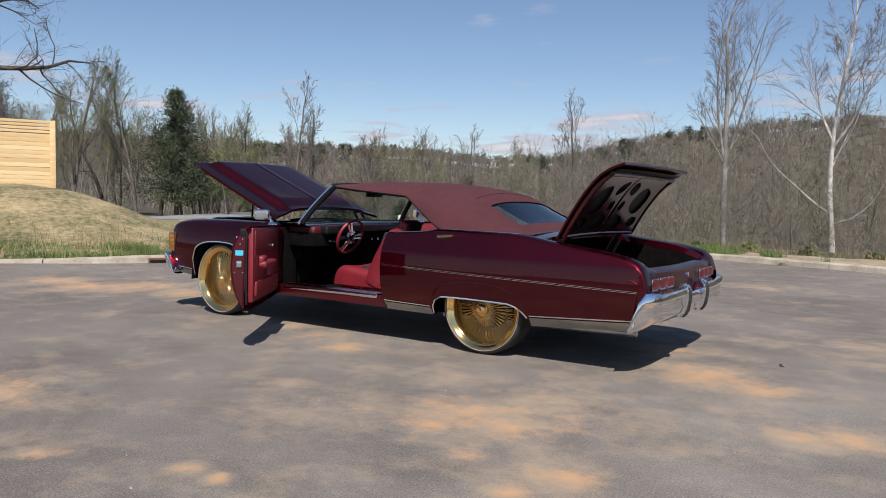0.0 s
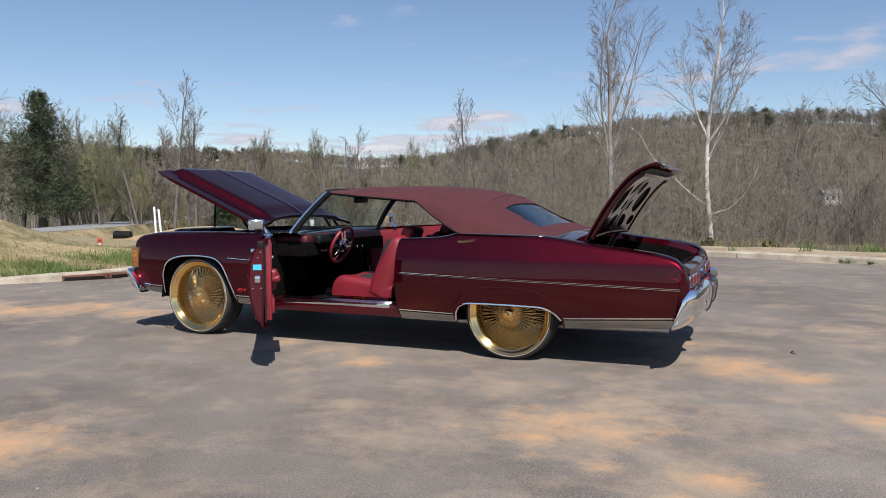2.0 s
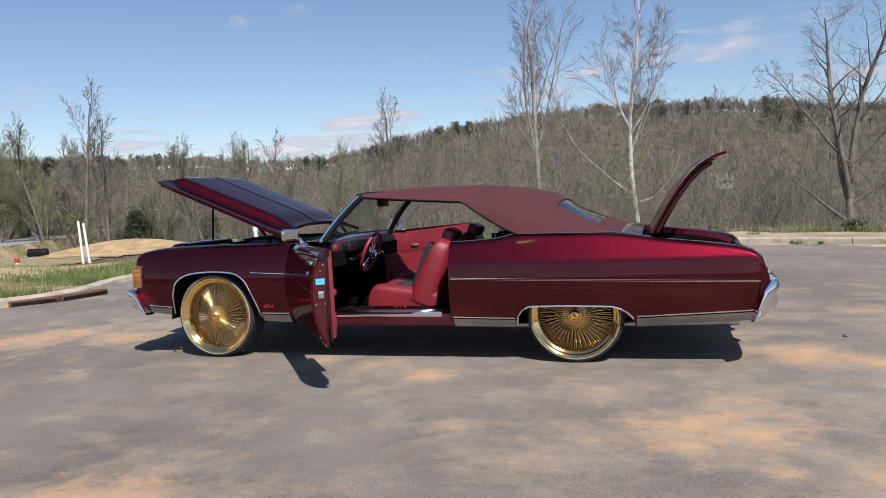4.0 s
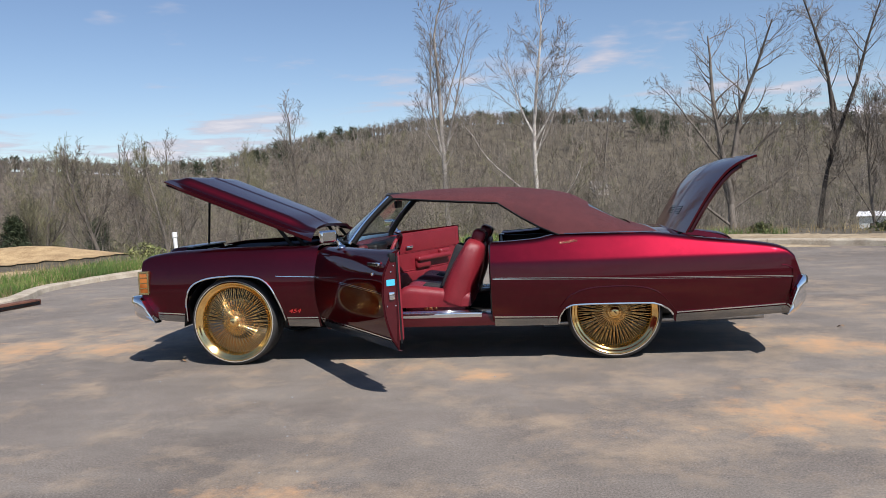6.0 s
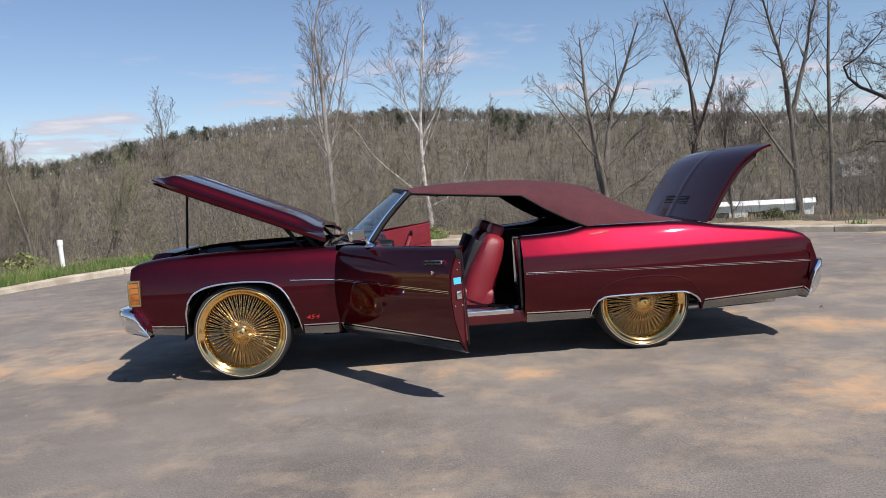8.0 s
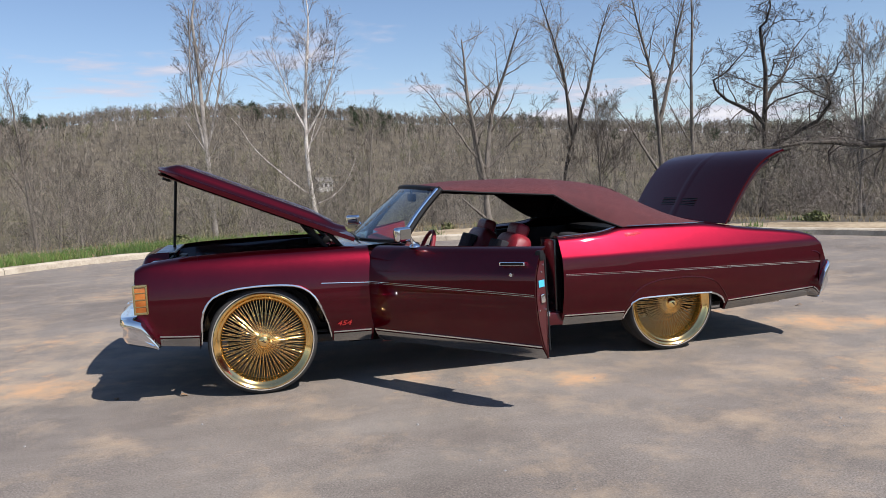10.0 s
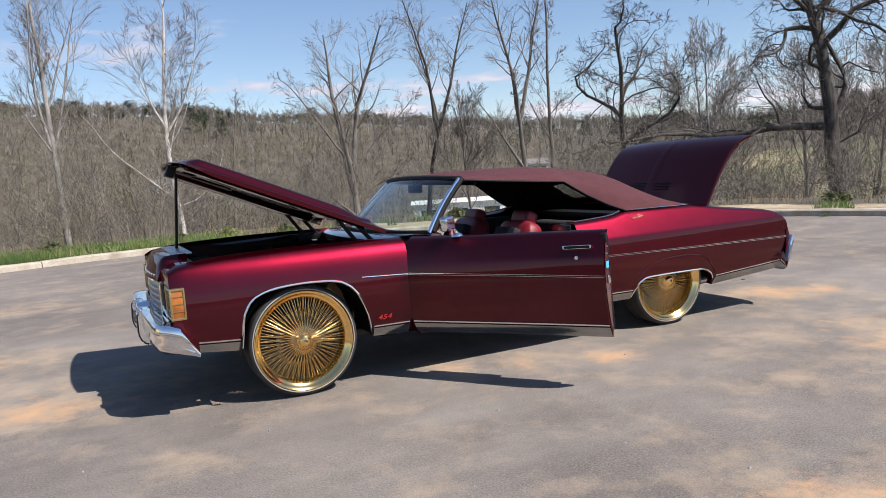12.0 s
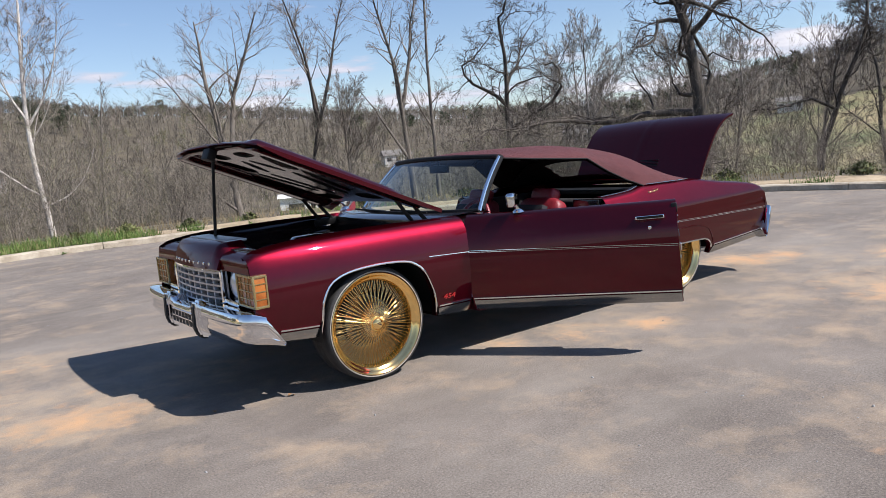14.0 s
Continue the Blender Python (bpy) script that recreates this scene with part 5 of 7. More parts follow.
    lathe(bm, [(0, 0.012 * s), (0.011, 0.010 * s), (0.014, 0)], 14, (0.43, s * side(0.43, 0.79), 0.785), "y")
    part("lock", at(bm), CHROME, door)
    # mirror on its stalk
    bm = bmesh.new()
    bx, by = -0.42, s * 0.865
    lathe(bm, [(0, 0.975), (0.02, 0.972), (0.036, 0.96), (0.04, 0.948)], 16, (bx, by, 0), "z")
    tube(bm, [(bx, by, 0.96), (bx - 0.01, by + s * 0.02, 1.0), (bx - 0.01, by + s * 0.045, 1.03)], [0.018, 0.011, 0.011], 8)
    box(bm, bx - 0.045, bx + 0.012, by + s * 0.03, by + s * 0.165, 0.995, 1.09, 0.024, seg=4)
    mirror = part("door_mirror", at(bm), CHROME, door)
    bm = bmesh.new()
    box(bm, bx + 0.0125, bx + 0.014, by + s * 0.048, by + s * 0.148, 1.01, 1.075)
    part("mirror_glass", at(bm), CHROME, mirror)
    return door


build_door(-1, 52.8)
build_door(1, 55.0)


# wheels
def spoke(verts, faces, a, b, r=0.0031):
    a, b = Vector(a), Vector(b)
    d = (b - a).normalized()
    u = d.cross(Vector((0, 1, 0))).normalized()
    v = d.cross(u)
    k = len(verts)
    for p in (a, b):
        for q in range(4):
            t = 2 * math.pi * q / 4
            verts.append(p + (u * math.cos(t) + v * math.sin(t)) * r)
    for q in range(4):
        faces.append((k + q, k + (q + 1) % 4, k + 4 + (q + 1) % 4, k + 4 + q))


def build_wheel():
    bm = bmesh.new()
    lathe(bm, [(0.330, 0.004), (0.329, -0.004), (0.324, -0.007), (0.317, -0.002), (0.307, 0.006), (0.3, 0.016), (0.291, 0.02), (0.281, 0.03), (0.275, 0.05), (0.273, 0.085)], 72)
    wheel = part("wheel", bm, GOLD, car, "gold wire wheel on a narrow whitewall tyre")
    bm = bmesh.new()
    lathe(bm, [(0.273, 0.085), (0.275, 0.11), (0.287, 0.16), (0.318, 0.21), (0.33, 0.235)], 72)
    part("barrel", bm, STEEL, wheel, "dark inner wheel barrel")
    bm = bmesh.new()
    lathe(bm, [(0.327, 0.03), (0.329, 0.004), (0.335, -0.003), (0.35, 0.0), (0.359, 0.008), (0.364, 0.022), (0.3665, 0.045), (0.367, 0.08)] + [q for k in range(3) for q in ((0.367, 0.095 + 0.025 * k), (0.361, 0.099 + 0.025 * k), (0.361, 0.106 + 0.025 * k), (0.367, 0.11 + 0.025 * k))] + [(0.3665, 0.19), (0.362, 0.222), (0.35, 0.24), (0.334, 0.235)], 72)
    part("tyre", bm, RUBBER, wheel)
    bm = bmesh.new()
    lathe(bm, [(0.3335, -0.001), (0.3345, -0.006), (0.3395, -0.0055), (0.341, 0.0)], 72)
    part("whitewall", bm, WHITEWALL, wheel)
    v, f = [], []
    n = 43
    for k in range(n):
        for hub_r, hub_y, rim_r, rim_y, lead in ((0.046, 0.004, 0.276, 0.062, 0.42), (0.046, 0.008, 0.276, 0.07, -0.42), (0.056, 0.085, 0.276, 0.075, 0.5)):
            a = 2 * math.pi * k / n + (0.5 if lead < 0 else 0) * math.pi / n * 2
            h = a - lead * 0.35
            spoke(v, f, (hub_r * math.cos(h), hub_y, hub_r * math.sin(h)), (rim_r * math.cos(a), rim_y, rim_r * math.sin(a)))
    raw("spokes", v, f, GOLD, wheel, True)
    bm = bmesh.new()
    lathe(bm, [(0.0, 0.0), (0.044, -0.001), (0.05, 0.004), (0.05, 0.014), (0.062, 0.018), (0.07, 0.03), (0.07, 0.04), (0.06, 0.05), (0.062, 0.09), (0.05, 0.12), (0.04, 0.16)], 30)
    part("hub", bm, GOLD, wheel)
    bm = bmesh.new()
    lathe(bm, [(0.0, -0.024), (0.021, -0.023), (0.035, -0.013), (0.042, -0.003), (0.043, 0.004)], 28)
    part("centre_cap", bm, GOLD, wheel)
    bm = bmesh.new()
    box(bm, -0.016, 0.016, -0.0265, -0.0225, -0.003, 0.003, turn=Matrix.Rotation(0.5, 4, "Y"))
    box(bm, -0.009, 0.009, -0.0262, -0.022, 0.007, 0.011, turn=Matrix.Rotation(0.5, 4, "Y"))
    part("cap_mark", bm, BLACK, wheel)
    bm = bmesh.new()
    lathe(bm, [(0.05, 0.14), (0.16, 0.135), (0.17, 0.15), (0.17, 0.17), (0.05, 0.17)], 40)
    part("brake_disc", bm, STEEL, wheel)
    return wheel


first_wheel = build_wheel()
first_wheel.matrix_basis = pose(-1.545, -0.905, 0.367)
copy_thing(first_wheel, pose(1.545, -0.905, 0.367, 0, 23, 0))
copy_thing(first_wheel, pose(-1.545, 0.905, 0.367, 0, 0, 180))
copy_thing(first_wheel, pose(1.545, 0.905, 0.367, 0, 40, 180))


# cabin
bm = bmesh.new()
box(bm, -0.80, -0.44, -0.72, 0.72, 0.845, 0.945, 0.045, seg=4)
dash = part("dashboard", bm, DASH_RED, car, "red dashboard with a black instrument face")
bm = bmesh.new()
box(bm, -0.76, -0.43, -0.735, 0.735, 0.75, 0.885, 0.02)
part("dash_face", bm, BLACK_CARPET, dash)
bm = bmesh.new()
box(bm, -0.50, -0.36, -0.62, -0.20, 0.86, 0.945, 0.03, seg=3)
part("instrument_hood", bm, BLACK, dash)
for y in (-0.54, -0.48, -0.30, 0.1, 0.2):
    bm = bmesh.new()
    lathe(bm, [(0, -0.385), (0.012, -0.388), (0.014, -0.41)], 12, (0, y, 0.80), "x")
    part("knob", bm, CHROME, dash)
bm = bmesh.new()
box(bm, -0.62, 0.25, -0.11, 0.11, 0.33, 0.47, 0.03, seg=3)
box(bm, -0.78, -0.34, -0.14, 0.14, 0.33, 0.77, 0.03, seg=3)
part("console", bm, BLACK_CARPET, car)
bm = bmesh.new()
tube(bm, [(-0.46, -0.38, 0.80), (-0.285, -0.38, 0.84)], 0.028, 10)
part("steering_column", bm, BLACK, car)
steer_turn = Matrix.Translation((-0.275, -0.38, 0.845)) @ Matrix.Rotation(radians(-68), 4, "Y")
bm = bmesh.new()
lathe(bm, [(0.172 + 0.015 * math.cos(a), 0.016 * math.sin(a)) for a in np.linspace(0, 2 * math.pi, 9)[:-1]], 40, axis="z", close=True)
rim = part("steering_wheel", bm, LEATHER, car, "red rimmed steering wheel with chrome spokes")
rim.matrix_basis = steer_turn
bm = bmesh.new()
for a in (math.pi / 2, math.pi * 1.15, math.pi * 1.85):
    for o in (-0.13, 0.13):
        tube(bm, [(0.03 * math.cos(a + o * 3), 0.03 * math.sin(a + o * 3), -0.02), (0.166 * math.cos(a + o), 0.166 * math.sin(a + o), 0)], 0.011, 6)
lathe(bm, [(0, 0.03), (0.03, 0.027), (0.058, 0.01), (0.066, -0.01), (0.062, -0.035)], 24, axis="z")
part("spokes", bm, CHROME, rim)


def build_seat(y0):
    """A bucket seat facing -x, its base at floor height."""
    seat_thing = part("front_seat", (lambda b: (box(b, -0.14, 0.36, y0 - 0.25, y0 + 0.25, 0.335, 0.42, 0.02), b)[1])(bmesh.new()), LEATHER, car, "red leather bucket seat with a black centre")
    bm = bmesh.new()
    rows = []
    for i in range(21):
        u = (i / 20) ** 1.3
        x = -0.2 + 0.61 * u
        row = []
        for j in range(25):
            v = math.sin(math.pi / 2 * (-1 + 2 * j / 24))
            edge = max(0.0, (abs(v) - 0.72) / 0.28)
            h = 0.592 - 0.08 * u + 0.025 * abs(v) ** 2 - 0.075 * (1 - math.sqrt(max(0.0, 1 - edge**2.2))) - 0.11 * (1 - math.sqrt(max(0.0, 1 - max(0.0, 1 - u / 0.2) ** 2)))
            row.append((x, y0 + 0.27 * v, h))
        rows.append(row)
    top = grid(bm, rows)
    low = grid(bm, [[(r[0], r[1], 0.41) for r in row] for row in rows])
    ra, rb = ring(top), ring(low)
    for k in range(len(ra)):
        cap(bm, (ra[k], ra[(k + 1) % len(ra)], rb[(k + 1) % len(ra)], rb[k]))
    bmesh.ops.recalc_face_normals(bm, faces=bm.faces[:])
    part("cushion", bm, LEATHER, seat_thing, smooth=60)
    lean = Matrix.Translation((0.25, y0, 0.44)) @ Matrix.Rotation(radians(23), 4, "Y")
    bm = bmesh.new()
    rows = []
    for u, crown, lift in [(i / 12, 1.0, 0.0) for i in range(13)] + [(1.0, 0.9, 0.025), (1.0, 0.72, 0.042), (1.0, 0.4, 0.052)]:
        z = 0.50 * u + lift
        w = (0.285 - 0.055 * u**3) * crown
        row = []
        for j in range(20):
            a = 2 * math.pi * j / 20
            d = (0.135 - 0.045 * u + 0.018 * math.sin(math.pi * u)) * crown
            row.append((d * math.copysign(abs(math.cos(a)) ** 0.8, math.cos(a)) - 0.03 * abs(math.sin(a)) ** 3 * (1 if math.cos(a) < 0 else 0) * crown + 0.01, w * math.copysign(abs(math.sin(a)) ** 0.6, math.sin(a)), z))
        rows.append(row)
    vs = grid(bm, rows, close_v=True)
    cap(bm, vs[0]), cap(bm, vs[-1])
    bmesh.ops.transform(bm, matrix=lean, verts=bm.verts[:])
    bmesh.ops.recalc_face_normals(bm, faces=bm.faces[:])
    part("backrest", bm, LEATHER, seat_thing)
    bm = bmesh.new()
    box(bm, -0.146, -0.06, -0.15, 0.15, 0.08, 0.46, 0.02, turn=lean)
    part("back_insert", bm, SUEDE, seat_thing)
    bm = bmesh.new()
    box(bm, -0.07, 0.16, y0 - 0.11, y0 + 0.11, 0.53, 0.576, 0.012, turn=Matrix.Translation((0, 0, 0.0)) @ Matrix.Rotation(radians(6), 4, "Y"))
    part("cushion_insert", bm, SUEDE, seat_thing)
    bm = bmesh.new()
    box(bm, -0.05, 0.06, -0.13, 0.13, 0.525, 0.635, 0.042, turn=lean, seg=4)
    part("headrest", bm, LEATHER, seat_thing)
    bm = bmesh.new()
    box(bm, 0.0, 0.068, -0.10, 0.10, 0.535, 0.63, 0.03, turn=lean, seg=3)
    part("headrest_back", bm, SUEDE, seat_thing)
    bm = bmesh.new()
    for x in (0.02, 0.06, 0.10):
        box(bm, x, x + 0.03, y0 - 0.265, y0 - 0.25, 0.385, 0.41, 0.005)
    part("seat_switch", bm, GOLD, seat_thing)
    return seat_thing


build_seat(-0.42)
build_seat(0.42)
rear_seat = part("rear_seat", (lambda b: (box(b, 0.82, 1.32, -0.68, 0.68, 0.36, 0.60, 0.06, seg=4), b)[1])(bmesh.new()), LEATHER, car, "red leather rear bench")
bm = bmesh.new()
box(bm, 1.26, 1.42, -0.68, 0.68, 0.5, 0.85, 0.06, turn=Matrix.Identity(4), seg=4)
part("backrest", bm, SUEDE, rear_seat)
bm = bmesh.new()
box(bm, 1.40, 1.90, -0.80, 0.80, 0.88, 0.93, 0.02)
part("parcel_shelf", bm, BLACK, car)
for s in (-1, 1):
    bm = bmesh.new()
    box(bm, 0.62, 1.5, s * 0.80, s * 0.74, 0.36, 0.91, 0.02)
    part("rear_side_panel", bm, BLACK, car)

# badges
def lettering(name, text, size, m, material, parent, label):
    c = bpy.data.curves.new(name, "FONT")
    c.body, c.size, c.extrude, c.align_x, c.shear = text, size, 0.003, "CENTER", 0.25
    tmp = new(name, c)
    me = bpy.data.meshes.new_from_object(tmp)
    bpy.data.objects.remove(tmp)
    me.materials.append(material)
    ob = new(name, me)
    ob.parent, ob.matrix_basis = parent, m
    ob["label"] = label
    return ob


for s in (-1, 1):
    x = -1.0
    y = s * (side(x, 0.46) + 0.004)
    lettering("badge", "454", 0.044, pose(x, y, 0.437, 90, 0, 0 if s < 0 else 180) @ Matrix.Diagonal((1.5, 1, 1, 1)), BADGE_RED, car, "small red 454 badge")
    bm = bmesh.new()
    pts = []
    for k in range(90):
        u = k / 89
        px = 1.14 + 0.14 * u + 0.005 * math.cos(u * 34)
        pz = 0.922 + 0.007 * math.sin(u * 34) * (1.9 if u < 0.12 or 0.5 < u < 0.62 else 1) + 0.016 * u
        pts.append((px, s * (side(px, pz) + 0.004), pz))
    tube(bm, pts, 0.0017, 5)
    part("script_emblem", bm, LAMP_GOLD, car, "pale script emblem drawn as a plain wave")

# ---- trees ----
class Limbs:
    """Gathers branches as tapered bars in two meshes: thick limbs and thin twigs."""

    def __init__(self, seed):
        self.rng = random.Random(seed)
        self.v, self.f, self.tv, self.tf = [], [], [], []

    def bar(self, pts, radii, sides, thin):
        v, f = (self.tv, self.tf) if thin else (self.v, self.f)
        k0 = len(v)
        for i, p in enumerate(pts):
            d = (pts[min(i + 1, len(pts) - 1)] - pts[max(i - 1, 0)])
            u = d.cross(Vector((0.3, 0.2, 0.93)))
            u = u.normalized() if u.length > 1e-6 else Vector((1, 0, 0))
            w = d.cross(u).normalized()
            for s in range(sides):
                a = 2 * math.pi * s / sides
                v.append(p + (u * math.cos(a) + w * math.sin(a)) * radii[i])
        for i in range(len(pts) - 1):
            for s in range(sides):
                a, b = k0 + i * sides + s, k0 + i * sides + (s + 1) % sides
                f.append((a, b, b + sides, a + sides))

    def ribbon(self, pts, radii):
        """A thin twig as a flat tapering blade."""
        k0, d = len(self.tv), pts[-1] - pts[0]
        side_way = d.cross(Vector((self.rng.gauss(0, 1), self.rng.gauss(0, 1), self.rng.gauss(0, 1)))).normalized()
        for p, r in zip(pts[:-1], radii):
            self.tv += [p - side_way * r, p + side_way * r]
        self.tv.append(pts[-1])
        for i in range(len(pts) - 2):
            a = k0 + 2 * i
            self.tf += [(a, a + 1, a + 3, a + 2)]
        a = k0 + 2 * (len(pts) - 2)
        self.tf += [(a, a + 1, a + 2, a + 2)]

    def branch(self, start, way, length, radius, level, spec):
        rng = self.rng
        segs = (12, 8, 5, 3, 2)[min(level, 4)]
        p, d, pts, radii = start.copy(), way.normalized(), [start.copy()], [radius]
        wob, taper = spec["wobble"][min(level, 3)], 0.6 if level == 0 else 0.82
        for i in range(segs):
            d = (d + Vector((rng.gauss(0, wob), rng.gauss(0, wob), rng.gauss(0, wob) + spec["rise"][min(level, 3)]))).normalized()
            p = p + d * (length / segs)
            pts.append(p.copy())
            radii.append(max(spec["thin"], radius * (1 - taper * (i + 1) / segs)))
        if level >= 3:
            self.ribbon(pts, [spec["thin"] * (1.6 if level == 3 else 1.0)] * len(pts))
        else:
            self.bar(pts, radii, (9, 6, 3)[level], level >= spec.get("bark", 2))
        if level >= spec["levels"]:
            return pts
        count = spec["count"][level]
        lo = spec["clear"] if level == 0 else spec.get("bare", 0.2)
        for k in range(count):
            t = lo + (1 - lo) * ((k + rng.random()) / count)
            i = min(segs - 1, int(t * segs))
            at = pts[i].lerp(pts[i + 1], t * segs - i)
            along = (pts[i + 1] - pts[i]).normalized()
            out = Vector((rng.gauss(0, 1), rng.gauss(0, 1), rng.gauss(0, 0.5)))
            out = (out - along * out.dot(along)).normalized()
            tilt = radians(spec["angle"][min(level, 3)] + rng.gauss(0, 9))
            way2 = along * math.cos(tilt) + out * math.sin(tilt)
            size = length * spec["ratio"][min(level, 3)] * (1.15 - 0.6 * t) * rng.uniform(0.65, 1.25)
            share = rng.uniform(*spec.get("share", (0.3, 0.45))) if level == 0 else rng.uniform(0.35, 0.55)
            self.branch(at, way2, size, max(spec["thin"] * 1.5, radii[i] * share), level + 1, spec)
        if level == 0:
            self.branch(pts[-1], d, length * 0.3, radii[-1], 1, spec)
        return pts


# habits: branches at each order, their angle, length and waywardness
SLENDER = dict(bark=2, levels=4, count=(15, 12, 8, 6), clear=0.34, wobble=(0.03, 0.07, 0.11, 0.14), rise=(0.03, 0.09, 0.08, 0.05), angle=(40, 34, 36, 40), ratio=(0.34, 0.48, 0.55, 0.6), share=(0.2, 0.36), thin=0.0042)
SPREADING = dict(levels=4, count=(8, 10, 8, 5), clear=0.3, wobble=(0.07, 0.2, 0.26, 0.26), rise=(0.02, 0.05, 0.04, 0.02), angle=(48, 45, 45, 45), ratio=(0.5, 0.5, 0.5, 0.55), share=(0.25, 0.4), thin=0.0048)
FORKED = dict(levels=4, count=(4, 18, 9, 6), clear=0.6, wobble=(0.03, 0.07, 0.13, 0.16), rise=(0.02, 0.07, 0.06, 0.03), angle=(30, 42, 40, 42), ratio=(0.34, 0.3, 0.5, 0.6), share=(0.25, 0.4), bare=0.3, thin=0.0045)
LEVEL = dict(levels=4, count=(8, 13, 8, 5), clear=0.2, wobble=(0.1, 0.13, 0.24, 0.22), rise=(0.0, -0.01, 0.06, 0.03), angle=(48, 55, 45, 45), ratio=(0.5, 0.3, 0.55, 0.6), thin=0.0048)
GNARLED = dict(LEVEL, count=(8, 15, 9, 6), wobble=(0.1, 0.22, 0.3, 0.28), rise=(0.0, 0.03, 0.06, 0.02))
KNOTTY = dict(GNARLED, count=(3, 12, 9, 6), wobble=(0.11, 0.36, 0.42, 0.36), rise=(0.02, 0.04, 0.05, 0.02), ratio=(0.34, 0.42, 0.5, 0.6))
BUSHY = dict(levels=4, count=(14, 10, 8, 6), clear=0.06, wobble=(0.05, 0.07, 0.1, 0.13), rise=(0.02, 0.07, 0.06, 0.04), angle=(34, 26, 30, 34), ratio=(0.66, 0.46, 0.5, 0.6), share=(0.3, 0.5), thin=0.0045)
CURVED = dict(SLENDER, wobble=(0.03, 0.12, 0.13, 0.15), rise=(0.03, 0.16, 0.1, 0.06), bare=0.35)
TALL = dict(SLENDER, count=(14, 8, 6, 4), angle=(36, 32, 36, 38), ratio=(0.4, 0.5, 0.55, 0.6), thin=0.006)


def part_mesh(name, verts, faces, material, parent):
    me = bpy.data.meshes.new(name)
    me.from_pydata(verts, [], [f[:3] if f[2] == f[3] else f for f in faces])
    me.materials.append(material)
    me.shade_smooth()
    ob = new(name, me)
    ob.parent = parent
    return ob


def plant(kind, seed, x, y, height, radius, spec, bark, twigs, label, lean=(0, 0), base=None, extra=(), group="bare trees beyond the kerb"):
    z = ground_height(x, y) - 0.15 if base is None else min(base, ground_height(x, y) - 0.15)
    limbs = Limbs(seed)
    stem = limbs.branch(Vector((0, 0, 0)), Vector((lean[0], lean[1], 1)), height * 0.8, radius, 0, spec)
    for start, way, length, r, level, *own in extra:
        foot = min(stem, key=lambda q: abs(q.z - start[2]))
        limbs.branch(Vector((foot.x, foot.y, start[2])), Vector(way), length, r, level, own[0] if own else spec)
    root = tagged(new(kind), label, "tree", group)
    root.location = (x, y, z)
    trunk = raw("trunk", limbs.v, limbs.f, bark, root, True)
    crown = part_mesh("crown", limbs.tv, limbs.tf, twigs, root)
    return root


# limbs: (height on the trunk), way, length, radius, order, habit
plant("slender_tree", 11, -3.2, 28.0, 13.6, 0.15, dict(SLENDER, clear=0.42, angle=(32, 36, 38, 42), count=(13, 9, 7, 5), ratio=(0.32, 0.46, 0.5, 0.55)), BARK_PALE, TWIG_GREY, "tall slender bare tree with grey bark", (0.01, 0), -2.4,
      [((0, 0, 3.0), (0.75, -0.2, 0.5), 2.2, 0.035, 1), ((0, 0, 5.4), (-0.35, 0, 1), 6.2, 0.07, 1), ((0, 0, 5.6), (0.4, 0.1, 1), 6.0, 0.065, 1), ((0, 0, 7.2), (0.3, 0.1, 1), 4.6, 0.05, 1), ((0, 0, 2.0), (-0.6, 0.1, 0.7), 1.8, 0.03, 1)])
plant("birch_tree", 12, 1.2, 27.1, 13.0, 0.13, dict(SLENDER, clear=0.46, angle=(36, 36, 38, 42), count=(12, 9, 7, 5)), BARK_WHITE, TWIG_GREY, "tall slender bare birch with white bark", (-0.015, 0), -2.4,
      [((0, 0, 3.4), (-0.9, -0.1, 0.5), 4.8, 0.045, 1, CURVED), ((0, 0, 3.0), (0.9, -0.2, 0.45), 3.0, 0.04, 1, CURVED), ((0, 0, 6.0), (0.6, 0, 0.85), 4.6, 0.05, 1), ((0, 0, 6.3), (-0.5, 0.1, 0.9), 4.2, 0.045, 1)])
plant("forked_tree", 13, 10.4, 31.4, 5.2, 0.3, dict(FORKED, count=(1, 19, 9, 6)), BARK_GREY, TWIG_GREY, "broken-topped bare tree with two rising stems", (0.02, 0), -3.2,
      [((0, 0, 3.6), (-0.3, 0, 1), 8.4, 0.19, 1), ((0, 0, 4.0), (0.14, 0.1, 1), 8.6, 0.18, 1), ((0, 0, 3.6), (-0.12, -0.1, 1), 5.0, 0.17, 1, dict(FORKED, count=(1, 4, 5, 4))), ((0, 0, 5.2), (-0.75, 0, 0.75), 5.4, 0.07, 1), ((0, 0, 5.0), (0.8, -0.1, 0.7), 5.0, 0.07, 1),
       ((0, 0, 2.4), (-0.82, -0.2, 0.52), 4.6, 0.075, 1, dict(FORKED, count=(1, 3, 3, 3))), ((0, 0, 3.2), (0.8, 0, 0.45), 3.6, 0.06, 1)])
plant("forked_tree", 24, 14.0, 31.2, 8.0, 0.17, dict(FORKED, count=(2, 18, 9, 6)), BARK_DARK, TWIG_GREY, "tall dark bare tree forking high into upright stems", (0, 0), -3.0,
      [((0, 0, 6.2), (-0.2, 0, 1), 7.4, 0.115, 1), ((0, 0, 6.4), (0.27, 0, 1), 7.0, 0.11, 1), ((0, 0, 7.0), (0.05, 0.2, 1), 5.6, 0.07, 1), ((0, 0, 3.8), (0.6, 0, 0.7), 2.2, 0.03, 1)])
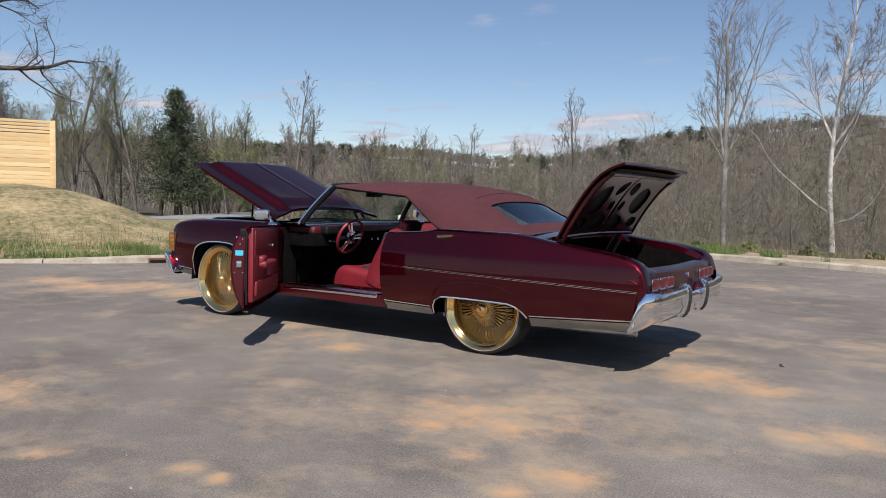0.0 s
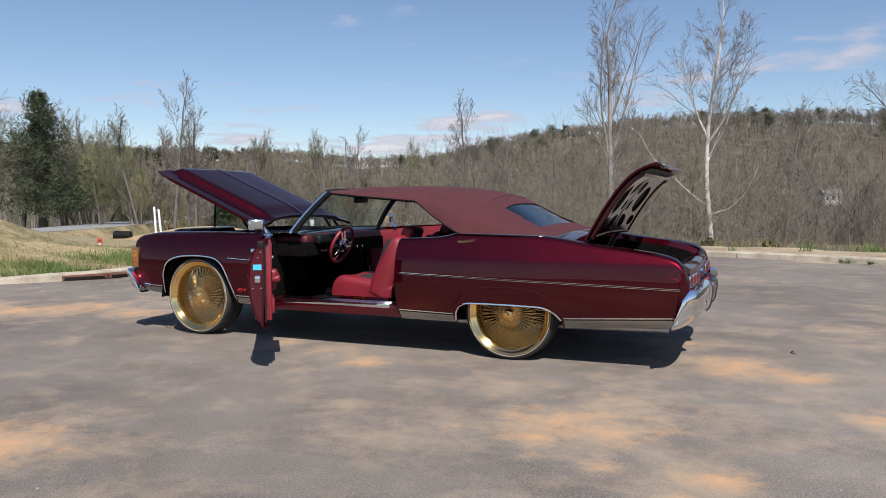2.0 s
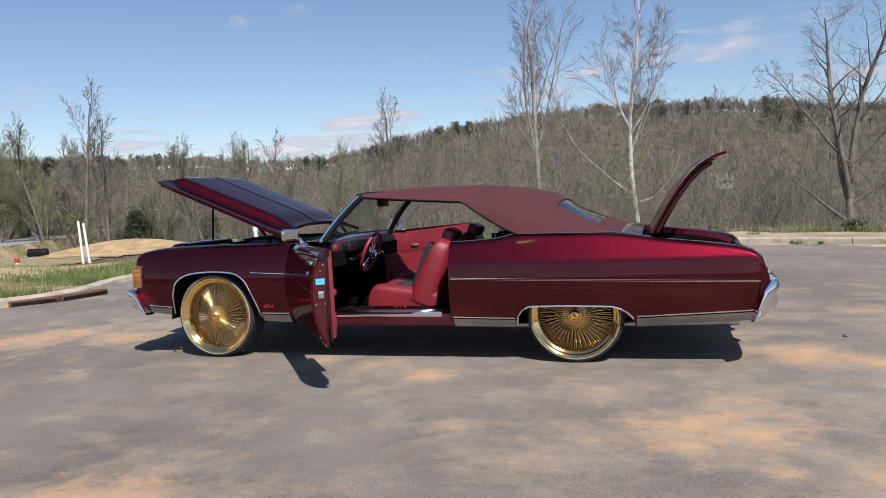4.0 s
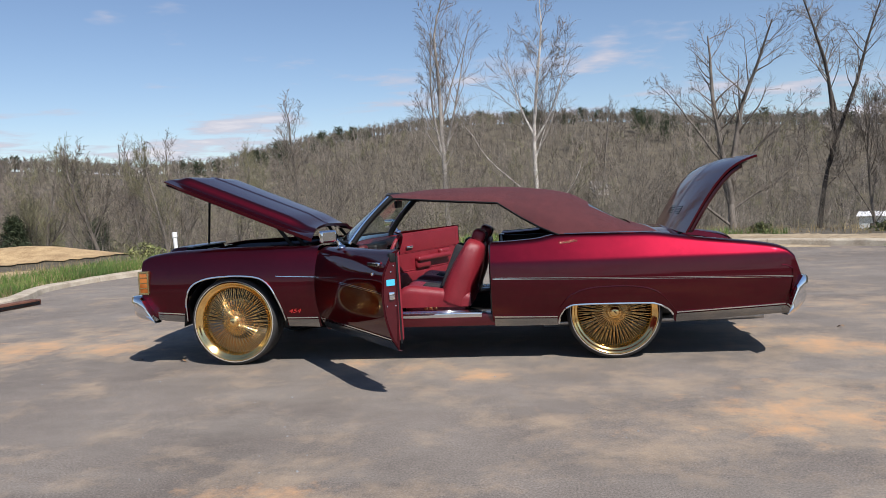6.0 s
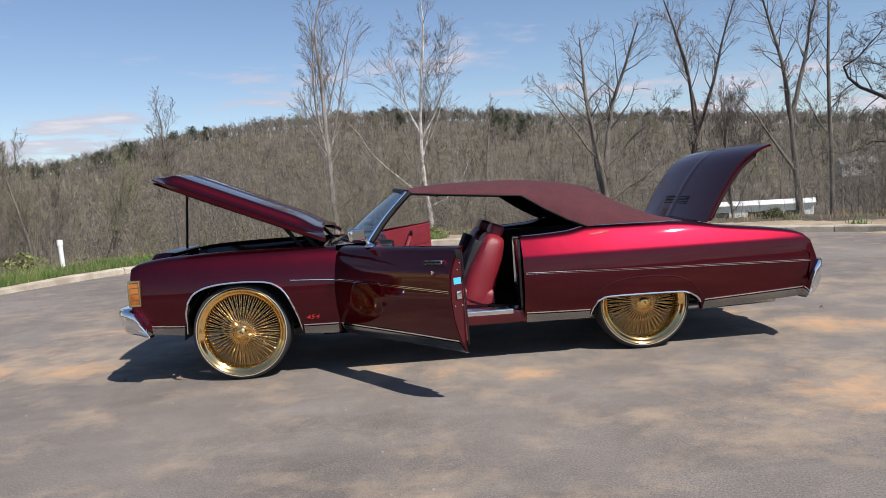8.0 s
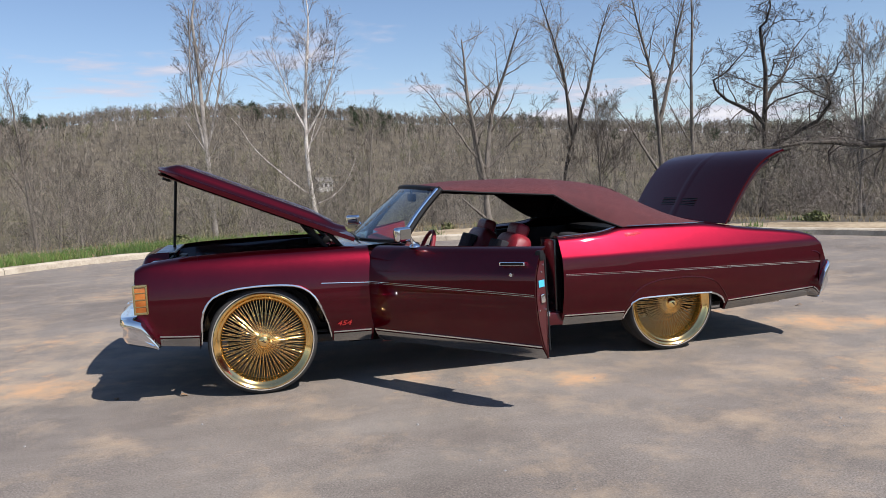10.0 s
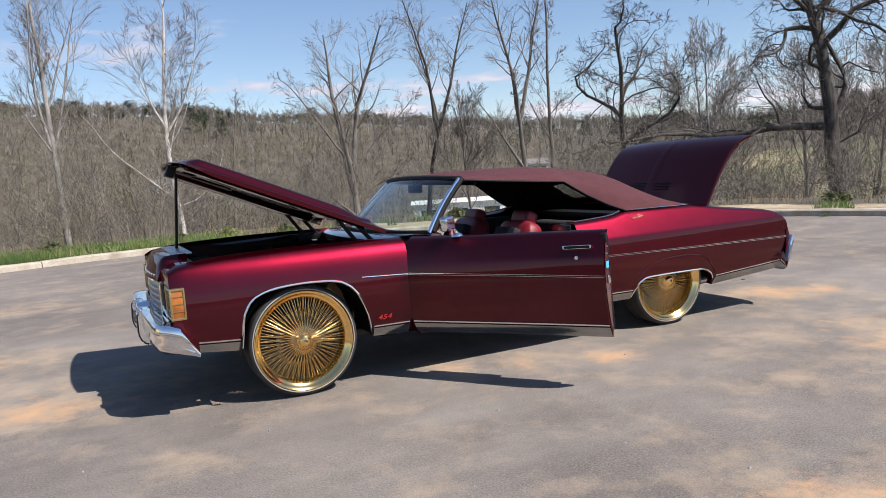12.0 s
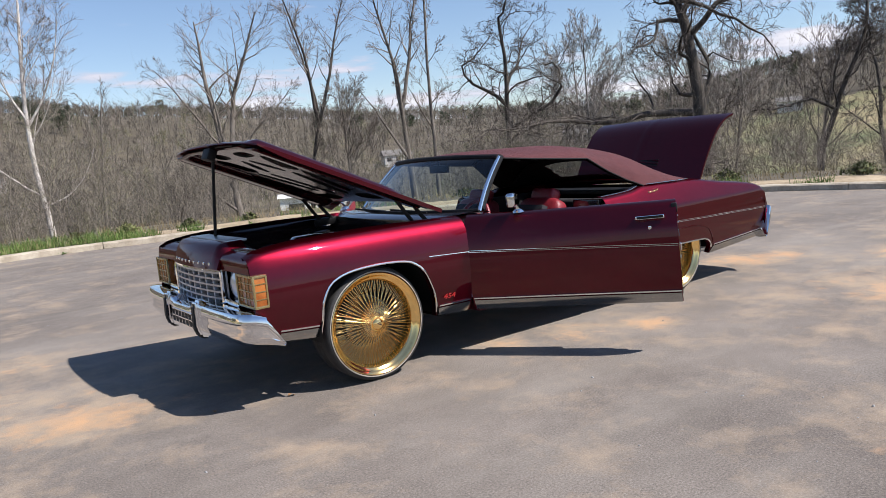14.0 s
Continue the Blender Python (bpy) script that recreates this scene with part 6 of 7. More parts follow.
plant("forked_tree", 15, 18.5, 27.8, 8.6, 0.21, dict(FORKED, count=(2, 18, 9, 6)), BARK_GREY, TWIG_GREY, "tall bare tree with a long side limb", (-0.03, 0), -2.6,
      [((0, 0, 3.9), (-0.55, 0, 0.9), 4.2, 0.085, 1, dict(FORKED, count=(1, 6, 5, 4))), ((0, 0, 6.3), (-0.26, 0, 1), 7.2, 0.12, 1), ((0, 0, 6.4), (0.22, 0, 1), 7.4, 0.12, 1)])
plant("forked_tree", 16, 19.9, 27.6, 15.0, 0.13, dict(FORKED, clear=0.4, count=(10, 9, 7, 5), angle=(36, 42, 40, 42), ratio=(0.22, 0.4, 0.5, 0.6)), BARK_GREY, TWIG_GREY, "slim bare tree standing beside a larger one", (0.02, 0), -2.6, [((0, 0, 5.6), (-0.6, 0, 0.8), 2.6, 0.05, 1)])
plant("bare_tree", 17, 16.6, 30.5, 8.4, 0.09, dict(BUSHY, clear=0.3, wobble=(0.05, 0.1, 0.14, 0.15)), BARK_GREY, TWIG_GREY, "small bare tree with fine twigs", (0, 0), -3.0)
plant("bare_tree", 18, 17.4, 19.0, 9.5, 0.15, dict(GNARLED, clear=0.42, count=(9, 10, 8, 5), wobble=(0.12, 0.34, 0.4, 0.34), ratio=(0.42, 0.42, 0.5, 0.6)), BARK_DARK, TWIG_DARK, "crooked bare oak with tangled limbs", (0.0, 0.02), -0.9,
      [((0, 0, 3.2), (0.45, -0.45, 0.9), 6.0, 0.1, 1, KNOTTY), ((0, 0, 4.2), (-0.5, 0.5, 0.8), 4.6, 0.08, 1, KNOTTY), ((0, 0, 2.6), (0.55, -0.6, 0.35), 4.2, 0.07, 1, KNOTTY), ((0, 0, 5.0), (0.2, -0.3, 1.0), 4.6, 0.08, 1, KNOTTY)])
plant("oak_tree", 51, 21.25, 11.9, 11.0, 0.31, dict(KNOTTY, clear=0.66, wobble=(0.07, 0.36, 0.42, 0.36)), BARK_DARK, TWIG_DARK, "big dark oak with a long low level limb", (-0.14, 0.13), -0.6,
      [((0, 0, 2.95), (-0.72, 0.68, 0.1), 8.0, 0.15, 1, dict(LEVEL, wobble=(0.1, 0.18, 0.34, 0.3), count=(8, 20, 9, 6), rise=(0, -0.005, 0.06, 0.03))), ((0, 0, 3.2), (0.6, -0.7, 0.55), 5.2, 0.12, 1, dict(KNOTTY, rise=(0, -0.06, 0.05, 0.02))), ((0, 0, 5.8), (0.62, -0.7, 0.3), 6.0, 0.12, 1, KNOTTY),
       ((0, 0, 3.6), (-0.75, 0.3, 0.05), 1.5, 0.1, 1, dict(KNOTTY, count=(1, 4, 4, 3))), ((0, 0, 4.7), (-0.7, 0.5, 0.7), 3.6, 0.08, 1, KNOTTY), ((0, 0, 6.4), (-0.6, 0.6, 0.6), 4.2, 0.09, 1, KNOTTY), ((0, 0, 7.0), (-0.3, 0.85, 0.3), 4.6, 0.08, 1, KNOTTY),
       ((0, 0, 6.8), (0.1, -0.4, 1.0), 5.0, 0.12, 1, KNOTTY), ((0, 0, 7.2), (0.4, -0.8, 0.35), 4.8, 0.08, 1, KNOTTY), ((0, 0, 1.0), (0.6, -0.5, 0.1), 2.4, 0.05, 1, KNOTTY), ((0, 0, 1.5), (-0.6, 0.4, -0.05), 2.6, 0.05, 1, KNOTTY), ((0, 0, 2.2), (0.5, -0.6, 0.4), 2.6, 0.05, 1, KNOTTY)])
plant("bare_tree", 20, 24.5, 9.5, 9.0, 0.13, dict(GNARLED, clear=0.3), BARK_DARK, TWIG_DARK, "dark bare tree with tangled limbs", (0, 0.03), -0.8, [((0, 0, 3.0), (-0.6, 0.7, 0.4), 3.6, 0.07, 1, KNOTTY)])
plant("bare_tree", 21, 27.5, 7.0, 9.0, 0.12, SLENDER, BARK_GREY, TWIG_GREY, "bare tree with upright branches", (0, 0), -0.9)
plant("bare_tree", 22, 24.5, 16.0, 7.5, 0.1, BUSHY, BARK_PALE, TWIG_PALE, "bushy bare tree with pale grey twigs", (0, 0), -1.5)
plant("bare_tree", 26, 19.4, 16.4, 6.8, 0.07, BUSHY, BARK_PALE, TWIG_PALE, "pale bushy bare tree with upright twigs", (0, 0), -1.2)
plant("bare_tree", 27, 23.6, 13.6, 6.8, 0.07, BUSHY, BARK_PALE, TWIG_PALE, "pale bushy bare tree with upright twigs", (0, 0), -1.2)
plant("bare_tree", 28, 25.4, 7.4, 7.5, 0.1, dict(GNARLED, clear=0.3), BARK_DARK, TWIG_DARK, "crooked dark bare tree", (0, 0), -0.8)
plant("bare_tree", 29, 21.6, 18.4, 7.2, 0.08, BUSHY, BARK_PALE, TWIG_PALE, "pale bushy bare tree with upright twigs", (0, 0), -1.6)
plant("bare_tree", 33, 27.0, 14.6, 7.4, 0.08, BUSHY, BARK_PALE, TWIG_PALE, "pale bushy bare tree with upright twigs", (0, 0), -1.6)
plant("bare_tree", 23, 29.0, 12.0, 8.0, 0.1, BUSHY, BARK_GREY, TWIG_GREY, "bushy bare tree with grey twigs", (0, 0), -1.3)
plant("oak_tree", 25, -20.6, 3.0, 8.5, 0.3, SPREADING, BARK_DARK, TWIG_DARK, "dark bare oak reaching over the fence", (0, 0), 0.6, [((0, 0, 4.0), (0.75, 0.55, 0.45), 5.0, 0.14, 1), ((0, 0, 5.0), (0.7, 0.5, 0.6), 4.2, 0.1, 1)])


def open_land(x, y):
    """Where the valley lies under grass, seen between the trees."""
    az, r = math.degrees(math.atan2(x, y)) + 6 * noise.noise((x * 0.05, y * 0.05, 4)), math.hypot(x, y)
    return (160 < r < 206 and 46 < az < 78) or (48 < r < 125 and 20 < az < 37) or (40 < r < 212 and 50 < az < 78)


# the wood on the other side of the road: a few grown trees, each repeated
def woods():
    rng = random.Random(77)
    protos = []
    for seed, spec, h, bark, twigs, label in ((31, BUSHY, 8.0, BARK_GREY, TWIG_OLIVE, "bare grey tree at the edge of the wood"), (32, TALL, 9.5, BARK_GREY, TWIG_GREY, "tall bare tree at the edge of the wood"),
                                              (33, BUSHY, 6.5, BARK_GREY, TWIG_BROWN, "bare brown tree with dense twigs"), (34, TALL, 7.0, BARK_GREY, BUDS, "young tree with yellow-green spring buds"),
                                              (35, dict(SPREADING, count=(9, 8, 6, 4)), 7.5, BARK_DARK, TWIG_DARK, "dark bare tree with wide limbs")):
        protos.append((seed, spec, h, bark, twigs, label))
    spots = [(-33.4, 16.2, 0, 0.86), (-31.8, 18.8, 0, 0.98), (-34.3, 18.6, 4, 0.98), (-31.9, 24.4, 0, 0.8), (-33.4, 29.0, 3, 1.1), (-31.6, 27.3, 3, 1.05), (-25.1, 23.7, 1, 0.84), (-24.9, 25.3, 1, 0.89), (-29.7, 30.0, 1, 1.03), (-31.4, 30.0, 1, 1.0), (-18.0, 27.0, 1, 0.73), (-18.1, 29.3, 2, 0.88), (-25.9, 29.7, 0, 0.69), (-31.5, 22.5, 2, 0.93), (-34.3, 22.2, 2, 1.07), (-35.7, 16.3, 0, 0.8), (-38.2, 15.8, 2, 0.94), (-25.4, 27.6, 2, 0.9),
             (-14.5, 24.0, 2, 0.6), (-11.0, 22.0, 0, 0.55), (-13.0, 20.0, 0, 0.55), (-16.0, 20.5, 2, 0.75), (-8.0, 25.0, 2, 0.6), (-10.0, 30.0, 1, 0.65)]
    for _ in range(34):
        a, r = radians(rng.uniform(-74, -40)), rng.uniform(36, 62)
        spots.append((r * math.sin(a), r * math.cos(a), rng.choice((0, 0, 1, 2, 2, 3, 3, 4)), rng.uniform(0.75, 1.1)))
    for _ in range(34):
        a, r = radians(rng.uniform(-30, 62)), rng.uniform(36, 70)
        if not open_land(r * math.sin(a), r * math.cos(a)) and not 16 < math.degrees(a) < 37:
            spots.append((r * math.sin(a), r * math.cos(a), rng.choice((0, 0, 1, 2, 2)), rng.uniform(0.6, 0.95)))
    for _ in range(95):
        a, r = radians(rng.uniform(-34, 46)), rng.uniform(30, 95)
        if not open_land(r * math.sin(a), r * math.cos(a)) and not 17 < math.degrees(a) < 39 and kerb_distance(r * math.sin(a), r * math.cos(a)) > 14:
            spots.append((r * math.sin(a), r * math.cos(a), rng.choice((0, 1, 1, 2, 2, 4)), rng.uniform(0.6, 1.05)))
    for _ in range(30):
        a, r = radians(rng.uniform(-56, -30)), rng.uniform(37, 56)
        spots.append((r * math.sin(a), r * math.cos(a), rng.choice((0, 1, 3, 3, 2)), rng.uniform(0.7, 1.0)))
    made = {}
    for x, y, k, size in spots:
        seed, spec, h, bark, twigs, label = protos[k]
        z = ground_height(x, y) - 0.1
        if k not in made:
            made[k] = plant("woodland_tree", seed, x, y, h, 0.12, spec, bark, twigs, label, group="trees of the wood")
            made[k].scale = (1, 1, 1)
        else:
            ob = copy_thing(made[k], pose(x, y, z, 0, 0, rng.uniform(0, 360)))
            ob.scale = (size, size, size)


woods()


def pine(seed, x, y, height, radius, z=None):
    rng = random.Random(seed)
    root = tagged(new("pine_tree"), "dark green conifer among bare trees", "tree", "conifers")
    root.location = (x, y, ground_height(x, y) - 0.1 if z is None else z)
    bm = bmesh.new()
    tube(bm, [(0, 0, 0), (0.03, 0, height * 0.5), (0, 0.02, height * 0.97)], [0.16, 0.1, 0.02], 8)
    part("trunk", bm, BARK_DARK, root)
    v, f = [], []
    for _ in range(340):
        u = rng.random() ** 1.35
        z0, a = height * (0.12 + 0.86 * u), rng.uniform(0, 2 * math.pi)
        reach = radius * (1 - u) ** 0.95 * rng.uniform(0.55, 1.3) + 0.1
        d = Vector((math.cos(a), math.sin(a), rng.uniform(-0.1, 0.45)))
        for _ in range(42):
            t = rng.uniform(0.15, 1.0)
            p = Vector((0, 0, z0)) + d * reach * t + Vector((rng.gauss(0, 0.16), rng.gauss(0, 0.16), rng.gauss(0, 0.12)))
            w = Vector((rng.gauss(0, 1), rng.gauss(0, 1), rng.gauss(0.4, 0.8))).normalized() * rng.uniform(0.1, 0.24)
            q = w.cross(Vector((rng.gauss(0, 1), rng.gauss(0, 1), rng.gauss(0, 1)))).normalized() * 0.03
            k = len(v)
            v += [p - q, p + q, p + w]
            f.append((k, k + 1, k + 2))
    raw("crown", v, f, NEEDLES, root)
    return root


pine(41, -31.4, 21.1, 7.3, 3.5)
pine(42, -24.6, 27.0, 4.7, 1.25)
pine(43, -20.9, 28.2, 4.0, 0.9)
pine(44, -34.0, 8.0, 6.0, 1.7)


def sprays(rng, roots, heights, per, spread, width, crown_lo=0.12, up=(0.4, 2.4), per2=5, stem=1.5):
    """Bare saplings as thin tapering blades, all at once: roots (n, 3), heights (n)."""
    n = len(roots)
    verts = []
    stem_dir = rng.normal(0, 0.12, (n, 3))
    stem_dir[:, 2] = 1
    tips = roots + stem_dir * heights[:, None]

    def blades(a, b, w):
        d = b - a
        s = np.cross(d, rng.normal(0, 1, d.shape))
        s /= np.linalg.norm(s, axis=1)[:, None] + 1e-9
        s *= (w[:, None] if isinstance(w, np.ndarray) else w) * 0.5
        verts.append(np.stack([a - s, a + s, b], 1).reshape(-1, 3))

    w0 = width if isinstance(width, np.ndarray) else np.full(n, width)
    blades(roots, tips, w0 * stem)
    u = rng.uniform(crown_lo, 0.95, (n, per))
    a = roots[:, None] + (tips - roots)[:, None] * u[..., None]
    ang = rng.uniform(0, 2 * np.pi, (n, per))
    out = np.stack([np.cos(ang), np.sin(ang), rng.uniform(*up, (n, per))], -1)
    out /= np.linalg.norm(out, axis=-1)[..., None]
    length = heights[:, None] * spread * (1.1 - 0.7 * u) * rng.uniform(0.6, 1.2, (n, per))
    b = a + out * length[..., None]
    blades(a.reshape(-1, 3), b.reshape(-1, 3), np.repeat(w0, per))
    # second order
    t = rng.uniform(0.25, 0.9, (n, per, per2))
    a2 = a[:, :, None] + (b - a)[:, :, None] * t[..., None]
    o2 = out[:, :, None] + rng.normal(0, 0.7, (n, per, per2, 3))
    b2 = a2 + o2 * (length * 0.5)[:, :, None, None] * rng.uniform(0.5, 1.1, (n, per, per2))[..., None]
    blades(a2.reshape(-1, 3), b2.reshape(-1, 3), np.repeat(w0, per * per2) * 0.7)
    v = np.concatenate(verts)
    return v, np.arange(len(v)).reshape(-1, 3)


def scatter(rng, count, az, radius, test):
    out = []
    while len(out) < count:
        a, r = radians(rng.uniform(*az)), (rng.uniform(radius[0] ** 1.3, radius[1] ** 1.3)) ** (1 / 1.3)
        x, y = r * math.sin(a), r * math.cos(a)
        if test(x, y, r):
            out.append((x, y, ground_height(x, y) - 0.05))
    return np.array(out)


rng_np = np.random.default_rng(5)
clearing = lambda x, y: 16 < math.degrees(math.atan2(x, y)) < 37 or math.degrees(math.atan2(x, y)) > 48
near = scatter(rng_np, 760, (-40, 78), (13.5, 40), lambda x, y, r: kerb_distance(x, y) > 2.2 and not (x < -6.5 and y < 16) and (not clearing(x, y) or rng_np.random() < (0.16 if 16 < math.degrees(math.atan2(x, y)) < 37 else 0.25)))
v, f = sprays(rng_np, near, rng_np.uniform(1.0, 3.8, len(near)), 24, 0.42, 0.007, 0.12, (0.5, 2.6), 7)
tagged(raw("undergrowth", v, f, TWIG_BROWN), "tangle of bare brown saplings and brush", "undergrowth", kind="stuff")
brush = scatter(rng_np, 230, (44, 84), (14.5, 30), lambda x, y, r: 1.2 < kerb_distance(x, y) < 12)
v, f = sprays(rng_np, brush, rng_np.uniform(0.5, 1.7, len(brush)), 16, 0.6, 0.008, 0.05, (-0.2, 1.6), 6)
tagged(raw("bramble", v, f, TWIG_GREY), "tangled grey bramble behind the kerb", "bramble", kind="stuff")
olive = scatter(rng_np, 420, (-70, 78), (24, 105), lambda x, y, r: kerb_distance(x, y) > 5 and (r > 44 or math.degrees(math.atan2(x, y)) > -36) and not open_land(x, y) and noise.noise((x * 0.06, y * 0.06, 9)) > -0.05)
v, f = sprays(rng_np, olive, rng_np.uniform(1.5, 4.5, len(olive)), 26, 0.5, 0.02, 0.05, (0.1, 1.6), 6)
tagged(raw("budding_brush", v, f, TWIG_OLIVE), "olive green budding brush down the slope", "brush", kind="stuff")
mid = scatter(rng_np, 1500, (-75, 78), (34, 110), lambda x, y, r: (math.degrees(math.atan2(x, y)) > -36 or r > 44) and (not open_land(x, y) or rng_np.random() < 0.05) and (not clearing(x, y) or r > 48 or rng_np.random() < (0.15 if math.atan2(x, y) < 0.66 else 0.7)))
v, f = sprays(rng_np, mid, rng_np.uniform(3.2, 7.6, len(mid)), 26, 0.36, 0.013, 0.28, (0.7, 2.6), 8, 4.0)
tagged(raw("thicket", v, f, TWIG_BROWN), "dense bare brown woodland down the slope", "woodland", kind="stuff")
crest = scatter(rng_np, 2100, (-80, 80), (306, 340), lambda x, y, r: True)
rad = np.hypot(crest[:, 0], crest[:, 1])
tall = np.array([3.6 + 2.6 * noise.noise((x * 0.035, y * 0.035, 6)) for x, y, _ in crest])
v, f = sprays(rng_np, crest, tall * rng_np.uniform(0.7, 1.25, len(crest)), 22, 0.5, rad * 0.0004, 0.25, (0.3, 1.6), 8, 2.0)
tagged(raw("crest_woods", v, f, TWIG_BROWN), "bare woods along the far ridge", "woodland", kind="stuff")
far = scatter(rng_np, 7800, (-80, 80), (95, 345), lambda x, y, r: not open_land(x, y) or rng_np.random() < 0.08)
rad = np.hypot(far[:, 0], far[:, 1])
v, f = sprays(rng_np, far, rng_np.uniform(3.0, 6.2, len(far)), 18, 0.4, rad * 0.00033, 0.25, (0.6, 2.3), 6, 3.0)
tagged(raw("far_woods", v, f, TWIG_BROWN), "bare grey-brown woods over the far hills", "woodland", kind="stuff")
pale = scatter(rng_np, 2600, (-80, 80), (70, 340), lambda x, y, r: not open_land(x, y) or rng_np.random() < 0.1)
rad = np.hypot(pale[:, 0], pale[:, 1])
v, f = sprays(rng_np, pale, rng_np.uniform(3.6, 6.2, len(pale)), 6, 0.34, rad * 0.0005, 0.35)
tagged(raw("pale_trunks", v, f, TWIG_PALE), "pale bare trunks standing in the far woods", "woodland", kind="stuff")
budding = scatter(rng_np, 900, (-80, 80), (80, 335), lambda x, y, r: noise.noise((x * 0.03, y * 0.03, 21)) > 0.12 and not open_land(x, y))
rad = np.hypot(budding[:, 0], budding[:, 1])
v, f = sprays(rng_np, budding, rng_np.uniform(3.0, 5.6, len(budding)), 24, 0.46, rad * 0.0004, 0.2, (0.2, 1.6), 6)
tagged(raw("far_budding_woods", v, f, TWIG_OLIVE), "patches of olive budding trees over the hills", "woodland", kind="stuff")
green = scatter(rng_np, 210, (-80, 80), (235, 345), lambda x, y, r: noise.noise((x * 0.018, y * 0.018, 0)) > 0.12)
rad = np.hypot(green[:, 0], green[:, 1])
v, f = sprays(rng_np, green, rng_np.uniform(3.4, 6.6, len(green)), 70, 0.5, rad * 0.0008, 0.15, (-0.1, 1.0), 8)
tagged(raw("far_conifers", v, f, NEEDLES), "scattered dark green conifers on the hills", "conifers", kind="stuff")

# ---- verge, mound, road and roadside things ----
def drape(name, inside, x0, x1, y0, y1, step, lift, material, label, category):
    """A sheet of other soil laid on the ground where inside(x, y) holds."""
    bm = bmesh.new()
    index = {}

    def vert(i, j):
        if (i, j) not in index:
            x, y = x0 + i * step, y0 + j * step
            index[i, j] = bm.verts.new((x, y, ground_height(x, y) + lift))
        return index[i, j]

    for i in range(int((x1 - x0) / step)):
        for j in range(int((y1 - y0) / step)):
            if inside(x0 + (i + 0.5) * step, y0 + (j + 0.5) * step):
                bm.faces.new((vert(i, j), vert(i + 1, j), vert(i + 1, j + 1), vert(i, j + 1)))
    return tagged(finish(name, bm, material, smooth=80), label, category, kind="structure")


drape("mound", lambda x, y: kerb_distance(x, y) > 0.2 and x < -7.2 and y < 8.6 + 0.4 * noise.noise((x, y, 0)) and (x > -24), -24, -6.6, -11, 10, 0.35, 0.02, STRAW, "grassy mound strewn with straw beside the lot", "mound")
drape("grass_strip", lambda x, y: kerb_distance(x, y) > 1.0 and y > 8.2 and y < 15.5 + 0.8 * noise.noise((x * 0.5, y * 0.5, 3)) and x + 24.6 > 0.6 * noise.noise((0, y * 0.6, 8)) and x < -12.2 - 0.5 * (y - 8), -25.5, -11, 8, 17, 0.35, 0.03, MEADOW, "rough green grass between the mound and the road", "grass")
drape("meadow", open_land, 15, 210, 5, 150, 1.8, 0.08, MEADOW, "pale green meadow in the valley", "meadow")
drape("clay_heap", lambda x, y: kerb_distance(x, y) > 1.0 and ((x + 15.6) / 4.2) ** 2 + ((y - 15.4) / 2.5) ** 2 < 1 + 0.25 * noise.noise((x * 0.8, y * 0.8, 2)), -21.5, -10.5, 11, 19, 0.3, 0.045, CLAY_SOIL, "low heap of orange clay soil", "soil heap")


def build_road():
    line = fine_line([(-21.0, -14.0), (-23.0, 2.0), (-24.6, 13.0), (-26.2, 20.0), (-30.0, 29.0), (-38.0, 42.0)], 0.8)
    net, banks = [], ([], [])
    for i, p in enumerate(line):
        d = (line[min(i + 1, len(line) - 1)] - line[max(i - 1, 0)]).normalized()
        n = Vector((-d.y, d.x))
        top = max(ground_height(p.x, p.y) + 0.07, 0.04 + 0.1 * smooth_step((p.y - 16) / 12))
        net.append([(p.x + n.x * o, p.y + n.y * o, top) for o in (-0.2, 0.8, 1.6, 2.4, 3.2)])
        for bank, near_o, far_o in ((banks[0], -0.2, -2.4), (banks[1], 3.2, 5.2)):
            foot = (p.x + n.x * far_o, p.y + n.y * far_o)
            bank.append([(p.x + n.x * near_o, p.y + n.y * near_o, top - 0.01), (*foot, ground_height(*foot) - 0.12)])
    for bank in banks:
        bm = bmesh.new()
        grid(bm, bank)
        bmesh.ops.recalc_face_normals(bm, faces=bm.faces[:])
        tagged(finish("road_bank", bm, STRAW, smooth=60), "straw-coloured earth bank along the road", "bank", kind="structure")
    bm = bmesh.new()
    grid(bm, net)
    bmesh.ops.recalc_face_normals(bm, faces=bm.faces[:])
    return tagged(finish("road", bm, ROAD, smooth=60), "narrow grey road past the lot", "road", kind="structure")


build_road()


def blades(rng, spots, height, width, material, name, label):
    n = len(spots)
    base = np.asarray(spots)
    h = rng.uniform(0.5, 1.2, n) * height
    lean = rng.normal(0, 0.35, (n, 2))
    a = rng.uniform(0, np.pi, n)
    s = np.stack([np.cos(a), np.sin(a), np.zeros(n)], 1) * width
    tip = base + np.stack([lean[:, 0] * h, lean[:, 1] * h, h], 1)
    v = np.stack([base - s, base + s, tip], 1).reshape(-1, 3)
    return tagged(raw(name, v, np.arange(len(v)).reshape(-1, 3), material), label, "grass", kind="stuff")


def verge_spots(rng, count, d0, d1, test=lambda x, y: True):
    line = fine_line(KERB, 0.25)
    out = []
    while len(out) < count:
        i = int(rng.integers(0, len(line) - 1))
        p, q = line[i], line[i + 1]
        d = (q - p).normalized()
        n, o, t = Vector((-d.y, d.x)), d0 + (d1 - d0) * rng.random() ** 1.6, rng.random()
        x, y = p.x + (q.x - p.x) * t + n.x * o, p.y + (q.y - p.y) * t + n.y * o
        if y > -2 and kerb_distance(x, y) > 0.23 and test(x, y):
            out.append((x, y, ground_height(x, y)))
    return out


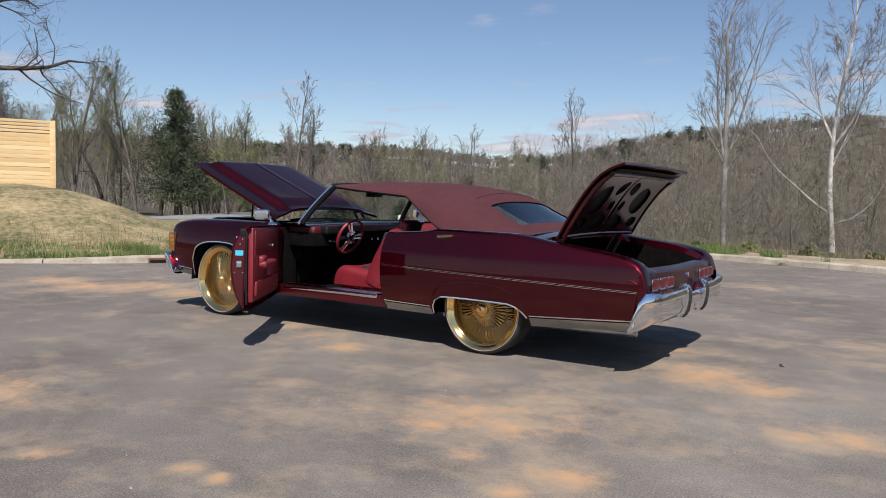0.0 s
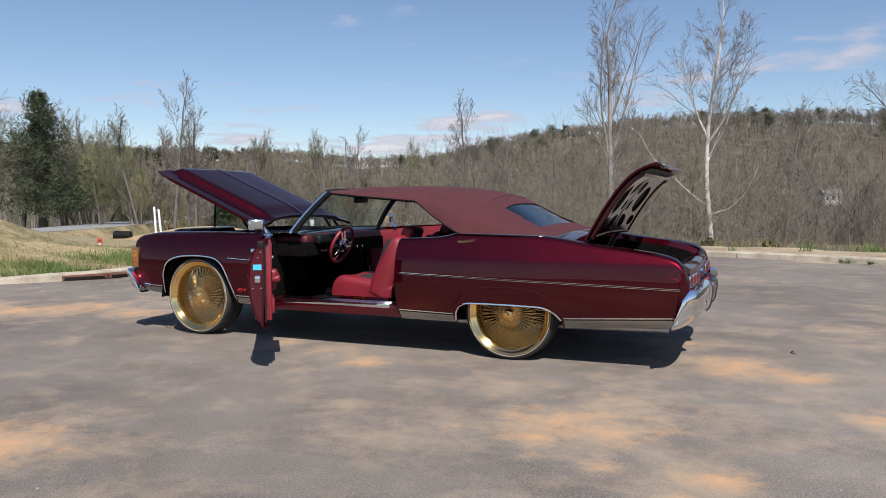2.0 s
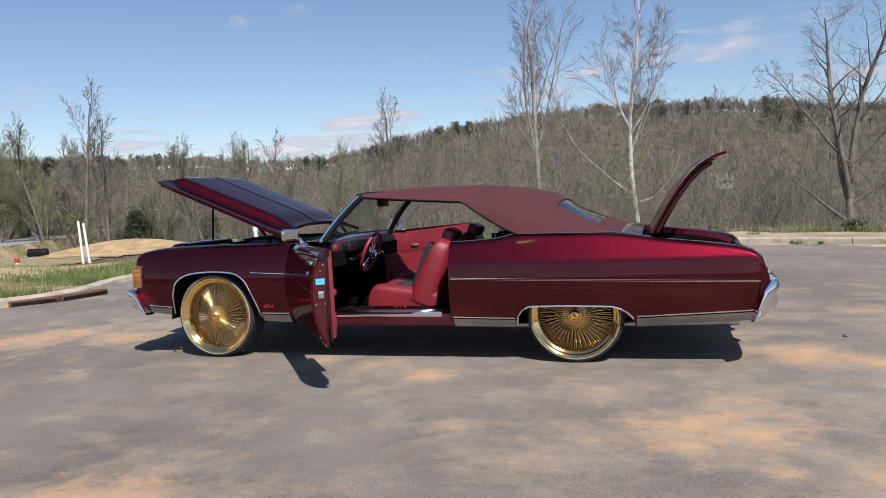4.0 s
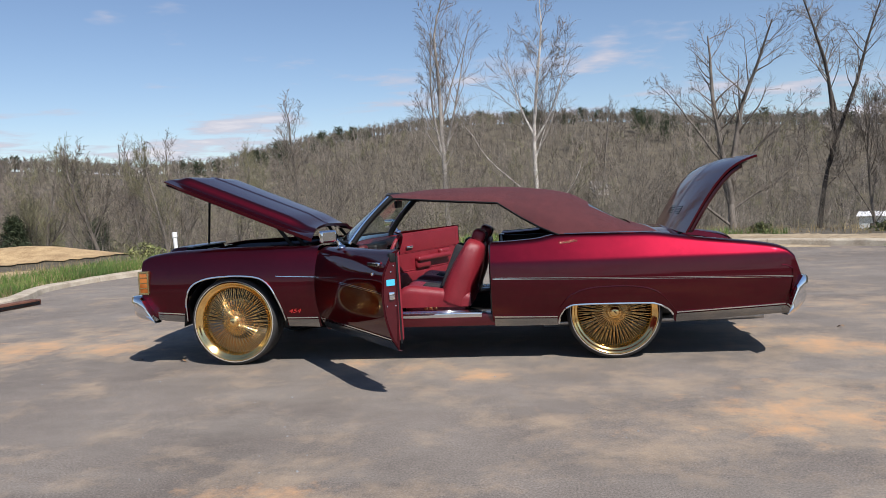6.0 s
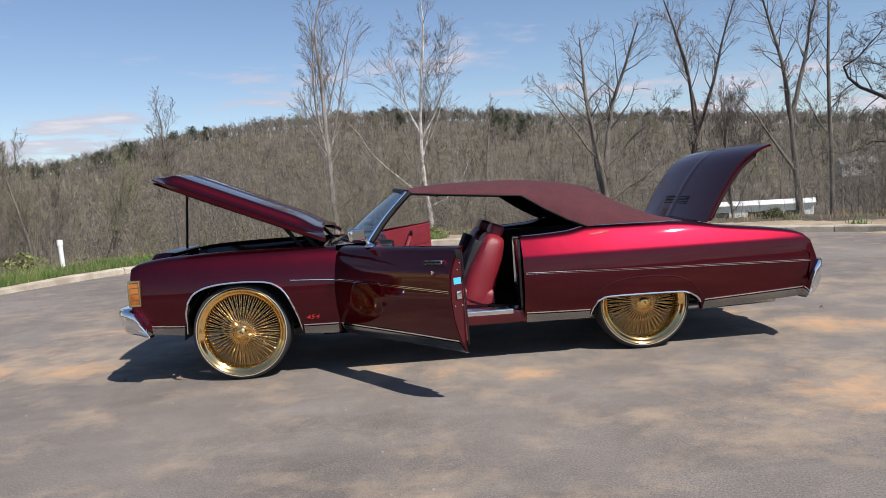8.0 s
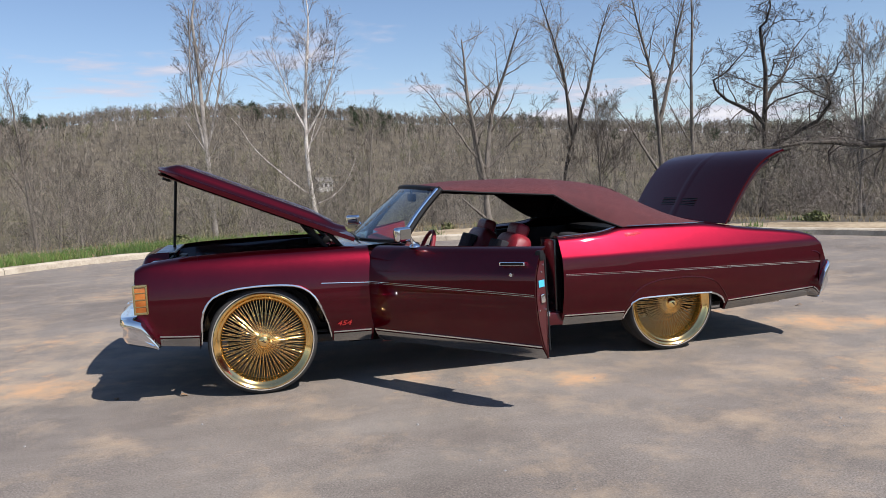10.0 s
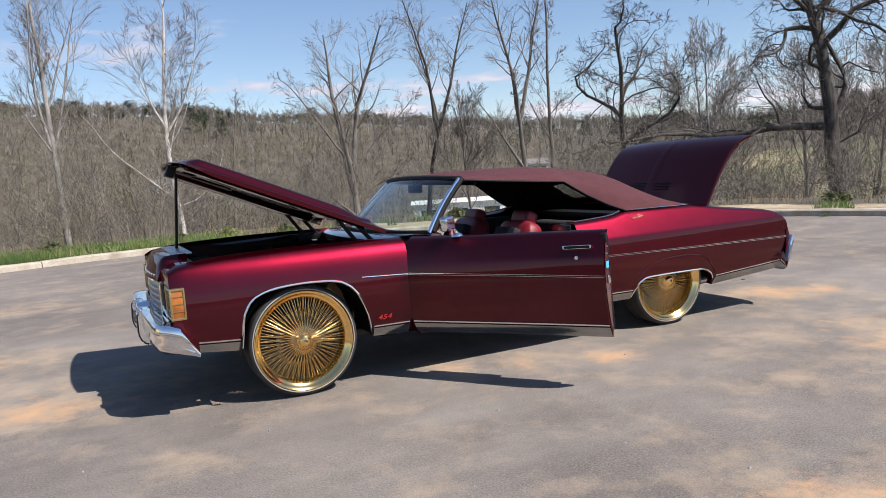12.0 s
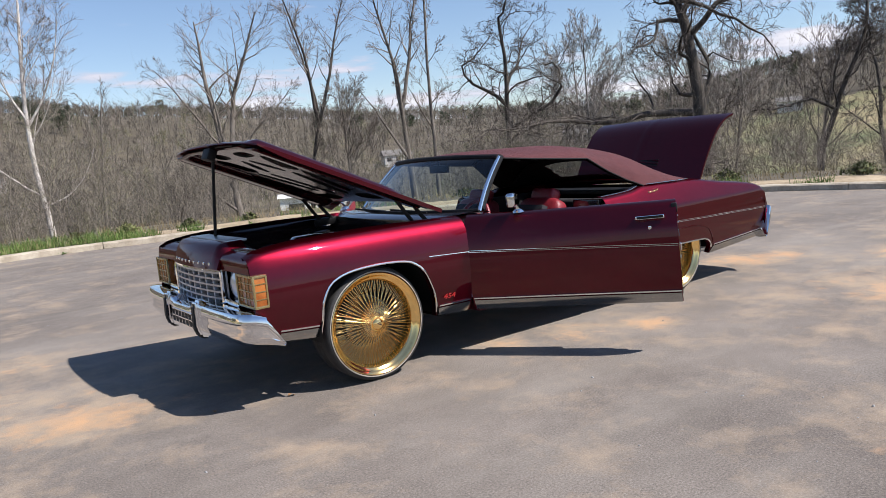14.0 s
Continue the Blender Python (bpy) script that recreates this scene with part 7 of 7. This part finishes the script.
grass_rng = np.random.default_rng(9)
clump = lambda x, y: noise.noise((x * 0.7, y * 0.7, 5)) > -0.12
blades(grass_rng, verge_spots(grass_rng, 17000, 0.24, 2.6, lambda x, y: clump(x, y) and (x < 0.8 or noise.noise((x, y, 1)) > 0.32)), 0.17, 0.007, GRASS, "verge_grass", "tufts of fresh green grass along the kerb")
blades(grass_rng, verge_spots(grass_rng, 9000, 0.24, 4.5, lambda x, y: x < 1.0 or kerb_distance(x, y) > 1.6), 0.2, 0.006, DRY_GRASS, "dry_verge", "dry pale grass behind the kerb")
spots = []
while len(spots) < 24000:
    x, y = grass_rng.uniform(-22, -7.4), grass_rng.uniform(-8, 9)
    if kerb_distance(x, y) > 0.3:
        spots.append((x, y, ground_height(x, y) + 0.015))
green_part = [p for p in spots if kerb_distance(p[0], p[1]) < 1.7 + 1.0 * noise.noise((p[0], p[1], 0)) or noise.noise((p[0] * 0.4, p[1] * 0.4, 8)) > 0.3]
greens = set(green_part)
dry_part = [p for p in spots if p not in greens]
blades(grass_rng, green_part, 0.035, 0.007, GRASS, "mound_grass", "short green grass on the mound")
blades(grass_rng, dry_part, 0.04, 0.006, DRY_GRASS, "mound_straw", "loose straw over the mound")


def build_fence():
    """A board screen standing on the mound, boards lying level."""
    a, way = Vector((-17.2, 6.1)), Vector((-0.49, -0.87)).normalized()
    z0 = ground_height(-17.6, 5.4) - 0.1
    turn = math.degrees(math.atan2(way.y, way.x))
    fence = tagged(new("fence"), "new pale timber screen of level boards on the mound", "fence")
    fence.matrix_basis = pose(a.x, a.y, z0, 0, 0, turn)
    for k in range(3):
        bm = bmesh.new()
        box(bm, 2.2 * k - 0.06, 2.2 * k + 0.06, -0.02, 0.1, -0.2, 2.08, 0.008)
        part("post", bm, CEDAR, fence)
    meshes = []
    for high in (0.118, 0.075):
        bm = bmesh.new()
        box(bm, 0.0, 4.4, -0.06, -0.022, 0.0, high, 0.005)
        me = bpy.data.meshes.new("board")
        bm.to_mesh(me)
        bm.free()
        me.materials.append(CEDAR)
        meshes.append(me)
    rng = random.Random(8)
    for k in range(18):
        close = k < 14
        ob = new("board", meshes[0 if close else 1])
        ob.parent = fence
        ob.matrix_basis = pose(rng.uniform(-0.008, 0.008), rng.uniform(-0.005, 0.005), 0.02 + 0.121 * k if close else 1.735 + 0.096 * (k - 14), 0, rng.uniform(-0.06, 0.06), 0)
    bm = bmesh.new()
    box(bm, -0.09, 0.0, -0.08, 0.12, -0.05, 2.1, 0.008)
    part("end_post", bm, CEDAR, fence)
    return fence


build_fence()


def build_pvc(x, y, z, top, lean, cap_on):
    bm = bmesh.new()
    r = 0.05 if cap_on else 0.032
    lathe(bm, [(0.0, top), (r, top), (r, 0.0), (0, 0)], 16, (0, 0, 0), "z")
    post = tagged(finish("marker_post", bm, WHITE_PVC), "white plastic pipe post standing in the verge", "post", "marker posts")
    post.matrix_basis = pose(x, y, z, *lean)
    if cap_on:
        bm = bmesh.new()
        lathe(bm, [(0.0, top + 0.03), (0.062, top + 0.02), (0.065, top - 0.1), (0.05, top - 0.11)], 16, (0, 0, 0), "z")
        part("pipe_cap", bm, WHITE_PVC, post)


build_pvc(-7.98, 10.8, ground_height(-7.98, 10.8) - 0.05, 0.66, (0, -2, 0), True)
build_pvc(-13.2, 10.47, ground_height(-13.2, 10.47) - 0.1, 1.28, (0, -3, 0), False)
build_pvc(-12.95, 10.44, ground_height(-12.95, 10.44) - 0.1, 1.2, (0, -6, 0), False)


def build_hydrant(x, y):
    root = tagged(new("fire_hydrant"), "small red fire hydrant with a white band", "hydrant")
    root.matrix_basis = pose(x, y, ground_height(x, y) - 0.1) @ Matrix.Scale(0.55, 4)
    bm = bmesh.new()
    lathe(bm, [(0.0, 0.62), (0.06, 0.6), (0.1, 0.54), (0.12, 0.5), (0.12, 0.47), (0.09, 0.46), (0.09, 0.1), (0.13, 0.09), (0.13, 0.0)], 18, (0, 0, 0), "z")
    part("body", bm, HYDRANT_RED, root)
    for a in (0, 90, 180):
        bm = bmesh.new()
        t = Matrix.Rotation(radians(a), 4, "Z")
        lathe(bm, [(0.0, 0.15), (0.045, 0.15), (0.045, 0.07)], 12, (0, 0, 0.36), "x")
        bmesh.ops.transform(bm, matrix=t, verts=bm.verts[:])
        part("nozzle", bm, HYDRANT_RED, root)
    bm = bmesh.new()
    lathe(bm, [(0.092, 0.3), (0.094, 0.24), (0.092, 0.18)], 18, (0, 0, 0), "z")
    part("band", bm, WHITE_PVC, root)


build_hydrant(-15.2, 10.2)
blades(grass_rng, verge_spots(grass_rng, 9000, 0.26, 2.2, lambda x, y: x < 0.5 and y > 4), 0.16, 0.008, GRASS, "lush_verge", "bright green grass behind the kerb")
drape("dirt_strip", lambda x, y: 0.22 < kerb_distance(x, y) < 1.5 + 0.5 * noise.noise((x * 0.6, y * 0.6, 6)) and x > 0.6, 0.3, 13.6, -4, 14.5, 0.16, 0.012, TAN_DIRT, "strip of bare tan dirt behind the kerb", "dirt")


def low_shrub(seed, x, y, size, leaf, label):
    """A low tangle of stems with small leaves."""
    rng = np.random.default_rng(seed)
    root = tagged(new("low_shrub"), label, "shrub", "low shrubs behind the kerb")
    root.location = (x, y, ground_height(x, y) - 0.02)
    roots = np.zeros((26, 3))
    roots[:, :2] = rng.normal(0, 0.22 * size, (26, 2))
    v, f = sprays(rng, roots, rng.uniform(0.35, 1.0, 26) * size * 0.8, 9, 0.6, 0.006)
    raw("brushwood", v, f, TWIG_BROWN, root)
    n = 900
    a, r, h = rng.uniform(0, 2 * np.pi, n), np.abs(rng.normal(0, 0.42, n)) * size, rng.random(n)
    p = np.stack([r * np.cos(a), r * np.sin(a), (0.05 + 0.62 * h * np.exp(-(r / size) ** 2)) * size], 1)
    d = rng.normal(0, 1, (n, 3)) * 0.035
    e = rng.normal(0, 1, (n, 3)) * 0.018
    v = np.stack([p - e, p + e, p + d], 1).reshape(-1, 3)
    raw("foliage", v, np.arange(len(v)).reshape(-1, 3), leaf, root)


for seed, x, y, size, leaf, label in ((1, 0.6, 13.9, 0.34, BUDS, "low yellow-green shrub behind the kerb"), (2, 2.0, 13.6, 0.3, SHRUB, "low dark green shrub on tan dirt"), (3, 3.4, 13.2, 0.24, SHRUB, "low dark green shrub on tan dirt"),
                                     (4, 6.3, 12.3, 0.4, SHRUB, "low dark green shrub on tan dirt"), (5, 8.6, 10.9, 0.35, SHRUB, "low dark green shrub on tan dirt"), (6, 10.6, 8.2, 0.35, SHRUB, "low dark green shrub on tan dirt"),
                                     (7, 12.1, 5.4, 0.35, SHRUB, "low dark green shrub on tan dirt"), (8, -0.6, 13.6, 0.3, SHRUB, "low green shrub in the grass"), (9, 12.7, 2.6, 0.4, SHRUB, "low dark green shrub on tan dirt"),
                                     (10, -9.2, 11.5, 0.6, BUDS, "low yellow-green shrub in the grass"), (11, -3.4, 13.4, 0.45, SHRUB, "low green shrub in the grass")):
    low_shrub(seed, x, y, size, leaf, label)
bm = bmesh.new()
lathe(bm, [(0.0, 0.9), (0.34, 0.9), (0.36, 0.86), (0.33, 0.8), (0.36, 0.7), (0.33, 0.6), (0.36, 0.5), (0.33, 0.4), (0.36, 0.2), (0.36, 0.0), (0, 0)], 20, (0, 0, 0), "x")
pipe = tagged(finish("drain_pipe", bm, BLACK), "short black ribbed drain pipe lying by the road", "pipe")
pipe.matrix_basis = pose(-17.8, 13.2, ground_height(-17.8, 13.2) + 0.15, 0, 0, 17) @ Matrix.Diagonal((0.64, 0.44, 0.44, 1))
inlet = tagged(new("drain_inlet"), "rusty steel drain inlet plates set in the kerb line", "drain inlet")
inlet.matrix_basis = pose(-7.0, 2.1, 0)
for x0, y0, turn, long in ((0.0, 0.0, 56, 0.66), (0.38, 0.58, 80, 0.82)):
    bm = bmesh.new()
    box(bm, 0, long, -0.05, 0.14, 0.01, 0.085, 0.01)
    plate = part("steel_plate", bm, RUST, inlet)
    plate.matrix_basis = pose(x0, y0, 0, 0, 0, turn)
    bm = bmesh.new()
    box(bm, 0.03, long - 0.03, -0.054, -0.05, 0.02, 0.06)
    part("slot", bm, BLACK, plate)


# ---- distant buildings ----
def build_house(x, y, z, w, d, h, roof, turn, wall, label, doors=3):
    root = tagged(new("house"), label, "building", "distant buildings")
    root.matrix_basis = pose(x, y, z, 0, 0, turn)
    bm = bmesh.new()
    box(bm, -w / 2, w / 2, -d / 2, d / 2, -3.0, h)
    part("wall", bm, wall, root, smooth=0)
    bm = bmesh.new()
    o = 0.35
    rows = [[(-w / 2 - o, -d / 2 - o, h), (-w / 2 - o, 0, h + roof), (-w / 2 - o, d / 2 + o, h)], [(w / 2 + o, -d / 2 - o, h), (w / 2 + o, 0, h + roof), (w / 2 + o, d / 2 + o, h)]]
    vs = grid(bm, rows)
    cap(bm, vs[0]), cap(bm, vs[1][::-1])
    part("roof", bm, HOUSE_ROOF if roof > 0.6 else WHITE_PVC, root, smooth=0)
    for k in range(doors):
        bm = bmesh.new()
        cx = -w / 2 + w * (k + 0.5) / doors
        box(bm, cx - w * 0.12 / doors * 2, cx + w * 0.12 / doors * 2, -d / 2 - 0.04, -d / 2 + 0.02, h * 0.25, h * 0.72)
        part("window", bm, STEEL, root, smooth=0)


def at_bearing(az, r):
    return r * math.sin(radians(az)), r * math.cos(radians(az))


for az, r, z, w, d, h, roof, turn, wall, label in (
        (27.2, 108, -6.9, 14, 6, 3.3, 0.5, -27, WHITE_PVC, "long low white shed in the valley"), (33.0, 190, -3.0, 7, 5, 2.0, 1.4, -20, HOUSE_WALL, "pale house with a grey roof in the valley"),
        (41.0, 170, -4.5, 6, 5, 2.0, 1.4, -45, HOUSE_WALL, "pale house with a grey roof in the valley"), (47.0, 210, -3.0, 7, 5, 2.2, 1.4, -50, CONCRETE, "tan house with a grey roof among trees"),
        (62.0, 208, -2.0, 6, 4, 2.0, 1.2, -60, HOUSE_WALL, "pale farm building below the hill"), (-29.5, 300, 8.0, 4.5, 3.5, 1.6, 1.2, 30, HOUSE_WALL, "small white house on a far slope"),
        (-27.5, 310, 9.0, 4, 3.5, 1.6, 1.2, 20, HOUSE_WALL, "small white house on a far slope"), (4.8, 180, 1.0, 3.6, 3, 1.6, 1.2, 20, HOUSE_WALL, "pale outbuilding among bare trees")):
    x, y = at_bearing(az, r)
    build_house(x, y, max(ground_height(x, y) + 0.4, z if r < 120 else -99), w, d, h, roof, turn, wall, label)
mast = tagged(new("radio_mast"), "thin grey mast on the far slope", "mast")
mx, my = at_bearing(-31.0, 235)
mast.location = (mx, my, ground_height(mx, my))
bm = bmesh.new()
tube(bm, [(0, 0, 0), (0, 0, 15)], [0.22, 0.12], 6)
part("pole", bm, SATIN, mast)


# ---- weeds and washed dirt at the kerb ----
def kerb_weed(seed, x, y, size):
    rng = np.random.default_rng(seed)
    root = tagged(new("weed"), "small green weed growing at the foot of the kerb", "weed", "weeds at the kerb")
    root.location = (x, y, 0.004)
    n = 70
    a, r = rng.uniform(0, 2 * np.pi, n), np.abs(rng.normal(0, 0.45, n)) * size
    p = np.stack([r * np.cos(a), r * np.sin(a), rng.uniform(0.0, 0.35, n) * size * np.exp(-r / size)], 1)
    d = np.stack([np.cos(a), np.sin(a), rng.uniform(0.1, 0.9, n)], 1) * rng.uniform(0.15, 0.35, (n, 1)) * size
    e = np.stack([-np.sin(a), np.cos(a), np.zeros(n)], 1) * 0.07 * size
    v = np.stack([p, p + d * 0.5 - e, p + d, p + d * 0.5 + e], 1).reshape(-1, 3)
    raw("leaves", v, np.arange(len(v)).reshape(-1, 4), GRASS, root)


for k, (x, y, size) in enumerate(((4.75, 10.02, 0.22), (5.15, 9.85, 0.16), (7.5, 8.2, 0.2), (8.9, 6.5, 0.15), (1.8, 11.1, 0.14), (10.05, 4.1, 0.14), (-1.2, 11.75, 0.13))):
    kerb_weed(60 + k, x, y, size)


def washed_dirt(seed, x, y, rx, ry, turn):
    """A thin fan of tan dirt left by water against the kerb."""
    rng = random.Random(seed)
    bm = bmesh.new()
    net = []
    for i in range(7):
        f = i / 6
        row = []
        for k in range(28):
            a = 2 * math.pi * k / 28
            q = 1 + 0.22 * noise.noise((math.cos(a) * 1.7 + seed, math.sin(a) * 1.7, 0)) + 0.1 * noise.noise((math.cos(a) * 5, math.sin(a) * 5, seed))
            row.append((rx * f * q * math.cos(a), ry * f * q * math.sin(a), 0.022 * (1 - f**2) + 0.004 + 0.004 * rng.random() * (1 - f)))
        net.append(row)
    grid(bm, net, close_v=True)
    bmesh.ops.remove_doubles(bm, verts=bm.verts[:], dist=1e-5)
    bmesh.ops.recalc_face_normals(bm, faces=bm.faces[:])
    fan = tagged(finish("dirt_fan", bm, TAN_DIRT, smooth=80), "thin fan of tan dirt washed against the kerb", "dirt")
    fan.matrix_basis = pose(x, y, 0, 0, 0, turn)


washed_dirt(1, 6.0, 9.2, 0.75, 0.3, -33)
washed_dirt(2, 4.2, 10.1, 0.5, 0.22, -20)
washed_dirt(3, 8.6, 6.75, 0.5, 0.2, -55)


# ---- litter on the lot ----
def litter():
    rng = np.random.default_rng(21)
    verts, faces = [], []
    cube = np.array([(-1, -1, 0), (1, -1, 0), (1, 1, 0), (-1, 1, 0), (-0.6, -0.7, 1), (0.7, -0.6, 1), (0.6, 0.6, 1), (-0.7, 0.6, 1)], dtype=float)
    quads = np.array([(0, 1, 5, 4), (1, 2, 6, 5), (2, 3, 7, 6), (3, 0, 4, 7), (4, 5, 6, 7)])
    for _ in range(420):
        x, y = rng.uniform(-7, 9), rng.uniform(-5, 10)
        if kerb_distance(x, y) > -0.1:
            continue
        s = rng.uniform(0.002, 0.007)
        k = len(verts) * 8
        verts.append(cube * s * rng.uniform(0.6, 1.3, 3) + (x, y, 0.0))
        faces.append(quads + k)
    return tagged(raw("gravel_litter", np.concatenate(verts), np.concatenate(faces), ROAD), "scattered grey pebbles on the asphalt", "pebbles", kind="stuff")


litter()


def dry_leaf(x, y, turn, size):
    bm, net = bmesh.new(), []
    for i in range(9):
        u = i / 8
        w = 0.3 * math.sin(math.pi * u) ** 0.8
        net.append([((u - 0.5) * size, v * w * size, size * (0.12 + 0.25 * abs(v) * w + 0.12 * math.sin(u * 5))) for v in (-1, -0.5, 0, 0.5, 1)])
    grid(bm, net)
    leaf = tagged(finish("dry_leaf", bm, LEAF, smooth=80), "curled brown dead leaf lying on the asphalt", "leaf", "dead leaves")
    leaf.matrix_basis = pose(x, y, 0.001, 0, 0, turn)


for x, y, turn, size in ((3.23, -3.77, 20, 0.11), (-2.55, -0.62, 70, 0.05), (-2.1, -0.72, 10, 0.055), (3.6, 0.2, 130, 0.07)):
    dry_leaf(x, y, turn, size)
